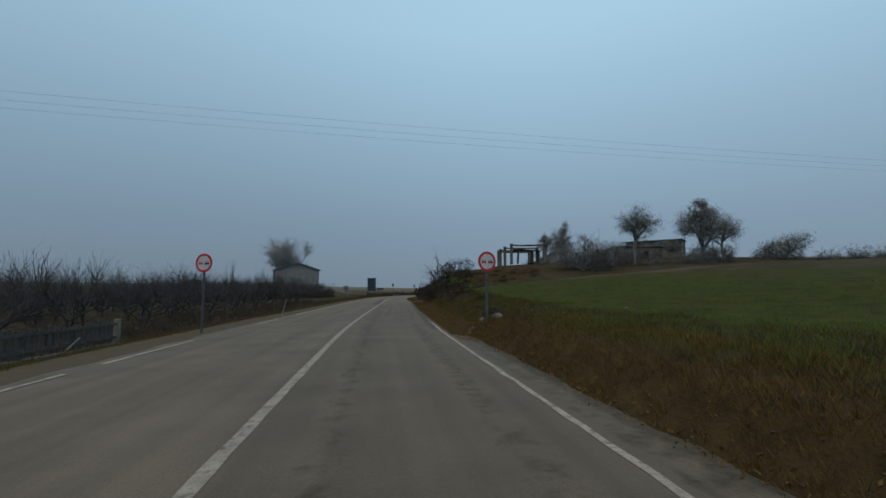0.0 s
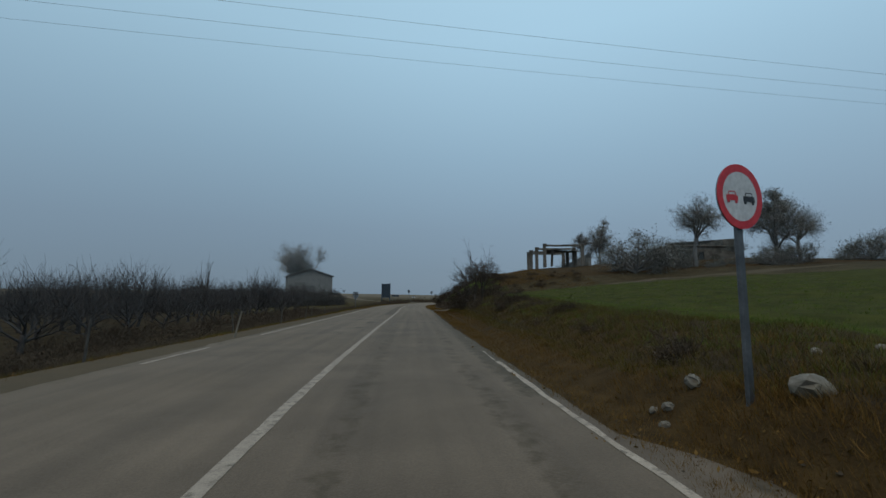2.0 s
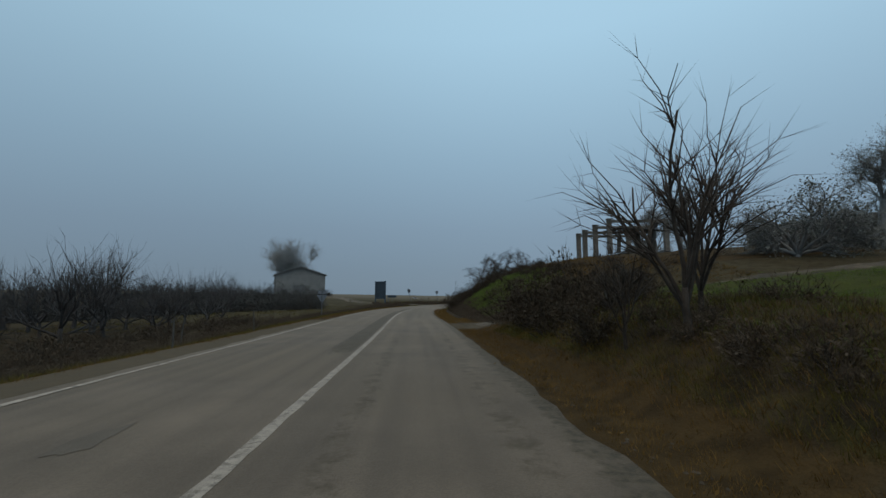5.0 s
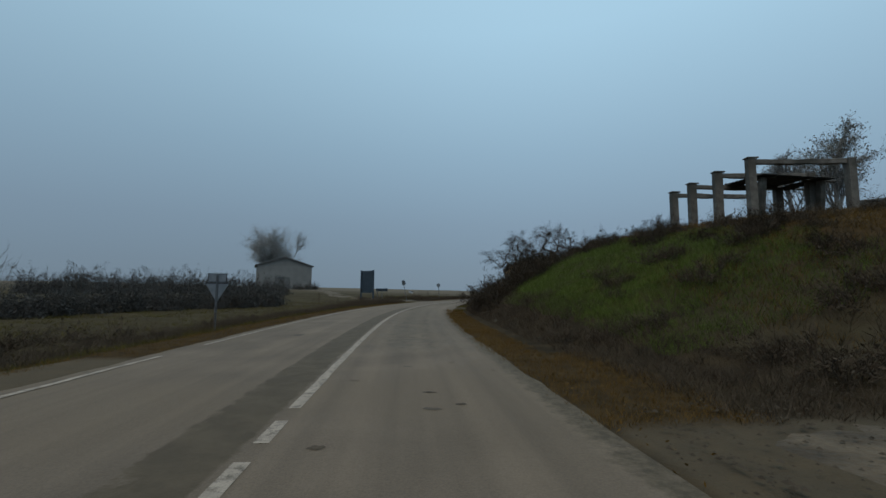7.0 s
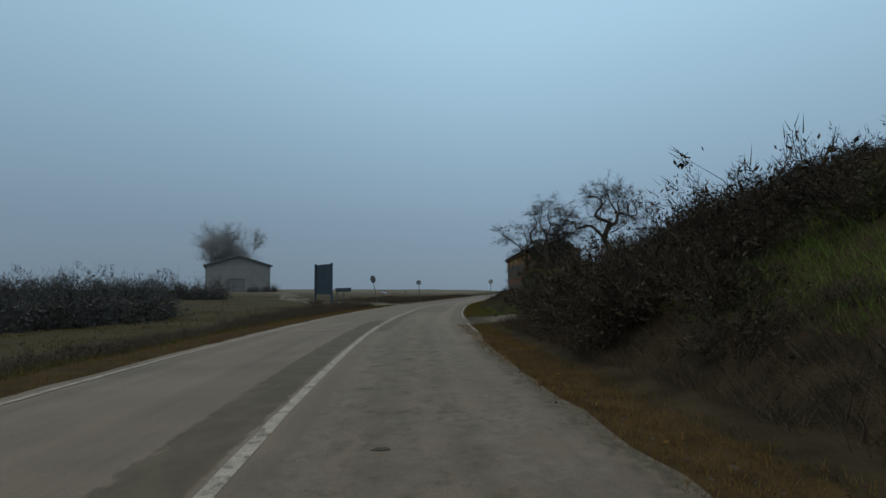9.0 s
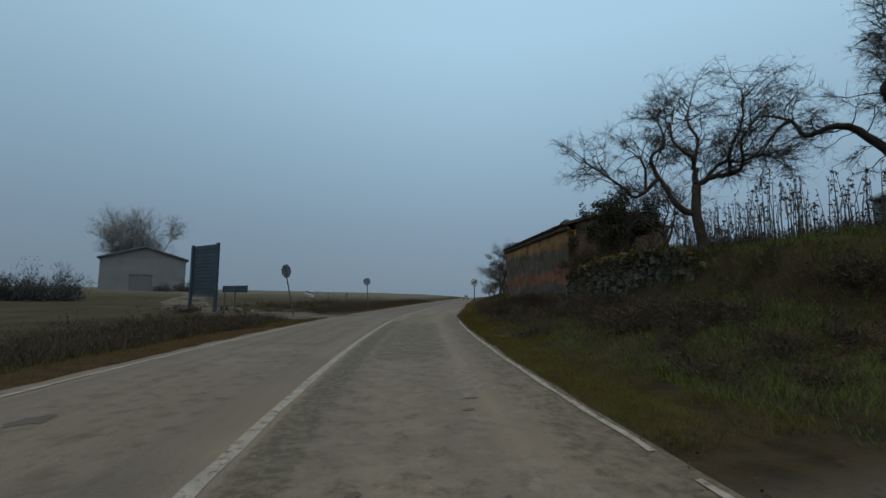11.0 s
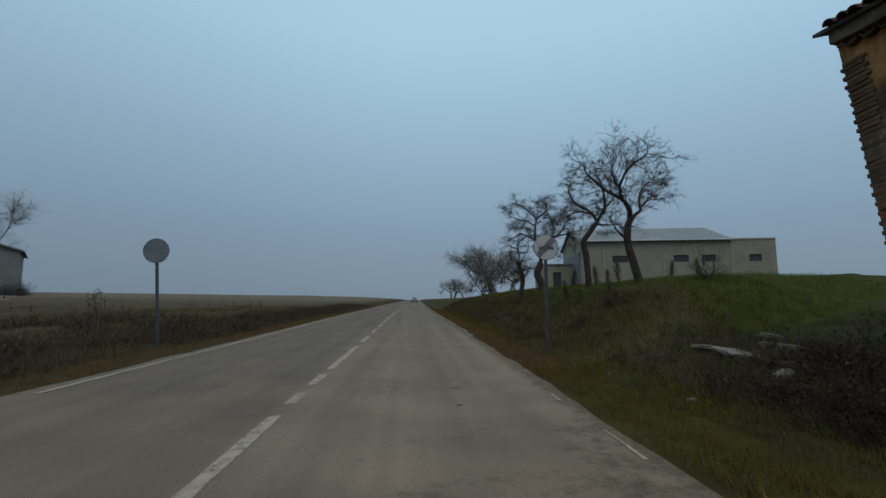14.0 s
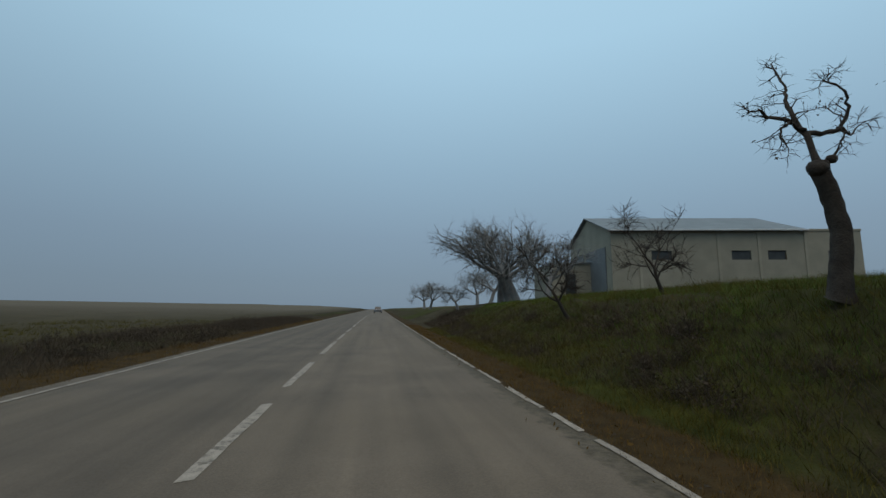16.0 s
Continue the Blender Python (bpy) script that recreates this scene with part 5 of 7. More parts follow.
# ---- retaining walls of field stone ----
stones = []
for k in range(9):
    bm = rough_stone(30 + k, 0.98, 0.98, 0.98)
    q = bpy.data.meshes.new("stone")
    bm.to_mesh(q)
    bm.free()
    q.materials.append(stone)
    stones.append(q)


def stone_wall(a, b, z0a, z0b, heights, label, seed):
    """Courses of rough stones from a to b with an uneven top; heights: top above the foot along the wall."""
    rr = random.Random(seed)
    a, b = Vector((*a, 0)), Vector((*b, 0))
    ln = (b - a).length
    ang = math.degrees(math.atan2(b.y - a.y, b.x - a.x))
    t = thing("retaining_wall", pose(a.x, a.y, 0, 0, 0, ang), label, "stone wall")
    hm = min(heights) - 0.15
    part("core", box(0.1, 0.06, min(z0a, z0b) - 0.6, ln - 0.1, 0.5, (z0a + z0b) / 2 + hm), earth, t)
    z = 0.0
    while z < max(heights):
        ch = rr.uniform(0.11, 0.20)
        x = rr.uniform(0, 0.15)
        while x < ln:
            wd = rr.choice((rr.uniform(0.10, 0.17), rr.uniform(0.14, 0.25)))
            f = min(1, x / ln)
            if z < np.interp(f, np.linspace(0, 1, len(heights)), heights) + rr.uniform(-0.2, 0.12):
                s = part("stone", rr.choice(stones), None, t)
                s.matrix_basis = pose(x + wd / 2, rr.uniform(-0.09, 0.05), z0a + (z0b - z0a) * f + z + ch / 2 + rr.uniform(-0.03, 0.03), rr.uniform(-7, 7), rr.uniform(-9, 9), rr.uniform(-10, 10)) @ Matrix.Diagonal((wd * rr.uniform(1.0, 1.14), 0.36, ch * rr.uniform(1.02, 1.22), 1))
            x += wd
        z += ch * 0.97
    # creepers hanging over the top and growing in the joints
    gg = np.random.default_rng(seed)
    n = int(ln * 420)
    f = gg.uniform(0, 1, n)
    top = z0a + (z0b - z0a) * f + np.interp(f, np.linspace(0, 1, len(heights)), heights)
    hang = gg.exponential(0.16, n) * (1 + 1.6 * np.maximum(0, np.sin(f * 17 + seed)) ** 2)
    pts = np.stack([f * ln, -0.16 - gg.uniform(0, 0.12, n) + 0.3 * (hang < 0.08), top + 0.08 - hang + gg.normal(0, 0.05, n)], 1)
    part("creeper", flakes("creeper", pts, 0.05, leaf_bramble, gg), None, t, "dead creeper over the stones")
    m = n // 3
    f = gg.uniform(0, 1, m)
    top = z0a + (z0b - z0a) * f + np.interp(f, np.linspace(0, 1, len(heights)), heights)
    pts = np.stack([f * ln, gg.uniform(-0.2, 0.25, m), top + gg.normal(0.06, 0.07, m)], 1)
    part("grass_tufts", flakes("grass_tufts", pts, 0.07, grass_olive, gg), None, t, "grass along the wall's top")


for (xa, ya, za), (xb, yb, zb), hs, sd in (((12.55, 109.3, 1.0), (12.05, 106.5, 0.95), (1.3, 1.5, 1.7), 6), ((12.03, 106.45, 0.95), (11.45, 103.45, 1.0), (1.75, 1.75, 1.65), 1), ((11.44, 103.4, 1.0), (11.12, 100.3, 1.05), (1.75, 1.7, 1.45), 3), ((11.1, 100.25, 1.05), (10.92, 97.0, 1.1), (1.4, 0.6, 1.1, 0.8), 4)):
    stone_wall((xa, ya), (xb, yb), za, zb, hs, "tumbledown dry-stone retaining wall below the trees", sd)
stone_wall(on(95.7, 10.3), on(95.4, 13.2), 0.7, 1.05, (0.9, 1.6, 1.75), "dry-stone retaining wall beside the gravel track", 2)
stone_wall(on(95.4, 13.25), on(95.1, 16.4), 1.05, 1.5, (1.75, 1.7, 1.4), "dry-stone retaining wall beside the gravel track", 5)

r = random.Random(44)
for k in range(26):
    y = r.uniform(96.8, 107)
    stand(low, float(on(y, r.uniform(7.0, 8.4))[0]), y, r.uniform(0, 360), r.uniform(0.7, 1.25), -0.06)
for k in range(10):
    y = r.uniform(97, 107)
    stand(bramble, float(on(y, r.uniform(7.4, 8.3))[0]), y, r.uniform(0, 360), r.uniform(0.35, 0.6), -0.1)
for k in range(44):
    y = r.uniform(57.5, 66)
    stand(low, float(cx(y)) + r.uniform(7, 22), y, r.uniform(0, 360), r.uniform(0.6, 1.2), -0.08)
for k in range(12):
    y = r.uniform(51, 53)
    stand(bramble, float(cx(y)) + r.uniform(6, 12), y - 0.5, r.uniform(0, 360), r.uniform(0.35, 0.55), -0.1)

# loose gravel on the tracks and at the asphalt's edge
gv = random.Random(71)
vs, fs = [], []
for k in range(5200):
    if k < 1900:
        y, u = gv.uniform(53.2, 57.5), 3.8 + gv.random() ** 1.4 * 15
    elif k < 3400:
        u = 3.8 + gv.random() ** 1.4 * 12
        y = gv.gauss(90.7 + max(0, u - 6) * 0.22, 1.0)
    else:
        y = gv.uniform(1, 165)
        u = (4.0 if y < 13 else 3.5 if y < 84 else 3.75) + abs(gv.gauss(0, 0.3))
    x, y = map(float, on(y, u))
    z = spot(x, y)[2] + (0.05 if k < 3400 else 0.0)
    q = gv.uniform(0.008, 0.03) * (1.6 if gv.random() < 0.06 else 1)
    b = len(vs)
    t0 = gv.uniform(0, math.tau)
    ring = [(x + q * gv.uniform(0.7, 1.3) * math.cos(t0 + j * math.tau / 4), y + q * gv.uniform(0.7, 1.3) * math.sin(t0 + j * math.tau / 4), z + q * 0.1) for j in range(4)]
    vs += ring + [(x, y, z + q * gv.uniform(0.5, 0.9))]
    fs += [(b + j, b + (j + 1) % 4, b + 4) for j in range(4)]
pebble = leafy("pebbles", (0.034, 0.026, 0.018), (0.084, 0.065, 0.047))
tagged(new("loose_gravel", mesh("loose_gravel", vs, fs, pebble)), "loose gravel scattered over the tracks and verge", "gravel", kind="stuff")
r = random.Random(45)
for k in range(26):
    y = r.uniform(122, 150)
    stand(under, float(on(y, -r.uniform(6.5, 15))[0]), y, r.uniform(0, 360), r.uniform(0.7, 1.1), -0.06)
for k in range(30):
    y = r.uniform(100, 116)
    stand(under, float(on(y, -r.uniform(5.8, 10))[0]), y, r.uniform(0, 360), r.uniform(0.6, 1.0), -0.06)
for k in range(64):
    y = r.uniform(75.5, 86.5)
    u = r.uniform(5.4, 13.5)
    stand(bramble, float(on(y, u)[0]), y, r.uniform(0, 360), r.uniform(0.8, 1.4) * (1.0 if u < 9.5 else 0.6), -0.15)
for k in range(44):
    y = r.uniform(108.5, 124)
    stand(bramble, float(on(y, r.uniform(5.7, 7.9))[0]), y, r.uniform(0, 360), r.uniform(0.3, 0.6), -0.12)
for k in range(16):
    y = r.uniform(62, 76)
    stand(bramble, float(on(y, r.uniform(10.5, 14.5))[0]), y, r.uniform(0, 360), r.uniform(0.4, 0.75), -0.12)

# ---- the old plastered building ----


def plaster_material():
    """Flaking plaster: grey foot, rust-red band, dark worn middle, ochre under the eaves."""
    m = mat("flaking_plaster", (0.062, 0.046, 0.033), (0.135, 0.102, 0.073), 4.5, 0.95, 0.9, 22)
    n, l = m.node_tree.nodes, m.node_tree.links
    p = n["Principled BSDF"]
    prev = p.inputs["Base Color"].links[0].from_socket
    tc = n.new("ShaderNodeTexCoord")
    sp = n.new("ShaderNodeSeparateXYZ")
    l.new(tc.outputs["Object"], sp.inputs[0])
    t = n.new("ShaderNodeTexNoise")
    t.inputs["Scale"].default_value, t.inputs["Detail"].default_value = 0.75, 9
    l.new(tc.outputs["Object"], t.inputs["Vector"])
    h = n.new("ShaderNodeMath")
    h.operation, h.inputs[1].default_value = "MULTIPLY_ADD", 1.5
    l.new(t.outputs["Fac"], h.inputs[0])
    l.new(sp.outputs["Z"], h.inputs[2])
    r = n.new("ShaderNodeValToRGB")
    e = r.color_ramp.elements
    e[0].position, e[0].color = 0.0, (0.088, 0.072, 0.055, 1)
    e[1].position, e[1].color = 1.0, (0.46, 0.215, 0.060, 1)
    for q, c in ((0.30, (0.070, 0.056, 0.044)), (0.455, (0.088, 0.070, 0.054)), (0.485, (0.25, 0.066, 0.024)), (0.57, (0.20, 0.060, 0.024)), (0.63, (0.088, 0.060, 0.040)), (0.845, (0.088, 0.062, 0.042)), (0.885, (0.25, 0.118, 0.040)), (0.925, (0.42, 0.190, 0.054))):
        k = e.new(q)
        k.color = (*c, 1)
    d = n.new("ShaderNodeMath")
    d.operation, d.inputs[1].default_value = "DIVIDE", 5.0
    l.new(h.outputs[0], d.inputs[0])
    l.new(d.outputs[0], r.inputs[0])
    mx = n.new("ShaderNodeMixRGB")
    mx.inputs[0].default_value = 0.72
    l.new(prev, mx.inputs[1])
    l.new(r.outputs[0], mx.inputs[2])
    # pale flakes where the coat has fallen
    v = n.new("ShaderNodeTexVoronoi")
    v.inputs["Scale"].default_value = 17.0
    mp = n.new("ShaderNodeMapping")
    mp.inputs["Scale"].default_value = (2.0, 2.0, 0.75)
    l.new(tc.outputs["Object"], mp.inputs["Vector"])
    l.new(mp.outputs[0], v.inputs["Vector"])
    t2 = n.new("ShaderNodeTexNoise")
    t2.inputs["Scale"].default_value, t2.inputs["Detail"].default_value = 1.6, 10
    l.new(tc.outputs["Object"], t2.inputs["Vector"])
    k1 = n.new("ShaderNodeMapRange")
    k1.inputs["From Min"].default_value, k1.inputs["From Max"].default_value = 0.47, 0.60
    l.new(t2.outputs["Fac"], k1.inputs["Value"])
    k2 = n.new("ShaderNodeMapRange")
    k2.inputs["From Min"].default_value, k2.inputs["From Max"].default_value = 0.50, 0.28
    l.new(v.outputs["Distance"], k2.inputs["Value"])
    k3 = n.new("ShaderNodeMath")
    k3.operation = "MULTIPLY"
    l.new(k1.outputs[0], k3.inputs[0])
    l.new(k2.outputs[0], k3.inputs[1])
    m3 = n.new("ShaderNodeMixRGB")
    l.new(k3.outputs[0], m3.inputs[0])
    l.new(mx.outputs[0], m3.inputs[1])
    m3.inputs[2].default_value = (0.185, 0.145, 0.106, 1)
    # soot and damp in broad uneven patches and fine vertical runs
    out = m3.outputs[0]
    for sc, lo, hi, fa, fb in (((0.9, 0.9, 1.3), 0.35, 0.68, 0.58, 1.25), ((9.0, 9.0, 1.6), 0.3, 0.7, 0.6, 1.4)):
        mq, tq, kq, vq = n.new("ShaderNodeMapping"), n.new("ShaderNodeTexNoise"), n.new("ShaderNodeMapRange"), n.new("ShaderNodeVectorMath")
        mq.inputs["Scale"].default_value = sc
        tq.inputs["Scale"].default_value, tq.inputs["Detail"].default_value, tq.inputs["Roughness"].default_value = 1.0, 8, 0.65
        kq.inputs["From Min"].default_value, kq.inputs["From Max"].default_value = lo, hi
        kq.inputs["To Min"].default_value, kq.inputs["To Max"].default_value = fa, fb
        vq.operation = "SCALE"
        l.new(tc.outputs["Object"], mq.inputs["Vector"])
        l.new(mq.outputs[0], tq.inputs["Vector"])
        l.new(tq.outputs["Fac"], kq.inputs["Value"])
        l.new(out, vq.inputs[0])
        l.new(kq.outputs[0], vq.inputs["Scale"])
        out = vq.outputs[0]
    l.new(out, p.inputs["Base Color"])
    return m


LONG, DEEP, EAVE = 12.9, 5.2, 4.28
near = Vector((12.98, 110.2, 0.45))
ang = math.degrees(math.atan2(122.95 - 110.2, 15.0 - 12.98))
old = thing("old_building", Matrix.Translation(near) @ pose(0, 0, 0, 0, 0, ang), "long old roadside building of flaking ochre plaster", "building")
plaster = plaster_material()
cornice_mud = mat("cornice_mud", (0.085, 0.060, 0.040), (0.160, 0.118, 0.080), 5, 0.95, 0.9, 20, c=(0.060, 0.045, 0.032))
# local x runs along the road wall, local y is negative away from the road
bm = box(0, -0.45, -0.9, LONG, 0, EAVE)
bmesh.ops.subdivide_edges(bm, edges=[e for e in bm.edges if abs(e.verts[0].co.x - e.verts[1].co.x) > 3], cuts=30)
bmesh.ops.subdivide_edges(bm, edges=[e for e in bm.edges if abs(e.verts[0].co.z - e.verts[1].co.z) > 1], cuts=9)
for v in bm.verts:
    if v.co.y > -0.1:
        v.co.y += 0.045 * noise.noise(v.co * 0.6) + 0.02 * noise.noise(v.co * 2.4)
def batter(x, z):
    """How far the far end of the wall draws in below its overhanging top."""
    return -0.11 * max(0.0, EAVE - z) * max(0.0, min(1.0, (x - LONG + 2.5) / 2.0))


for v in bm.verts:
    v.co.x += batter(v.co.x, v.co.z)
part("front_wall", bm, plaster, old, smooth=False)
for x0 in (0.003, LONG - 0.453):
    bm = bmesh.new()
    g = [bm.verts.new((x, y, z)) for x in (x0, x0 + 0.45) for y, z in ((-0.455, -0.9), (-DEEP, -0.9), (-DEEP, EAVE + 0.22), (-DEEP * 0.5, EAVE + 1.03), (-0.455, EAVE + 0.38))]
    bm.faces.new(g[:5]), bm.faces.new(g[5:])
    for k in range(5):
        bm.faces.new((g[k], g[(k + 1) % 5], g[5 + (k + 1) % 5], g[5 + k]))
    for v in bm.verts:
        v.co.x += batter(v.co.x, v.co.z)
    bmesh.ops.recalc_face_normals(bm, faces=bm.faces)
    part("gable_wall", bm, cornice_mud, old, "bare mud-brown gable")
part("rear_wall", box(0.46, -DEEP, -0.9, LONG - 0.46, -DEEP + 0.4, EAVE), plaster, old)
# roof boarding and tiles
slope = 0.85 / (DEEP * 0.5)
for s in (0, 1):
    bm = bmesh.new()
    y0, y1 = (0.22, -DEEP * 0.5) if s == 0 else (-DEEP - 0.2, -DEEP * 0.5 - 0.004)
    z0 = EAVE + 0.20
    z1 = EAVE + 1.06
    v = [bm.verts.new(q) for q in ((-0.15, y0, z0), (LONG + 0.15, y0, z0), (LONG + 0.15, y1, z1), (-0.15, y1, z1), (-0.15, y0, z0 + 0.05), (LONG + 0.15, y0, z0 + 0.05), (LONG + 0.15, y1, z1 + 0.05), (-0.15, y1, z1 + 0.05))]
    for f in ((0, 1, 2, 3), (4, 5, 6, 7), (0, 1, 5, 4), (1, 2, 6, 5), (2, 3, 7, 6), (3, 0, 4, 7)):
        bm.faces.new([v[i] for i in f])
    bmesh.ops.recalc_face_normals(bm, faces=bm.faces)
    part("roof_deck", bm, old_wood, old)


def half_tile(r0, r1, ln, up=True):
    """A curved tile: half a tapering tube along -y."""
    vs, fs = [], []
    for j, (rr, y) in enumerate(((r0, 0.0), (r1, -ln))):
        for q in (rr, rr - 0.018):
            for i in range(7):
                t = i / 6 * math.pi
                vs.append((q * math.cos(t), y, q * math.sin(t) * (1 if up else -1)))
    for i in range(6):
        fs += [(i, i + 1, 15 + i, 14 + i), (7 + i, 8 + i, 22 + i, 21 + i), (i, i + 1, 8 + i, 7 + i)]
    return mesh("roof_tile", vs, fs, rust_tile)


rowlen = math.hypot(DEEP * 0.5 + 0.25, 0.86)
tile = half_tile(0.076, 0.064, rowlen / 6 + 0.05)
rr = random.Random(4)
tilt = math.degrees(math.atan2(0.86, DEEP * 0.5 + 0.22))
n = int((LONG + 0.2) / 0.155)
for i in range(n):
    x = -0.08 + i * 0.155
    for j in range(3):
        d = j * rowlen / 6
        s = part("roof_tile", tile, None, old)
        s.matrix_basis = pose(x + rr.gauss(0, 0.012), 0.30 - d * math.cos(radians(tilt)), EAVE + 0.235 + d * math.sin(radians(tilt)) + 0.012 * j + rr.gauss(0, 0.006), -tilt, 0, rr.gauss(0, 2))
# the rest of the roof's rows, higher up
vs, fs = [], []
for side in (0, 1):
    for i in range(n):
        x = -0.08 + i * 0.155
        b = len(vs)
        for j in range(2):
            f = 0.5 if side == 0 else 0.0
            q = f + (1 - f) * j
            y = (0.28 - q * (DEEP * 0.5 + 0.28)) if side == 0 else (-DEEP - 0.25 + q * (DEEP * 0.5 + 0.25))
            for k in range(5):
                t = k / 4 * math.pi
                vs.append((x + 0.072 * math.cos(t), y, EAVE + 0.245 + q * 0.86 + 0.072 * math.sin(t)))
        fs += [(b + k, b + k + 1, b + 6 + k, b + 5 + k) for k in range(4)]
tagged(part("roof_covering", mesh("roof_covering", vs, fs, rust_tile), None, old), kind="stuff")
# two scalloped courses of tiles under the eaves
eave_tile = half_tile(0.095, 0.095, 0.26, False)
for i in range(int(LONG / 0.2)):
    s = part("eave_tile", eave_tile, None, old)
    s.matrix_basis = pose(0.1 + i * 0.2, 0.10 + rr.gauss(0, 0.008), EAVE + 0.03 + rr.gauss(0, 0.008), 0, 0, rr.gauss(0, 3))
part("cornice_bed", box(0, -0.1, EAVE + 0.004, LONG, 0.02, EAVE + 0.2), plaster, old)
bm = box(0, 0.022, EAVE + 0.034, LONG, 0.15, EAVE + 0.208)
bmesh.ops.subdivide_edges(bm, edges=[e for e in bm.edges if abs(e.verts[0].co.x - e.verts[1].co.x) > 3], cuts=60)
for v in bm.verts:
    if v.co.y > 0.1:
        v.co.y += 0.03 * noise.noise(v.co * 3.1)
part("cornice", bm, cornice_mud, old, "crumbling mud-brown cornice")
# brick quoins at both road corners
bq = box(-0.14, -0.065, -0.028, 0.14, 0.065, 0.028, 0.008)
bq_me = bpy.data.meshes.new("brick")
bq.to_mesh(bq_me)
bq.free()
bq_me.materials.append(brick)
for c in range(22):
    z = 2.85 + c * 0.063
    for x0, turn in ((0.10 + 0.07 * (c % 2), 0), (0.03, 90)):
        s = part("brick", bq_me, None, old)
        s.matrix_basis = pose(x0 + rr.gauss(0, 0.008), (-0.078 if turn == 0 else -0.17 - 0.04 * (c % 2)) + rr.gauss(0, 0.006), z, 0, 0, turn + rr.gauss(0, 2))
for c in range(60):
    z = 0.3 + c * 0.063
    for x0, turn in ((LONG - 0.115 - 0.03 * (c % 2), 0), (LONG - 0.06, 90)):
        s = part("brick", bq_me, None, old)
        s.matrix_basis = pose(x0 + batter(LONG, z) + rr.gauss(0, 0.006), (-0.055 if turn == 0 else -0.16 - 0.03 * (c % 2)) + rr.gauss(0, 0.006), z, 0, 8, turn + rr.gauss(0, 2))
for k in range(60):
    s = part("stone", rr.choice(stones), None, old)
    z = 0.1 + (k // 10) * 0.26
    s.matrix_basis = pose(-0.02 + rr.gauss(0, 0.02), -0.15 - (k % 10) * 0.36 + rr.gauss(0, 0.05), z, rr.uniform(-8, 8), 0, 90 + rr.uniform(-6, 6)) @ Matrix.Diagonal((0.36, 0.3, 0.26, 1))
for k, (x, y, s) in enumerate(((0.1, 0.0, 0.17), (0.45, 0.0, 0.13), (0.75, -0.05, 0.12), (-0.05, -0.9, 0.12), (0.0, -1.4, 0.1), (-0.02, -2.0, 0.12))):
    q = part("roof_stone", boulder(60 + k, s * 1.2, s, s * 0.6), stone, old, "loose stone weighing down the tiles", smooth=True)
    q.matrix_basis = pose(x, y, EAVE + 0.40 + max(0, -y) * 0.33 + s * 0.3, 0, 0, 30 * k)
for x0, x1, z0 in ((7.05, 7.0, 0.75), (4.4, 4.45, 0.5), (10.6, 10.5, 1.2), (2.7, 2.75, 0.6)):
    crack = [Vector((x0 + (x1 - x0) * i / 6 + rr.gauss(0, 0.02), 0.035, EAVE - z0 * i / 6)) for i in range(7)]
    part("crack", tubes("crack", [(crack, [0.03, 0.028, 0.022, 0.018, 0.014, 0.01, 0.004], 0)], (5,), dark_gap), None, old, "dark crack in the plaster")
slab = part("leaning_slab", boulder(80, 0.12, 0.22, 0.5), stone, None, smooth=True)
x, y, z = spot(12.45, 109.2)
slab.matrix_world = pose(x, y, z + 0.3, 8, -14, 20)
tagged(slab, "pale slab of stone leaning at the building's corner", "stone")
OLIVE = [(1.0, 0.12, 8, 34, 0.12, 0.10), (1.5, 0.05, 8, 36, 0.16, 0.12), (0.75, 0.02, 7, 42, 0.18, 0.06), (0.35, 0.008, 0, 0, 0.18, 0.05)]
tree("evergreen_bush", turned(15.2, 108.6, 3.0, 0, 1.32), 21, OLIVE, wood=bark, label="dense dark evergreen bush against the gable", leaves=15000, leaf_size=0.045, leaf_mat=leaf_dark, low=0.3)
for x, y, s in ((13.4, 108.8, 1.2), (14.3, 108.6, 1.2), (12.9, 108.2, 0.9), (16.2, 108.8, 1.2), (13.9, 107.6, 1.0), (15.0, 107.4, 1.1)):
    stand(bramble, x, y, 50 * s, s, -0.1)

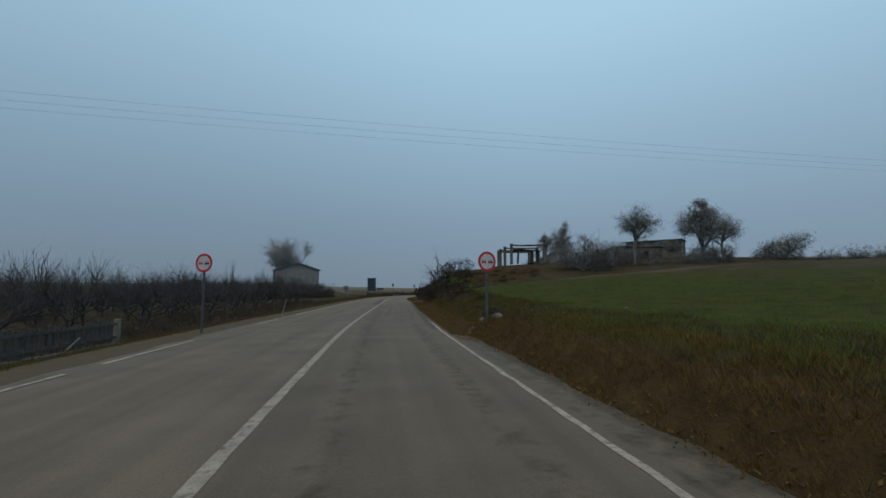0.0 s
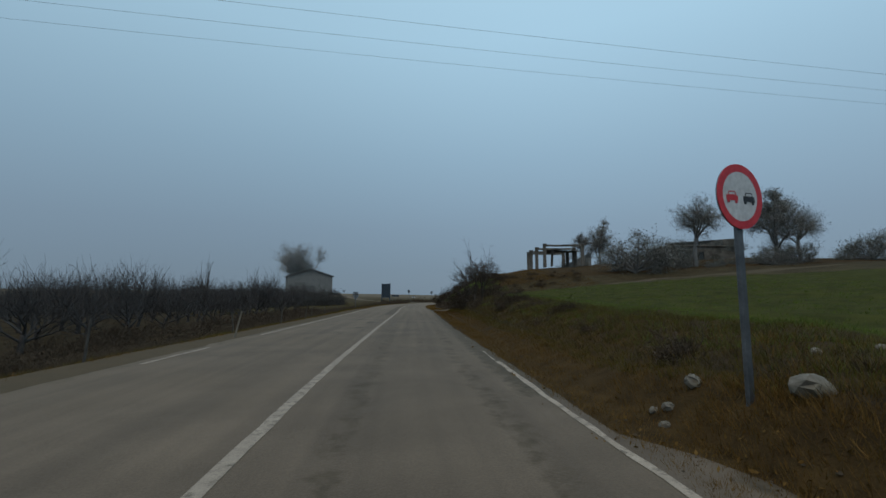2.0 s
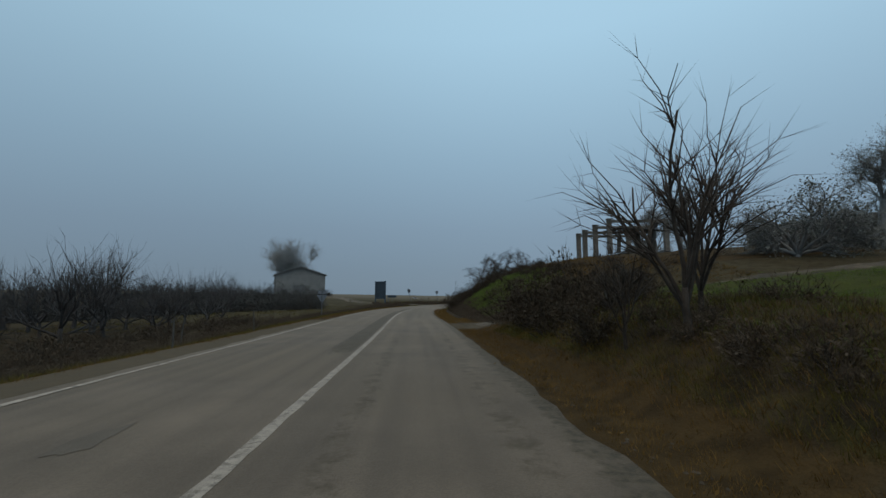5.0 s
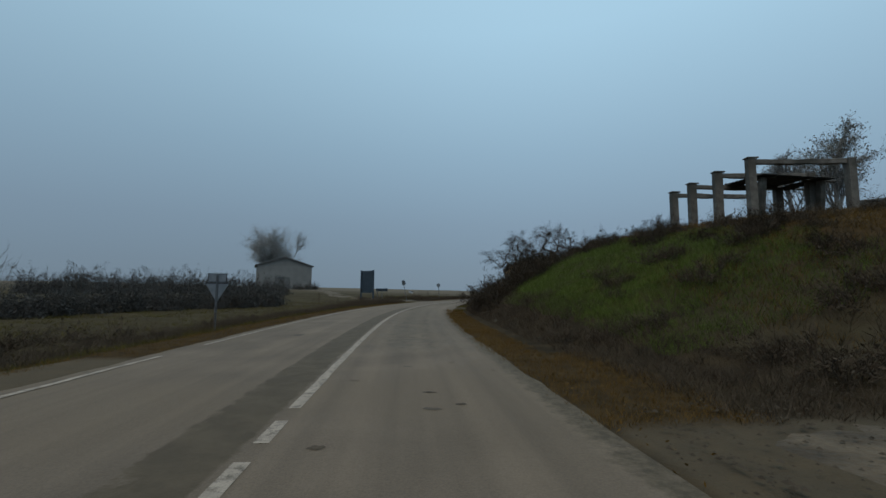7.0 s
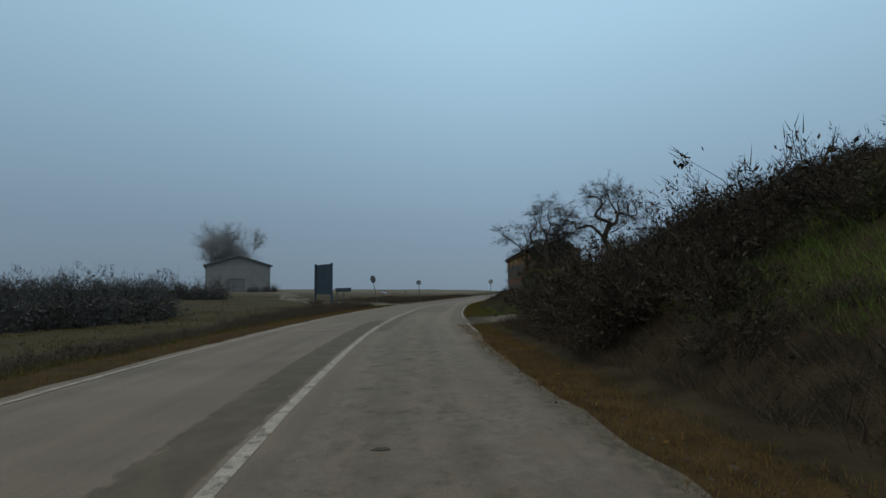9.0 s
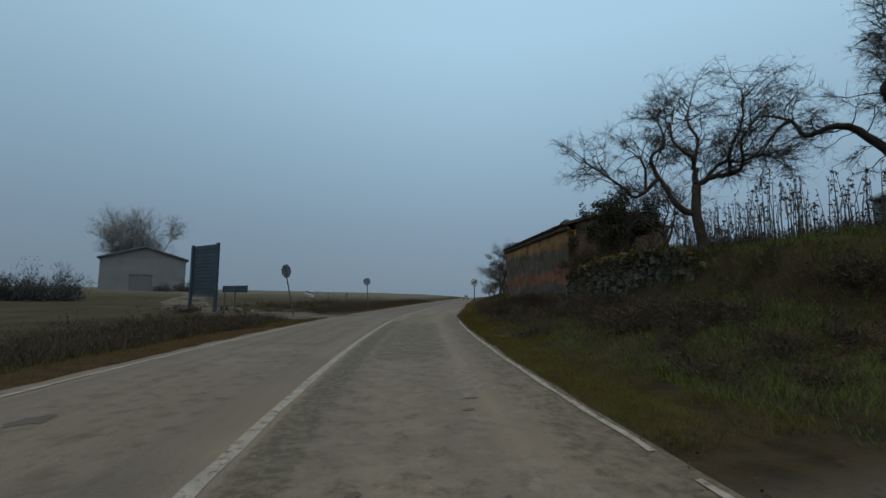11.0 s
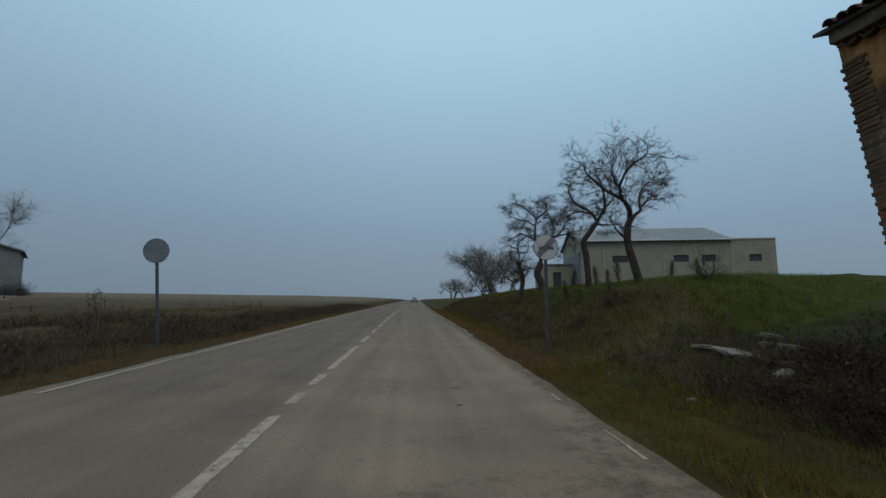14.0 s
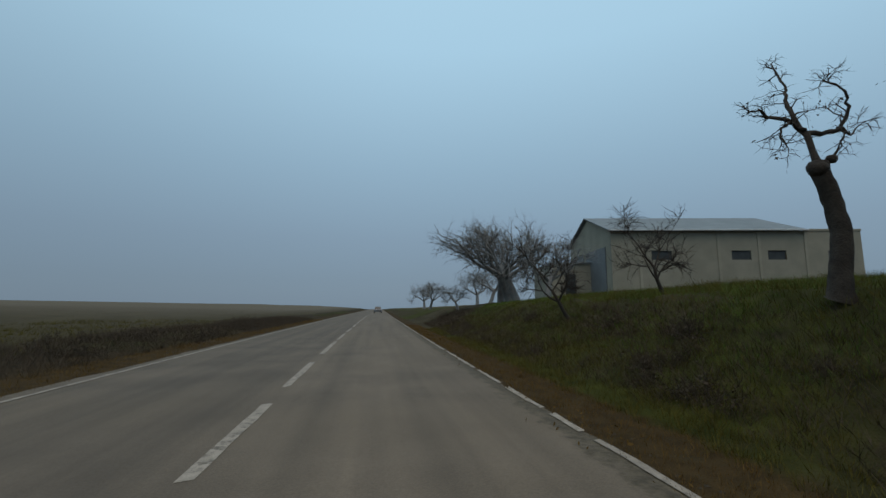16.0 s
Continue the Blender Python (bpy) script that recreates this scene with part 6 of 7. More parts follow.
# ---- terrace with old trees and canes ----
alabel = "gnarled bare almond tree with crooked limbs"
TWIG = [(0.8, 0.013, 8, 50, 0.30, 0.03), (0.45, 0.0065, 9, 50, 0.28, -0.02), (0.28, 0.0034, 0, 0, 0.25, -0.16)]
gnarled_tree("almond_tree", turned(11.35, 100.3, 2.8, -15, 1.0), 101, [
    (0.15, (0.06, -0.3), (0.02, 0.2), (-0.05, 0.6), (-0.1, 0.95), (-0.08, 1.35), (-0.05, 1.72)),
    (0.10, (-0.1, 0.88), (-0.5, 1.05), (-0.75, 1.5), (-1.0, 1.95), (-1.35, 1.65), (-1.7, 1.45), (-2.15, 1.9), (-3.0, 2.55)),
    (0.09, (-0.05, 1.72), (0.38, 1.95), (0.8, 1.98), (1.13, 2.27), (1.05, 2.9), (1.45, 3.6)),
    (0.09, (-0.05, 1.72), (0.03, 2.2), (0.08, 2.6), (0.35, 3.2), (0.2, 3.9), (0.4, 4.5)),
    (0.06, (0.27, 2.0), (0.6, 2.35), (1.1, 2.35), (1.6, 2.5), (2.1, 2.3)),
    (0.07, (-1.0, 1.95), (-1.15, 2.6), (-0.65, 3.2), (-0.75, 4.0)),
    (0.05, (-1.35, 1.65), (-1.5, 2.4), (-1.9, 2.7)), (0.05, (0.08, 2.6), (-0.35, 3.1), (-0.3, 3.8), (-0.1, 4.3)), (0.05, (0.8, 1.98), (0.7, 2.6), (0.9, 3.3), (0.75, 4.1))], bark, alabel, "almond trees", TWIG, 9.5, 320)
gnarled_tree("almond_tree", pose(13.7, 97.3, 3.0, 0, 0, -13), 104, [
    (0.2, (0.85, -0.2), (0.75, 0.5), (0.5, 1.3), (0.35, 1.65), (0.65, 2.4), (0.8, 2.69)),
    (0.12, (0.35, 1.6), (0.1, 2.0), (-0.3, 2.48), (-0.7, 2.56), (-1.2, 2.4), (-1.35, 2.89), (-1.9, 3.06)),
    (0.12, (0.7, 2.69), (-0.05, 2.93), (-0.2, 3.22), (0.1, 3.63), (0.0, 4.08), (-0.8, 4.25)),
    (0.13, (0.75, 2.44), (1.2, 2.69), (1.35, 3.14), (1.55, 3.3), (2.1, 3.18), (2.7, 3.22), (2.65, 3.88)),
    (0.07, (1.4, 3.26), (0.9, 3.96), (0.7, 4.53)), (0.07, (1.5, 3.34), (1.45, 3.96), (1.8, 4.7)),
    (0.05, (0.75, 2.0), (1.05, 2.1), (1.6, 2.48)), (0.05, (-1.35, 2.89), (-1.7, 2.6), (-2.0, 2.05)),
    (0.05, (0.1, 3.63), (0.5, 4.12), (0.3, 4.7)), (0.05, (2.1, 3.18), (2.2, 3.88), (2.0, 4.45))], bark, alabel, "almond trees", TWIG, 9.5, 420)
small = tree("almond_tree", turned(13.6, 104.1, 2.9, 0, 1.4), 107, [(0.8, 0.085, 4, 42, 0.2, 0.08), (1.2, 0.042, 7, 48, 0.30, 0.05), (0.8, 0.016, 8, 50, 0.28, 0.0), (0.42, 0.006, 8, 48, 0.26, -0.06), (0.24, 0.0034, 0, 0, 0.2, -0.12)], lean=(-0.22, 0.1, 1), wood=bark, label=alabel, group="almond trees")
rc = random.Random(9)
lines, heads = [], []
for k in range(270):
    y, u = rc.uniform(96.8, 107), rc.uniform(10.2, 16)
    x, y = map(float, on(y, u))
    z = spot(x, y)[2]
    hh = rc.uniform(0.7, 2.0)
    top = Vector((x + rc.gauss(0, 0.08), y + rc.gauss(0, 0.08), z + hh))
    lines.append(([Vector((x, y, z - 0.1)), Vector((x, y, z + hh * 0.5)) + Vector((rc.gauss(0, 0.03), 0, 0)), top], [0.014, 0.011, 0.005], 3))
    heads += [top - Vector((rc.gauss(0, 0.03), rc.gauss(0, 0.03), rc.uniform(0, 0.5))) for _ in range(9)]
canes = tagged(new("cane_stand", tubes("cane_stand", lines, (3,), cane_mat)), "stand of dry upright canes on the terrace", "canes", kind="stuff")
part("seed_heads", flakes("seed_heads", [tuple(q) for q in heads], 0.05, cane_mat, np.random.default_rng(5)), None, canes)
for k in range(14):
    y, u = rc.uniform(97.5, 107), rc.uniform(9.7, 13)
    x, y = map(float, on(y, u))
    stand(low, x, y, rc.uniform(0, 360), rc.uniform(0.7, 1.2), -0.1)
for k in range(10):
    y, u = rc.uniform(94.3, 96.5), rc.uniform(6.3, 10.5)
    x, y = map(float, on(y, u))
    stand(low, x, y, rc.uniform(0, 360), rc.uniform(0.7, 1.1), -0.1)
for x, y, s in ((17.5, 98.5, 1.0), (19, 99.5, 1.1), (16.5, 99.5, 0.9), (7.9, 87.3, 0.5), (9.0, 87.2, 0.6), (10.5, 87.6, 0.6), (12.0, 87.6, 0.6), (13.5, 88.2, 0.7)):
    stand(bramble, x, y, 70 * s, s, -0.15)
farm = plain_house("farmhouse", pose(31.0, 103.6, 4.7, 0, 0, -22), 7, 6, 2.6, 0, barn_wall, grey_sheet, "grey rendered farm building with a metal door", ((0.9, -0.3, 0.9, 2.0), (2.4, -0.3, 2.4, 2.3, panel_blue)))
bm = bmesh.new()
g = [bm.verts.new(v) for v in ((-0.25, -0.3, 2.48), (7.2, -0.3, 6.2), (7.2, 6.2, 6.2), (-0.25, 6.2, 2.48), (-0.25, -0.3, 2.6), (7.2, -0.3, 6.32), (7.2, 6.2, 6.32), (-0.25, 6.2, 2.6))]
for f in ((0, 1, 2, 3), (4, 5, 6, 7), (0, 1, 5, 4), (1, 2, 6, 5), (2, 3, 7, 6), (3, 0, 4, 7)):
    bm.faces.new([g[i] for i in f])
bmesh.ops.recalc_face_normals(bm, faces=bm.faces)
part("roof", bm, grey_sheet, farm)
bm = bmesh.new()
g = [bm.verts.new(v) for x in (0.003, 0.297) for v in ((0.0, x, 2.602), (7, x, 2.602), (7, x, 6.08))]
for f in ((0, 1, 2), (5, 4, 3), (0, 3, 4, 1), (1, 4, 5, 2), (2, 5, 3, 0)):
    bm.faces.new([g[i] for i in f])
part("gable", bm, barn_wall, farm)

# ---- roadside almonds and the white warehouse ----
LIGHT = [(0.8, 0.012, 7, 48, 0.28, 0.06), (0.45, 0.0062, 8, 48, 0.26, 0.0), (0.27, 0.0034, 0, 0, 0.25, -0.10)]
SHORT = [(0.52, 0.009, 8, 50, 0.30, 0.05), (0.32, 0.0055, 8, 50, 0.28, 0.0), (0.2, 0.0034, 0, 0, 0.25, -0.14)]
gnarled_tree("almond_tree", turned(19.3, 130.8, 1.85, -23, 0.92), 121, [
    (0.155, (0.2, -0.3), (0.1, 0.0), (-0.1, 0.8), (-0.25, 1.45), (-0.2, 2.0), (-0.05, 2.35)),
    (0.07, (-0.05, 2.35), (0.2, 2.52), (0.45, 2.84), (0.75, 3.1), (1.0, 3.15)),
    (0.10, (-0.1, 2.3), (-0.25, 2.72), (-0.5, 2.96), (-0.6, 3.36), (-0.4, 3.92), (0.2, 4.4)),
    (0.07, (-0.45, 2.96), (-1.0, 3.32), (-1.55, 4.), (-1.65, 4.32)),
    (0.06, (-0.25, 1.5), (-0.6, 1.75), (-0.9, 2.1)), (0.06, (0.3, 2.64), (0.4, 3.28), (0.9, 3.84)), (0.05, (-0.6, 3.28), (-0.9, 3.84), (-0.7, 4.48))], bark, "tall bare almond tree with a crooked trunk", "almond trees", LIGHT, 10.5, 200)
gnarled_tree("almond_tree", turned(20.7, 134.6, 1.85, -23, 0.93), 123, [
    (0.15, (-0.1, -0.3), (-0.1, 0.35), (-0.15, 1.35), (-0.25, 1.95), (0.05, 2.4), (0.4, 2.87)),
    (0.08, (0.4, 2.87), (0.2, 3.33), (-0.5, 3.84), (-0.75, 4.53), (-0.45, 4.91)),
    (0.08, (0.4, 2.87), (0.7, 3.5), (0.55, 4.36), (0.15, 5.21)),
    (0.06, (0.35, 2.82), (0.85, 2.78), (1.5, 2.82)), (0.06, (0.2, 3.33), (-0.6, 3.33), (-1.2, 3.)), (0.05, (0.7, 3.5), (1.2, 4.01), (1.1, 4.61))], bark, alabel, "almond trees", SHORT, 14.0, 260)
gnarled_tree("almond_tree", turned(21.6, 139.74, 1.75, -26, 0.93), 126, [
    (0.24, (0.36, -0.3), (0.29, 0.07), (0.16, 0.51), (-0.01, 0.89), (0.09, 1.23), (0.2, 1.55)),
    (0.0975, (0.17, 1.5), (0.26, 2.0), (0.24, 2.49), (0.02, 2.9), (0.01, 3.56), (0.1, 4.17), (-0.2, 4.6), (-0.69, 5.03), (-1.02, 5.3)),
    (0.0975, (0.2, 1.5), (0.34, 2.1), (0.51, 2.61), (0.77, 2.97), (1.18, 3.09), (1.51, 3.57), (1.75, 4.1)),
    (0.0546, (0.77, 2.97), (1.03, 3.39), (0.93, 4.17), (0.76, 4.75), (0.76, 5.3)),
    (0.0468, (1.18, 3.09), (1.7, 3.15), (2.1, 3.28), (2.4, 3.3)),
    (0.0468, (0.51, 2.61), (0.91, 2.67), (1.13, 2.38), (1.18, 2.05)),
    (0.0546, (0.01, 2.85), (-0.37, 3.08), (-0.87, 3.25), (-1.4, 2.95), (-1.6, 2.75)),
    (0.039, (0.1, 4.17), (0.28, 4.7), (0.27, 5.1)), (0.039, (0.1, 4.17), (0.6, 4.6), (0.95, 5.0)),
    (0.039, (0.01, 1.14), (-0.44, 1.28), (-0.87, 1.5), (-1.2, 1.79), (-1.25, 2.1)),
    (0.039, (0.0, 3.85), (-0.69, 4.1), (-1.4, 4.24), (-1.65, 4.5)), (0.039, (1.03, 3.39), (1.4, 4.1), (1.62, 4.6)),
    (0.0351, (0.0, 3.44), (-0.61, 3.62), (-1.2, 3.6)), (0.0273, (-0.44, 1.28), (-0.8, 1.12), (-1.05, 0.95)),
    (0.0312, (1.7, 3.15), (2.0, 2.78), (2.1, 2.45)), (0.0351, (0.24, 2.49), (0.66, 3.4), (1.05, 3.9))], bark, "thick-trunked almond tree leaning towards the road", "almond trees", SHORT, 11.0, 420)
poll = gnarled_tree("almond_tree", turned(22.42, 142.7, 1.74, -26, 0.98), 131, [
    (0.16, (0.03, -0.3), (0.05, 0.0), (0.13, 0.45), (0.14, 0.8), (0.07, 1.25), (-0.06, 1.62), (-0.06, 1.82)),
    (0.055, (-0.06, 1.75), (-0.03, 2.35), (-0.06, 2.83), (0.0, 3.15), (0.08, 3.4), (0.08, 3.95)),
    (0.045, (-0.03, 2.38), (0.25, 2.36), (0.45, 2.43), (0.57, 2.75), (0.45, 3.04), (0.2, 3.13)),
    (0.04, (-0.04, 2.6), (-0.3, 2.7), (-0.55, 2.85), (-0.72, 2.84)),
    (0.035, (-0.04, 2.4), (-0.35, 2.5), (-0.6, 2.3), (-0.58, 2.05)),
    (0.03, (0.45, 2.43), (0.65, 2.33), (0.85, 2.5)), (0.03, (0.03, 1.8), (0.2, 1.95), (0.26, 2.15))], bark, "pollarded almond with a knobbed trunk and few twigs", "almond trees", [(0.3, 0.012, 4, 55, 0.28, 0.0), (0.2, 0.006, 3, 50, 0.25, -0.1), (0.14, 0.0042, 0, 0, 0.25, -0.1)], 5.0, 60)
for k, (u, z, q) in enumerate(((-0.12, 1.7, 0.15), (0.12, 1.86, 0.08))):
    part("burl", boulder(90 + k, q, q, q * 0.9), bark, poll.children[0], smooth=True).matrix_basis = pose(u, -0.02, z)
YOUNG = [(0.75, 0.05, 4, 44, 0.14, 0.12), (0.62, 0.028, 6, 46, 0.22, 0.08), (0.42, 0.013, 7, 46, 0.24, 0.03), (0.26, 0.007, 5, 44, 0.22, 0.0), (0.16, 0.004, 0, 0, 0.2, 0.0)]
young = tree("almond_tree", turned(*spot(25.3, 147.5), 0, 1.5), 141, YOUNG, lean=(-0.75, 0.2, 1), wood=bark, label="slender young almond tree", group="almond trees")
stand(young, 24.2, 150.0, -35, 1.6)
# far row in the haze-lightened bark, nearer almonds in the dark one
far = tree("almond_tree", turned(*spot(33.4, 162), 0, 1.45), 151, [(1.2, 0.15, 5, 44, 0.12, 0.08), (1.8, 0.08, 6, 44, 0.2, 0.06), (1.0, 0.035, 7, 46, 0.22, 0.03), (0.55, 0.013, 6, 45, 0.22, 0.0), (0.35, 0.008, 0, 0, 0.2, 0.0)], wood=bark_hazed, label="bare almond tree in a roadside row", group="almond trees")
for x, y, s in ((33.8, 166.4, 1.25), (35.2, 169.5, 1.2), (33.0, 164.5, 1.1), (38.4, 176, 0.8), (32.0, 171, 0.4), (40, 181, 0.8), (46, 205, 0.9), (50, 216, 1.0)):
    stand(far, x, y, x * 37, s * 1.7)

wh = plain_house("warehouse", turned(55.22, 175.9, 3.9, -27.5, 1.43), 20.4, 11.4, 4.3, 2.2, cream, grey_sheet, "cream-rendered warehouse with a grey sheet roof", ((3.25, 1.98, 1.7, 0.75), (9.75, 1.98, 1.6, 0.75), (12.7, 1.98, 1.5, 0.75), (17.6, 1.98, 1.3, 0.75)), category="warehouse")
for y0, y1 in ((-0.35, 5.7), (11.75, 5.7)):
    bm = bmesh.new()
    g = [bm.verts.new(v) for z in (0.0, 0.1) for v in ((-0.3, y0, 4.31 + z), (15.9, y0, 4.31 + z), (15.9, y1, 6.45 + z), (-0.3, y1, 6.45 + z))]
    for f in ((0, 1, 2, 3), (4, 5, 6, 7), (0, 1, 5, 4), (1, 2, 6, 5), (2, 3, 7, 6), (3, 0, 4, 7)):
        bm.faces.new([g[i] for i in f])
    bmesh.ops.recalc_face_normals(bm, faces=bm.faces)
    part("roof", bm, grey_sheet, wh)
for x0 in (0.003, 15.55):
    bm = bmesh.new()
    g = [bm.verts.new(v) for x in (x0, x0 + 0.29) for v in ((x, 0.0, 4.302), (x, 11.4, 4.302), (x, 5.7, 6.32))]
    for f in ((0, 1, 2), (5, 4, 3), (0, 3, 4, 1), (1, 4, 5, 2), (2, 5, 3, 0)):
        bm.faces.new([g[i] for i in f])
    bmesh.ops.recalc_face_normals(bm, faces=bm.faces)
    part("gable", bm, cream, wh)
part("gutter", box(-0.32, -0.46, 4.3, 15.9, -0.355, 4.43, 0.02), sign_white, wh, "white gutter")
part("parapet", box(15.95, -0.06, 4.304, 20.45, 0.34, 4.5, 0.02), cream, wh)
for x in (2.2, 8.6, 11.9, 15.7):
    part("pilaster", box(x, -0.06, -0.8, x + 0.22, -0.003, 4.28, 0.01), cream, wh)
part("side_door", box(-0.08, 1.2, -0.6, -0.004, 6.2, 3.2), grey_sheet, wh, "grey sliding door")
part("side_door", box(-0.08, 7.0, -0.6, -0.004, 10.5, 3.2), grey_sheet, wh, "grey sliding door")
lean = plain_house("outbuilding", turned(55.22, 175.9, 3.4, -27.5, 1.43) @ Matrix.Translation((-3.65, 5.0, 0.0)), 3.6, 8, 2.5, 0, cream, grey_sheet, "low cream outbuilding beside the warehouse", ((1.2, -0.4, 1.0, 2.0),))
part("roof", box(-0.15, -0.15, 2.504, 3.75, 8.15, 2.62, 0.01), grey_sheet, lean)
SPIRE = [(1.15, 0.016, 26, 24, 0.05, 0.08), (0.34, 0.007, 9, 26, 0.12, 0.25), (0.16, 0.005, 0, 0, 0.2, 0.1)]
upright = tree("shrub", pose(*spot(26.0, 138.5)), 33, SPIRE, wood=bark, label="slender upright dry bush on the bank", group="upright bushes", leaves=900, leaf_size=0.028, leaf_mat=weed_brown, low=0.08, split=0)
for x, y, s in ((22.9, 138.4, 0.95), (19.55, 134.75, 0.75), (19.8, 133.7, 0.45), (18.8, 133.0, 0.4), (19.75, 133.15, 0.85), (22.7, 136.9, 0.5), (23.6, 139.4, 0.55), (24.0, 133.4, 0.8), (26.5, 134.0, 1.0), (18.7, 131.4, 0.8)):
    stand(upright, x, y, x * 50, s * 0.8)

tree("shrub", pose(*spot(20.16, 128.96)), 37, [(0.18, 0.03, 11, 44, 0.1, 0.1), (0.62, 0.02, 5, 34, 0.16, 0.12), (0.3, 0.009, 4, 36, 0.2, 0.0), (0.16, 0.005, 0, 0, 0.2, 0.0)], wood=bark, label="low bare bush with thick forked stems on the bank", split=0)

# far car on the road
x, y = map(float, on(236, 1.6))
car = thing("car", pose(x, y, 0.02, 0, 0, -19), "small silver car far down the road", "car")
bm = box(-0.85, -2.1, 0.28, 0.85, 2.1, 0.85, 0.08)
part("body", bm, car_paint, car)
bm = box(-0.72, -1.5, 0.855, 0.72, 1.1, 1.42, 0.0)
for v in bm.verts:
    if v.co.z > 1.2:
        v.co.x *= 0.82
        v.co.y = v.co.y * 0.72
part("cabin", bm, glass, car)
part("roof_panel", box(-0.56, -1.05, 1.424, 0.56, 0.75, 1.46, 0.01), car_paint, car)
for sx in (-0.8, 0.8):
    for sy in (-1.35, 1.35):
        part("wheel", rod((sx - 0.1, sy, 0.3), (sx + 0.1, sy, 0.3), 0.31, n=16), rubber, car)

# ---- grass, weeds and litter ----
gr = np.random.default_rng(17)


def sward(name, rows, material, label, blades=8, lean=(0.1, 0.75)):
    """Tufts of pointed blades over stretches: rows of y0, y1, u0, u1, tufts a square metre, least and greatest height, width."""
    V = []
    for y0, y1, u0, u1, dens, h0, h1, wd in rows:
        n = int((y1 - y0) * (u1 - u0) * dens * 0.85)
        Y, U = gr.uniform(y0, y1, n), gr.uniform(u0, u1, n)
        for y, u in zip(Y, U):
            patch = lumps(y * 1.0, u, 0.6, h1 * 9 + dens)
            if patch < -0.56 or on_track(y, u):
                continue
            x, _ = on(y, u)
            z = land(float(y), float(u))
            hh = 1.15 * gr.uniform(h0, h1, blades) * (0.85 + 0.8 * max(0, patch))
            a = gr.uniform(0, math.tau, blades)
            r0 = gr.uniform(0, 0.11, blades)
            px, py = x + r0 * np.cos(a), y + r0 * np.sin(a)
            b = gr.uniform(0, math.tau, blades)
            ex, ey = wd * np.cos(b), wd * np.sin(b)
            ln = hh * gr.uniform(*lean, blades)
            tri = np.empty((blades, 3, 3))
            tri[:, 0] = np.stack([px - ex, py - ey, np.full(blades, z - 0.03)], 1)
            tri[:, 1] = np.stack([px + ex, py + ey, np.full(blades, z - 0.03)], 1)
            tri[:, 2] = np.stack([px + ln * np.cos(a), py + ln * np.sin(a), z + hh], 1)
            V.append(tri)
    V = np.concatenate(V).reshape(-1, 3)
    me = bpy.data.meshes.new(name)
    m = len(V) // 3
    me.vertices.add(3 * m)
    me.vertices.foreach_set("co", V.astype(np.float32).ravel())
    me.loops.add(3 * m)
    me.loops.foreach_set("vertex_index", np.arange(3 * m, dtype=np.int32))
    me.polygons.add(m)
    me.polygons.foreach_set("loop_start", np.arange(0, 3 * m, 3, dtype=np.int32))
    me.update(calc_edges=True)
    me.materials.append(material)
    return tagged(new(name, me), label, "grass", kind="stuff")


sward("dry_grass", [(0, 14, 4.05, 6.0, 230, 0.03, 0.11, 0.004), (12, 30, 3.45, 4.9, 230, 0.02, 0.07, 0.004), (30, 52, 3.4, 5.0, 150, 0.02, 0.08, 0.0045), (56.5, 62, 3.3, 5.2, 170, 0.02, 0.09, 0.0045), (62, 88, 3.2, 4.4, 190, 0.02, 0.08, 0.0045), (62, 88, 11.5, 19, 22, 0.10, 0.24, 0.005), (56.5, 64, 8, 22, 26, 0.08, 0.22, 0.006), (126, 172, 3.75, 4.8, 120, 0.02, 0.08, 0.0045), (3, 62, -6.4, -5.0, 45, 0.02, 0.08, 0.005), (62, 112, -5.5, -4.15, 60, 0.02, 0.08, 0.005), (128, 190, -5.4, -4.15, 45, 0.03, 0.09, 0.005), (14, 50, 5, 7, 40, 0.04, 0.13, 0.0045), (94, 126, 3.8, 4.4, 40, 0.02, 0.06, 0.0045)], grass_dry, "short dry tan grass along the verges", 6, (0.2, 1.3))
sward("green_grass", [(0, 14, 5.2, 9, 70, 0.04, 0.12, 0.0045), (14, 50, 5.6, 9, 80, 0.03, 0.10, 0.0045), (4, 58, 8.5, 24, 16, 0.03, 0.07, 0.006), (60, 78, 6.0, 12.5, 130, 0.05, 0.17, 0.005), (93, 97, 5.5, 12, 50, 0.05, 0.16, 0.005), (95.6, 102, 8.2, 14, 90, 0.07, 0.2, 0.005), (102, 108, 8.9, 13, 50, 0.07, 0.2, 0.005), (94, 107, 5.3, 8.6, 75, 0.05, 0.16, 0.005), (107, 126, 5.3, 8.6, 26, 0.05, 0.15, 0.005), (126, 165, 6.4, 16, 55, 0.05, 0.16, 0.005), (62, 77, 6.2, 11, 30, 0.14, 0.32, 0.0055), (123, 130, 4.9, 12, 60, 0.03, 0.10, 0.005)], grass_green, "green grass on banks and field", 6, (0.2, 1.0))
sward("olive_grass", [(93.5, 127, 3.78, 5.6, 260, 0.02, 0.08, 0.0045), (13, 50, 4.6, 8.0, 150, 0.03, 0.11, 0.0045), (84, 88.6, 3.7, 9, 45, 0.03, 0.10, 0.005), (3, 113, -7.5, -5.4, 36, 0.05, 0.16, 0.005), (58, 113, -24, -8, 9, 0.05, 0.15, 0.007), (128, 180, -20, -7, 9, 0.06, 0.18, 0.007), (110, 118, -7.5, -4.2, 60, 0.03, 0.12, 0.005), (126, 165, 4.7, 7.5, 130, 0.05, 0.15, 0.0045), (126, 160, 7.5, 12, 60, 0.06, 0.18, 0.005), (0, 14, 4.9, 8, 70, 0.04, 0.13, 0.0045)], grass_olive, "dull olive grass beside the road", 6, (0.2, 1.2))
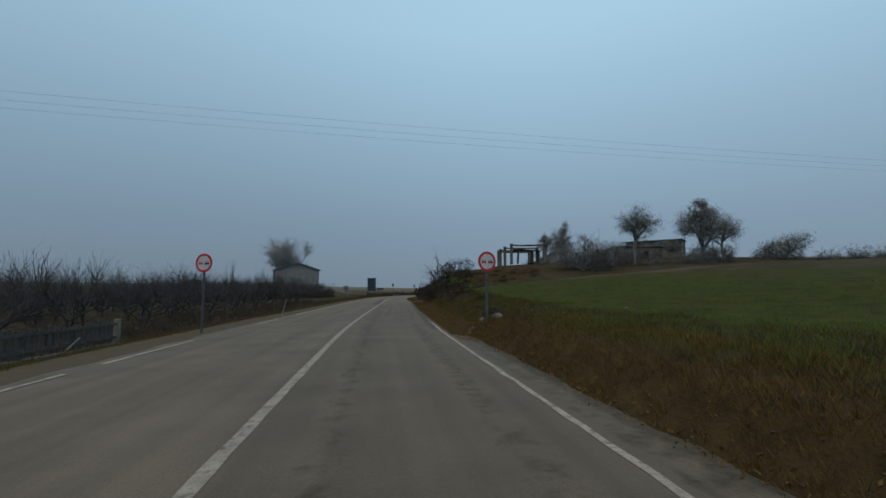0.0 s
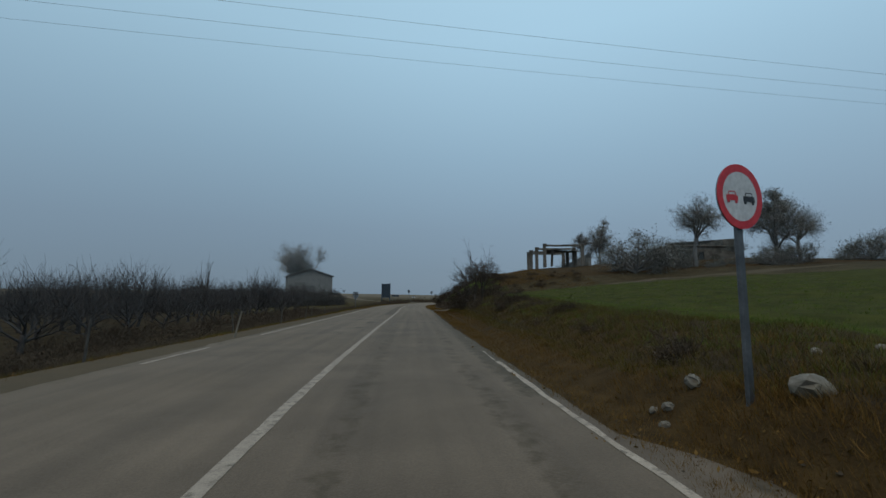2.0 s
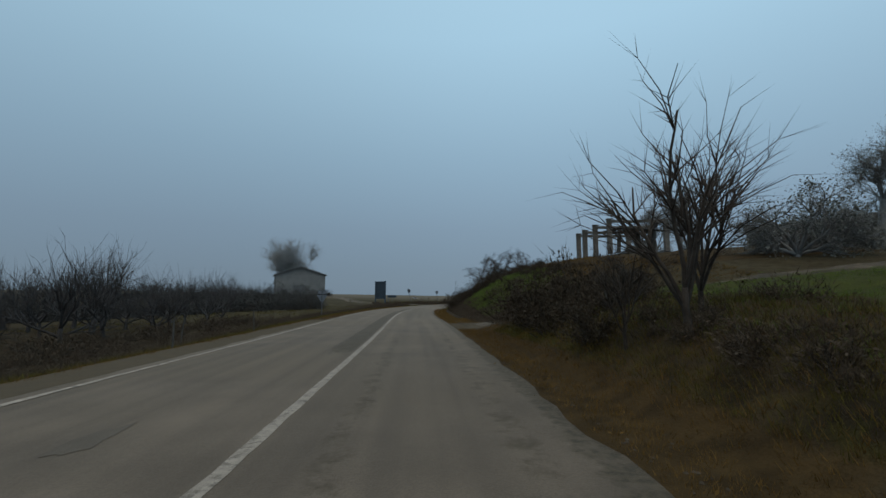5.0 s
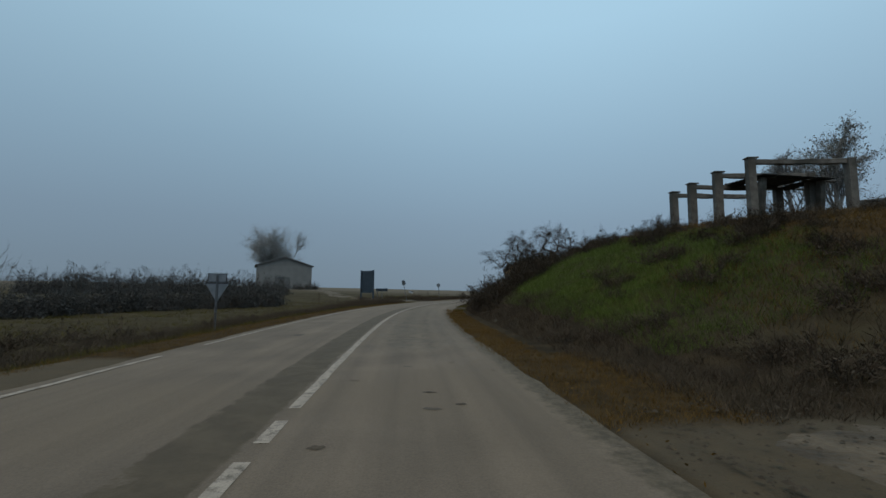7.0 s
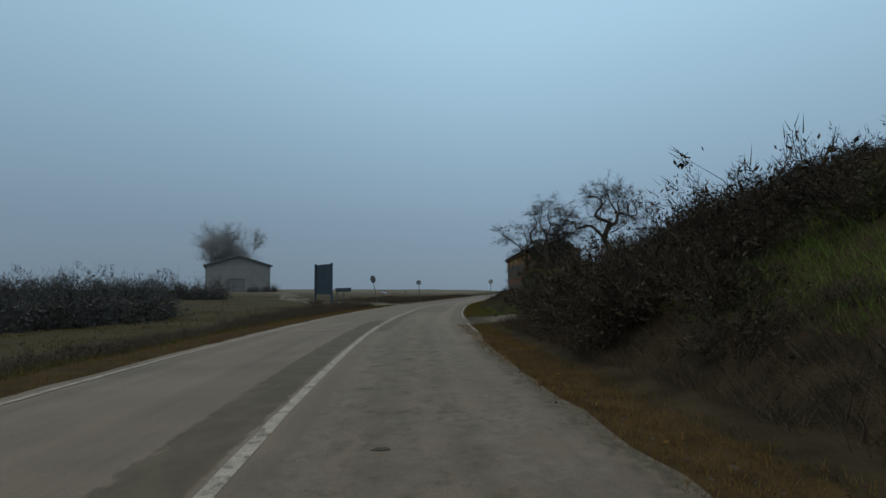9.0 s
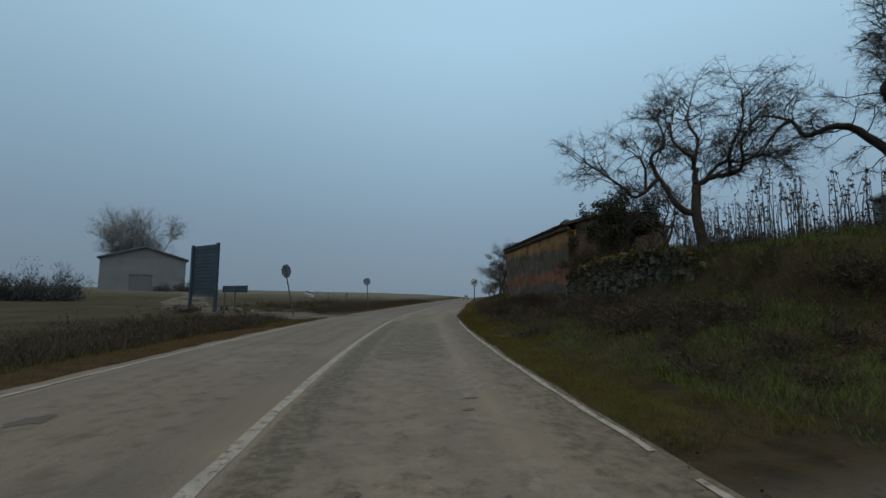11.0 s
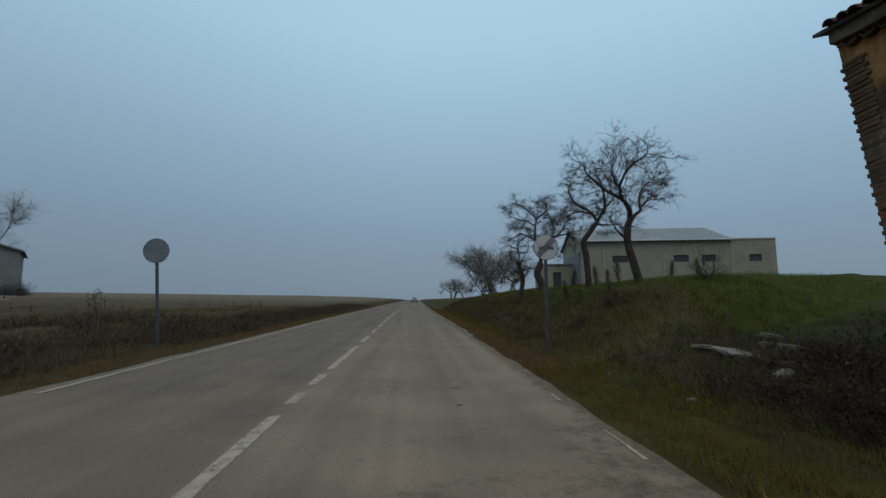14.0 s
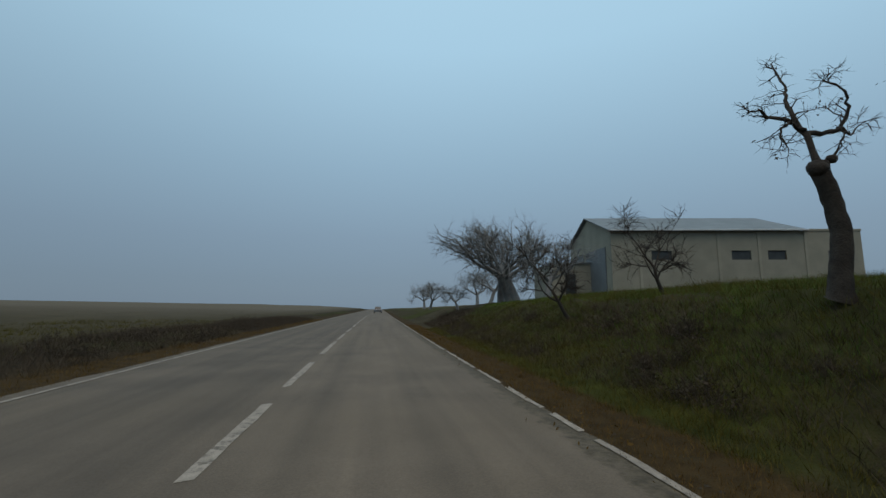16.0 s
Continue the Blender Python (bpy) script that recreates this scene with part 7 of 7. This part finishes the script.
sward("dead_weeds", [(0, 14, 4.6, 8.0, 30, 0.06, 0.18, 0.004), (13, 50, 4.9, 7.6, 60, 0.05, 0.16, 0.004), (50.0, 52.6, 5, 13, 40, 0.12, 0.3, 0.0045), (56.6, 88, 4.8, 6.8, 110, 0.08, 0.26, 0.0042), (56.6, 62, 6.8, 14, 30, 0.10, 0.3, 0.0045), (62, 76, 8.5, 14, 6, 0.12, 0.3, 0.005), (76, 88, 6.8, 14, 18, 0.12, 0.3, 0.005), (84.5, 88.4, 4.8, 14, 40, 0.10, 0.3, 0.005), (95.6, 108, 8.2, 14, 26, 0.14, 0.36, 0.005), (93.8, 107, 5.6, 8.6, 60, 0.08, 0.24, 0.0042), (107, 127, 5.4, 8.6, 100, 0.08, 0.26, 0.0042), (128, 172, 5.2, 8.2, 70, 0.08, 0.24, 0.0042), (5, 98, -9.5, -6.0, 34, 0.12, 0.32, 0.005), (98, 115.5, -10, -5.6, 60, 0.2, 0.5, 0.005), (126, 190, -9, -5.2, 45, 0.14, 0.36, 0.005), (112, 116, -16, -8, 14, 0.14, 0.32, 0.005)], weed_brown, "brown dead weeds and stalks", 6, (0.3, 1.5))
lines, heads = [], []
rc = random.Random(31)
for k in range(250):
    y = rc.uniform(62, 112) if k < 120 else rc.uniform(126, 150)
    u = -rc.uniform(5.6, 9.5)
    x, y = map(float, on(y, u))
    hh = rc.uniform(0.5, 1.15)
    if k >= 190:
        x, y = ((1.6, 134.5), (3.2, 136.2), (0.2, 132.0), (-9.5, 98.0))[k % 4]
        x, y, hh = x + rc.gauss(0, 0.25), y + rc.gauss(0, 0.25), rc.uniform(0.9, 1.55)
    z = spot(x, y)[2]
    top = Vector((x + rc.gauss(0, 0.06), y + rc.gauss(0, 0.06), z + hh))
    lines.append(([Vector((x, y, z - 0.1)), top], [0.009, 0.005], 3))
    heads += [top - Vector((rc.gauss(0, 0.018), rc.gauss(0, 0.018), rc.uniform(0, 0.35))) for _ in range(16)]
dock = tagged(new("seed_stalks", tubes("seed_stalks", lines, (3,), weed_brown)), "tall brown dried seed stalks beside the road", "weeds", kind="stuff")
part("seed_heads", flakes("seed_heads", [tuple(q) for q in heads], 0.028, weed_brown, np.random.default_rng(6)), None, dock)
pts = []
for k in range(1500):
    y = rc.uniform(-2, 14) if k < 700 else rc.uniform(14, 165)
    u = rc.gauss(4.1, 0.16) if y < 13.5 else rc.gauss(3.55 if y < 84 else 3.8, 0.22)
    x, y = map(float, on(y, u))
    pts.append((x, y, max(0.02, land(y, u)) + 0.02))
tagged(new("leaf_litter", flakes("leaf_litter", pts, 0.026, grass_dry, np.random.default_rng(8), 0.0)), "fallen leaves gathered at the asphalt's edge", "leaves", kind="stuff")
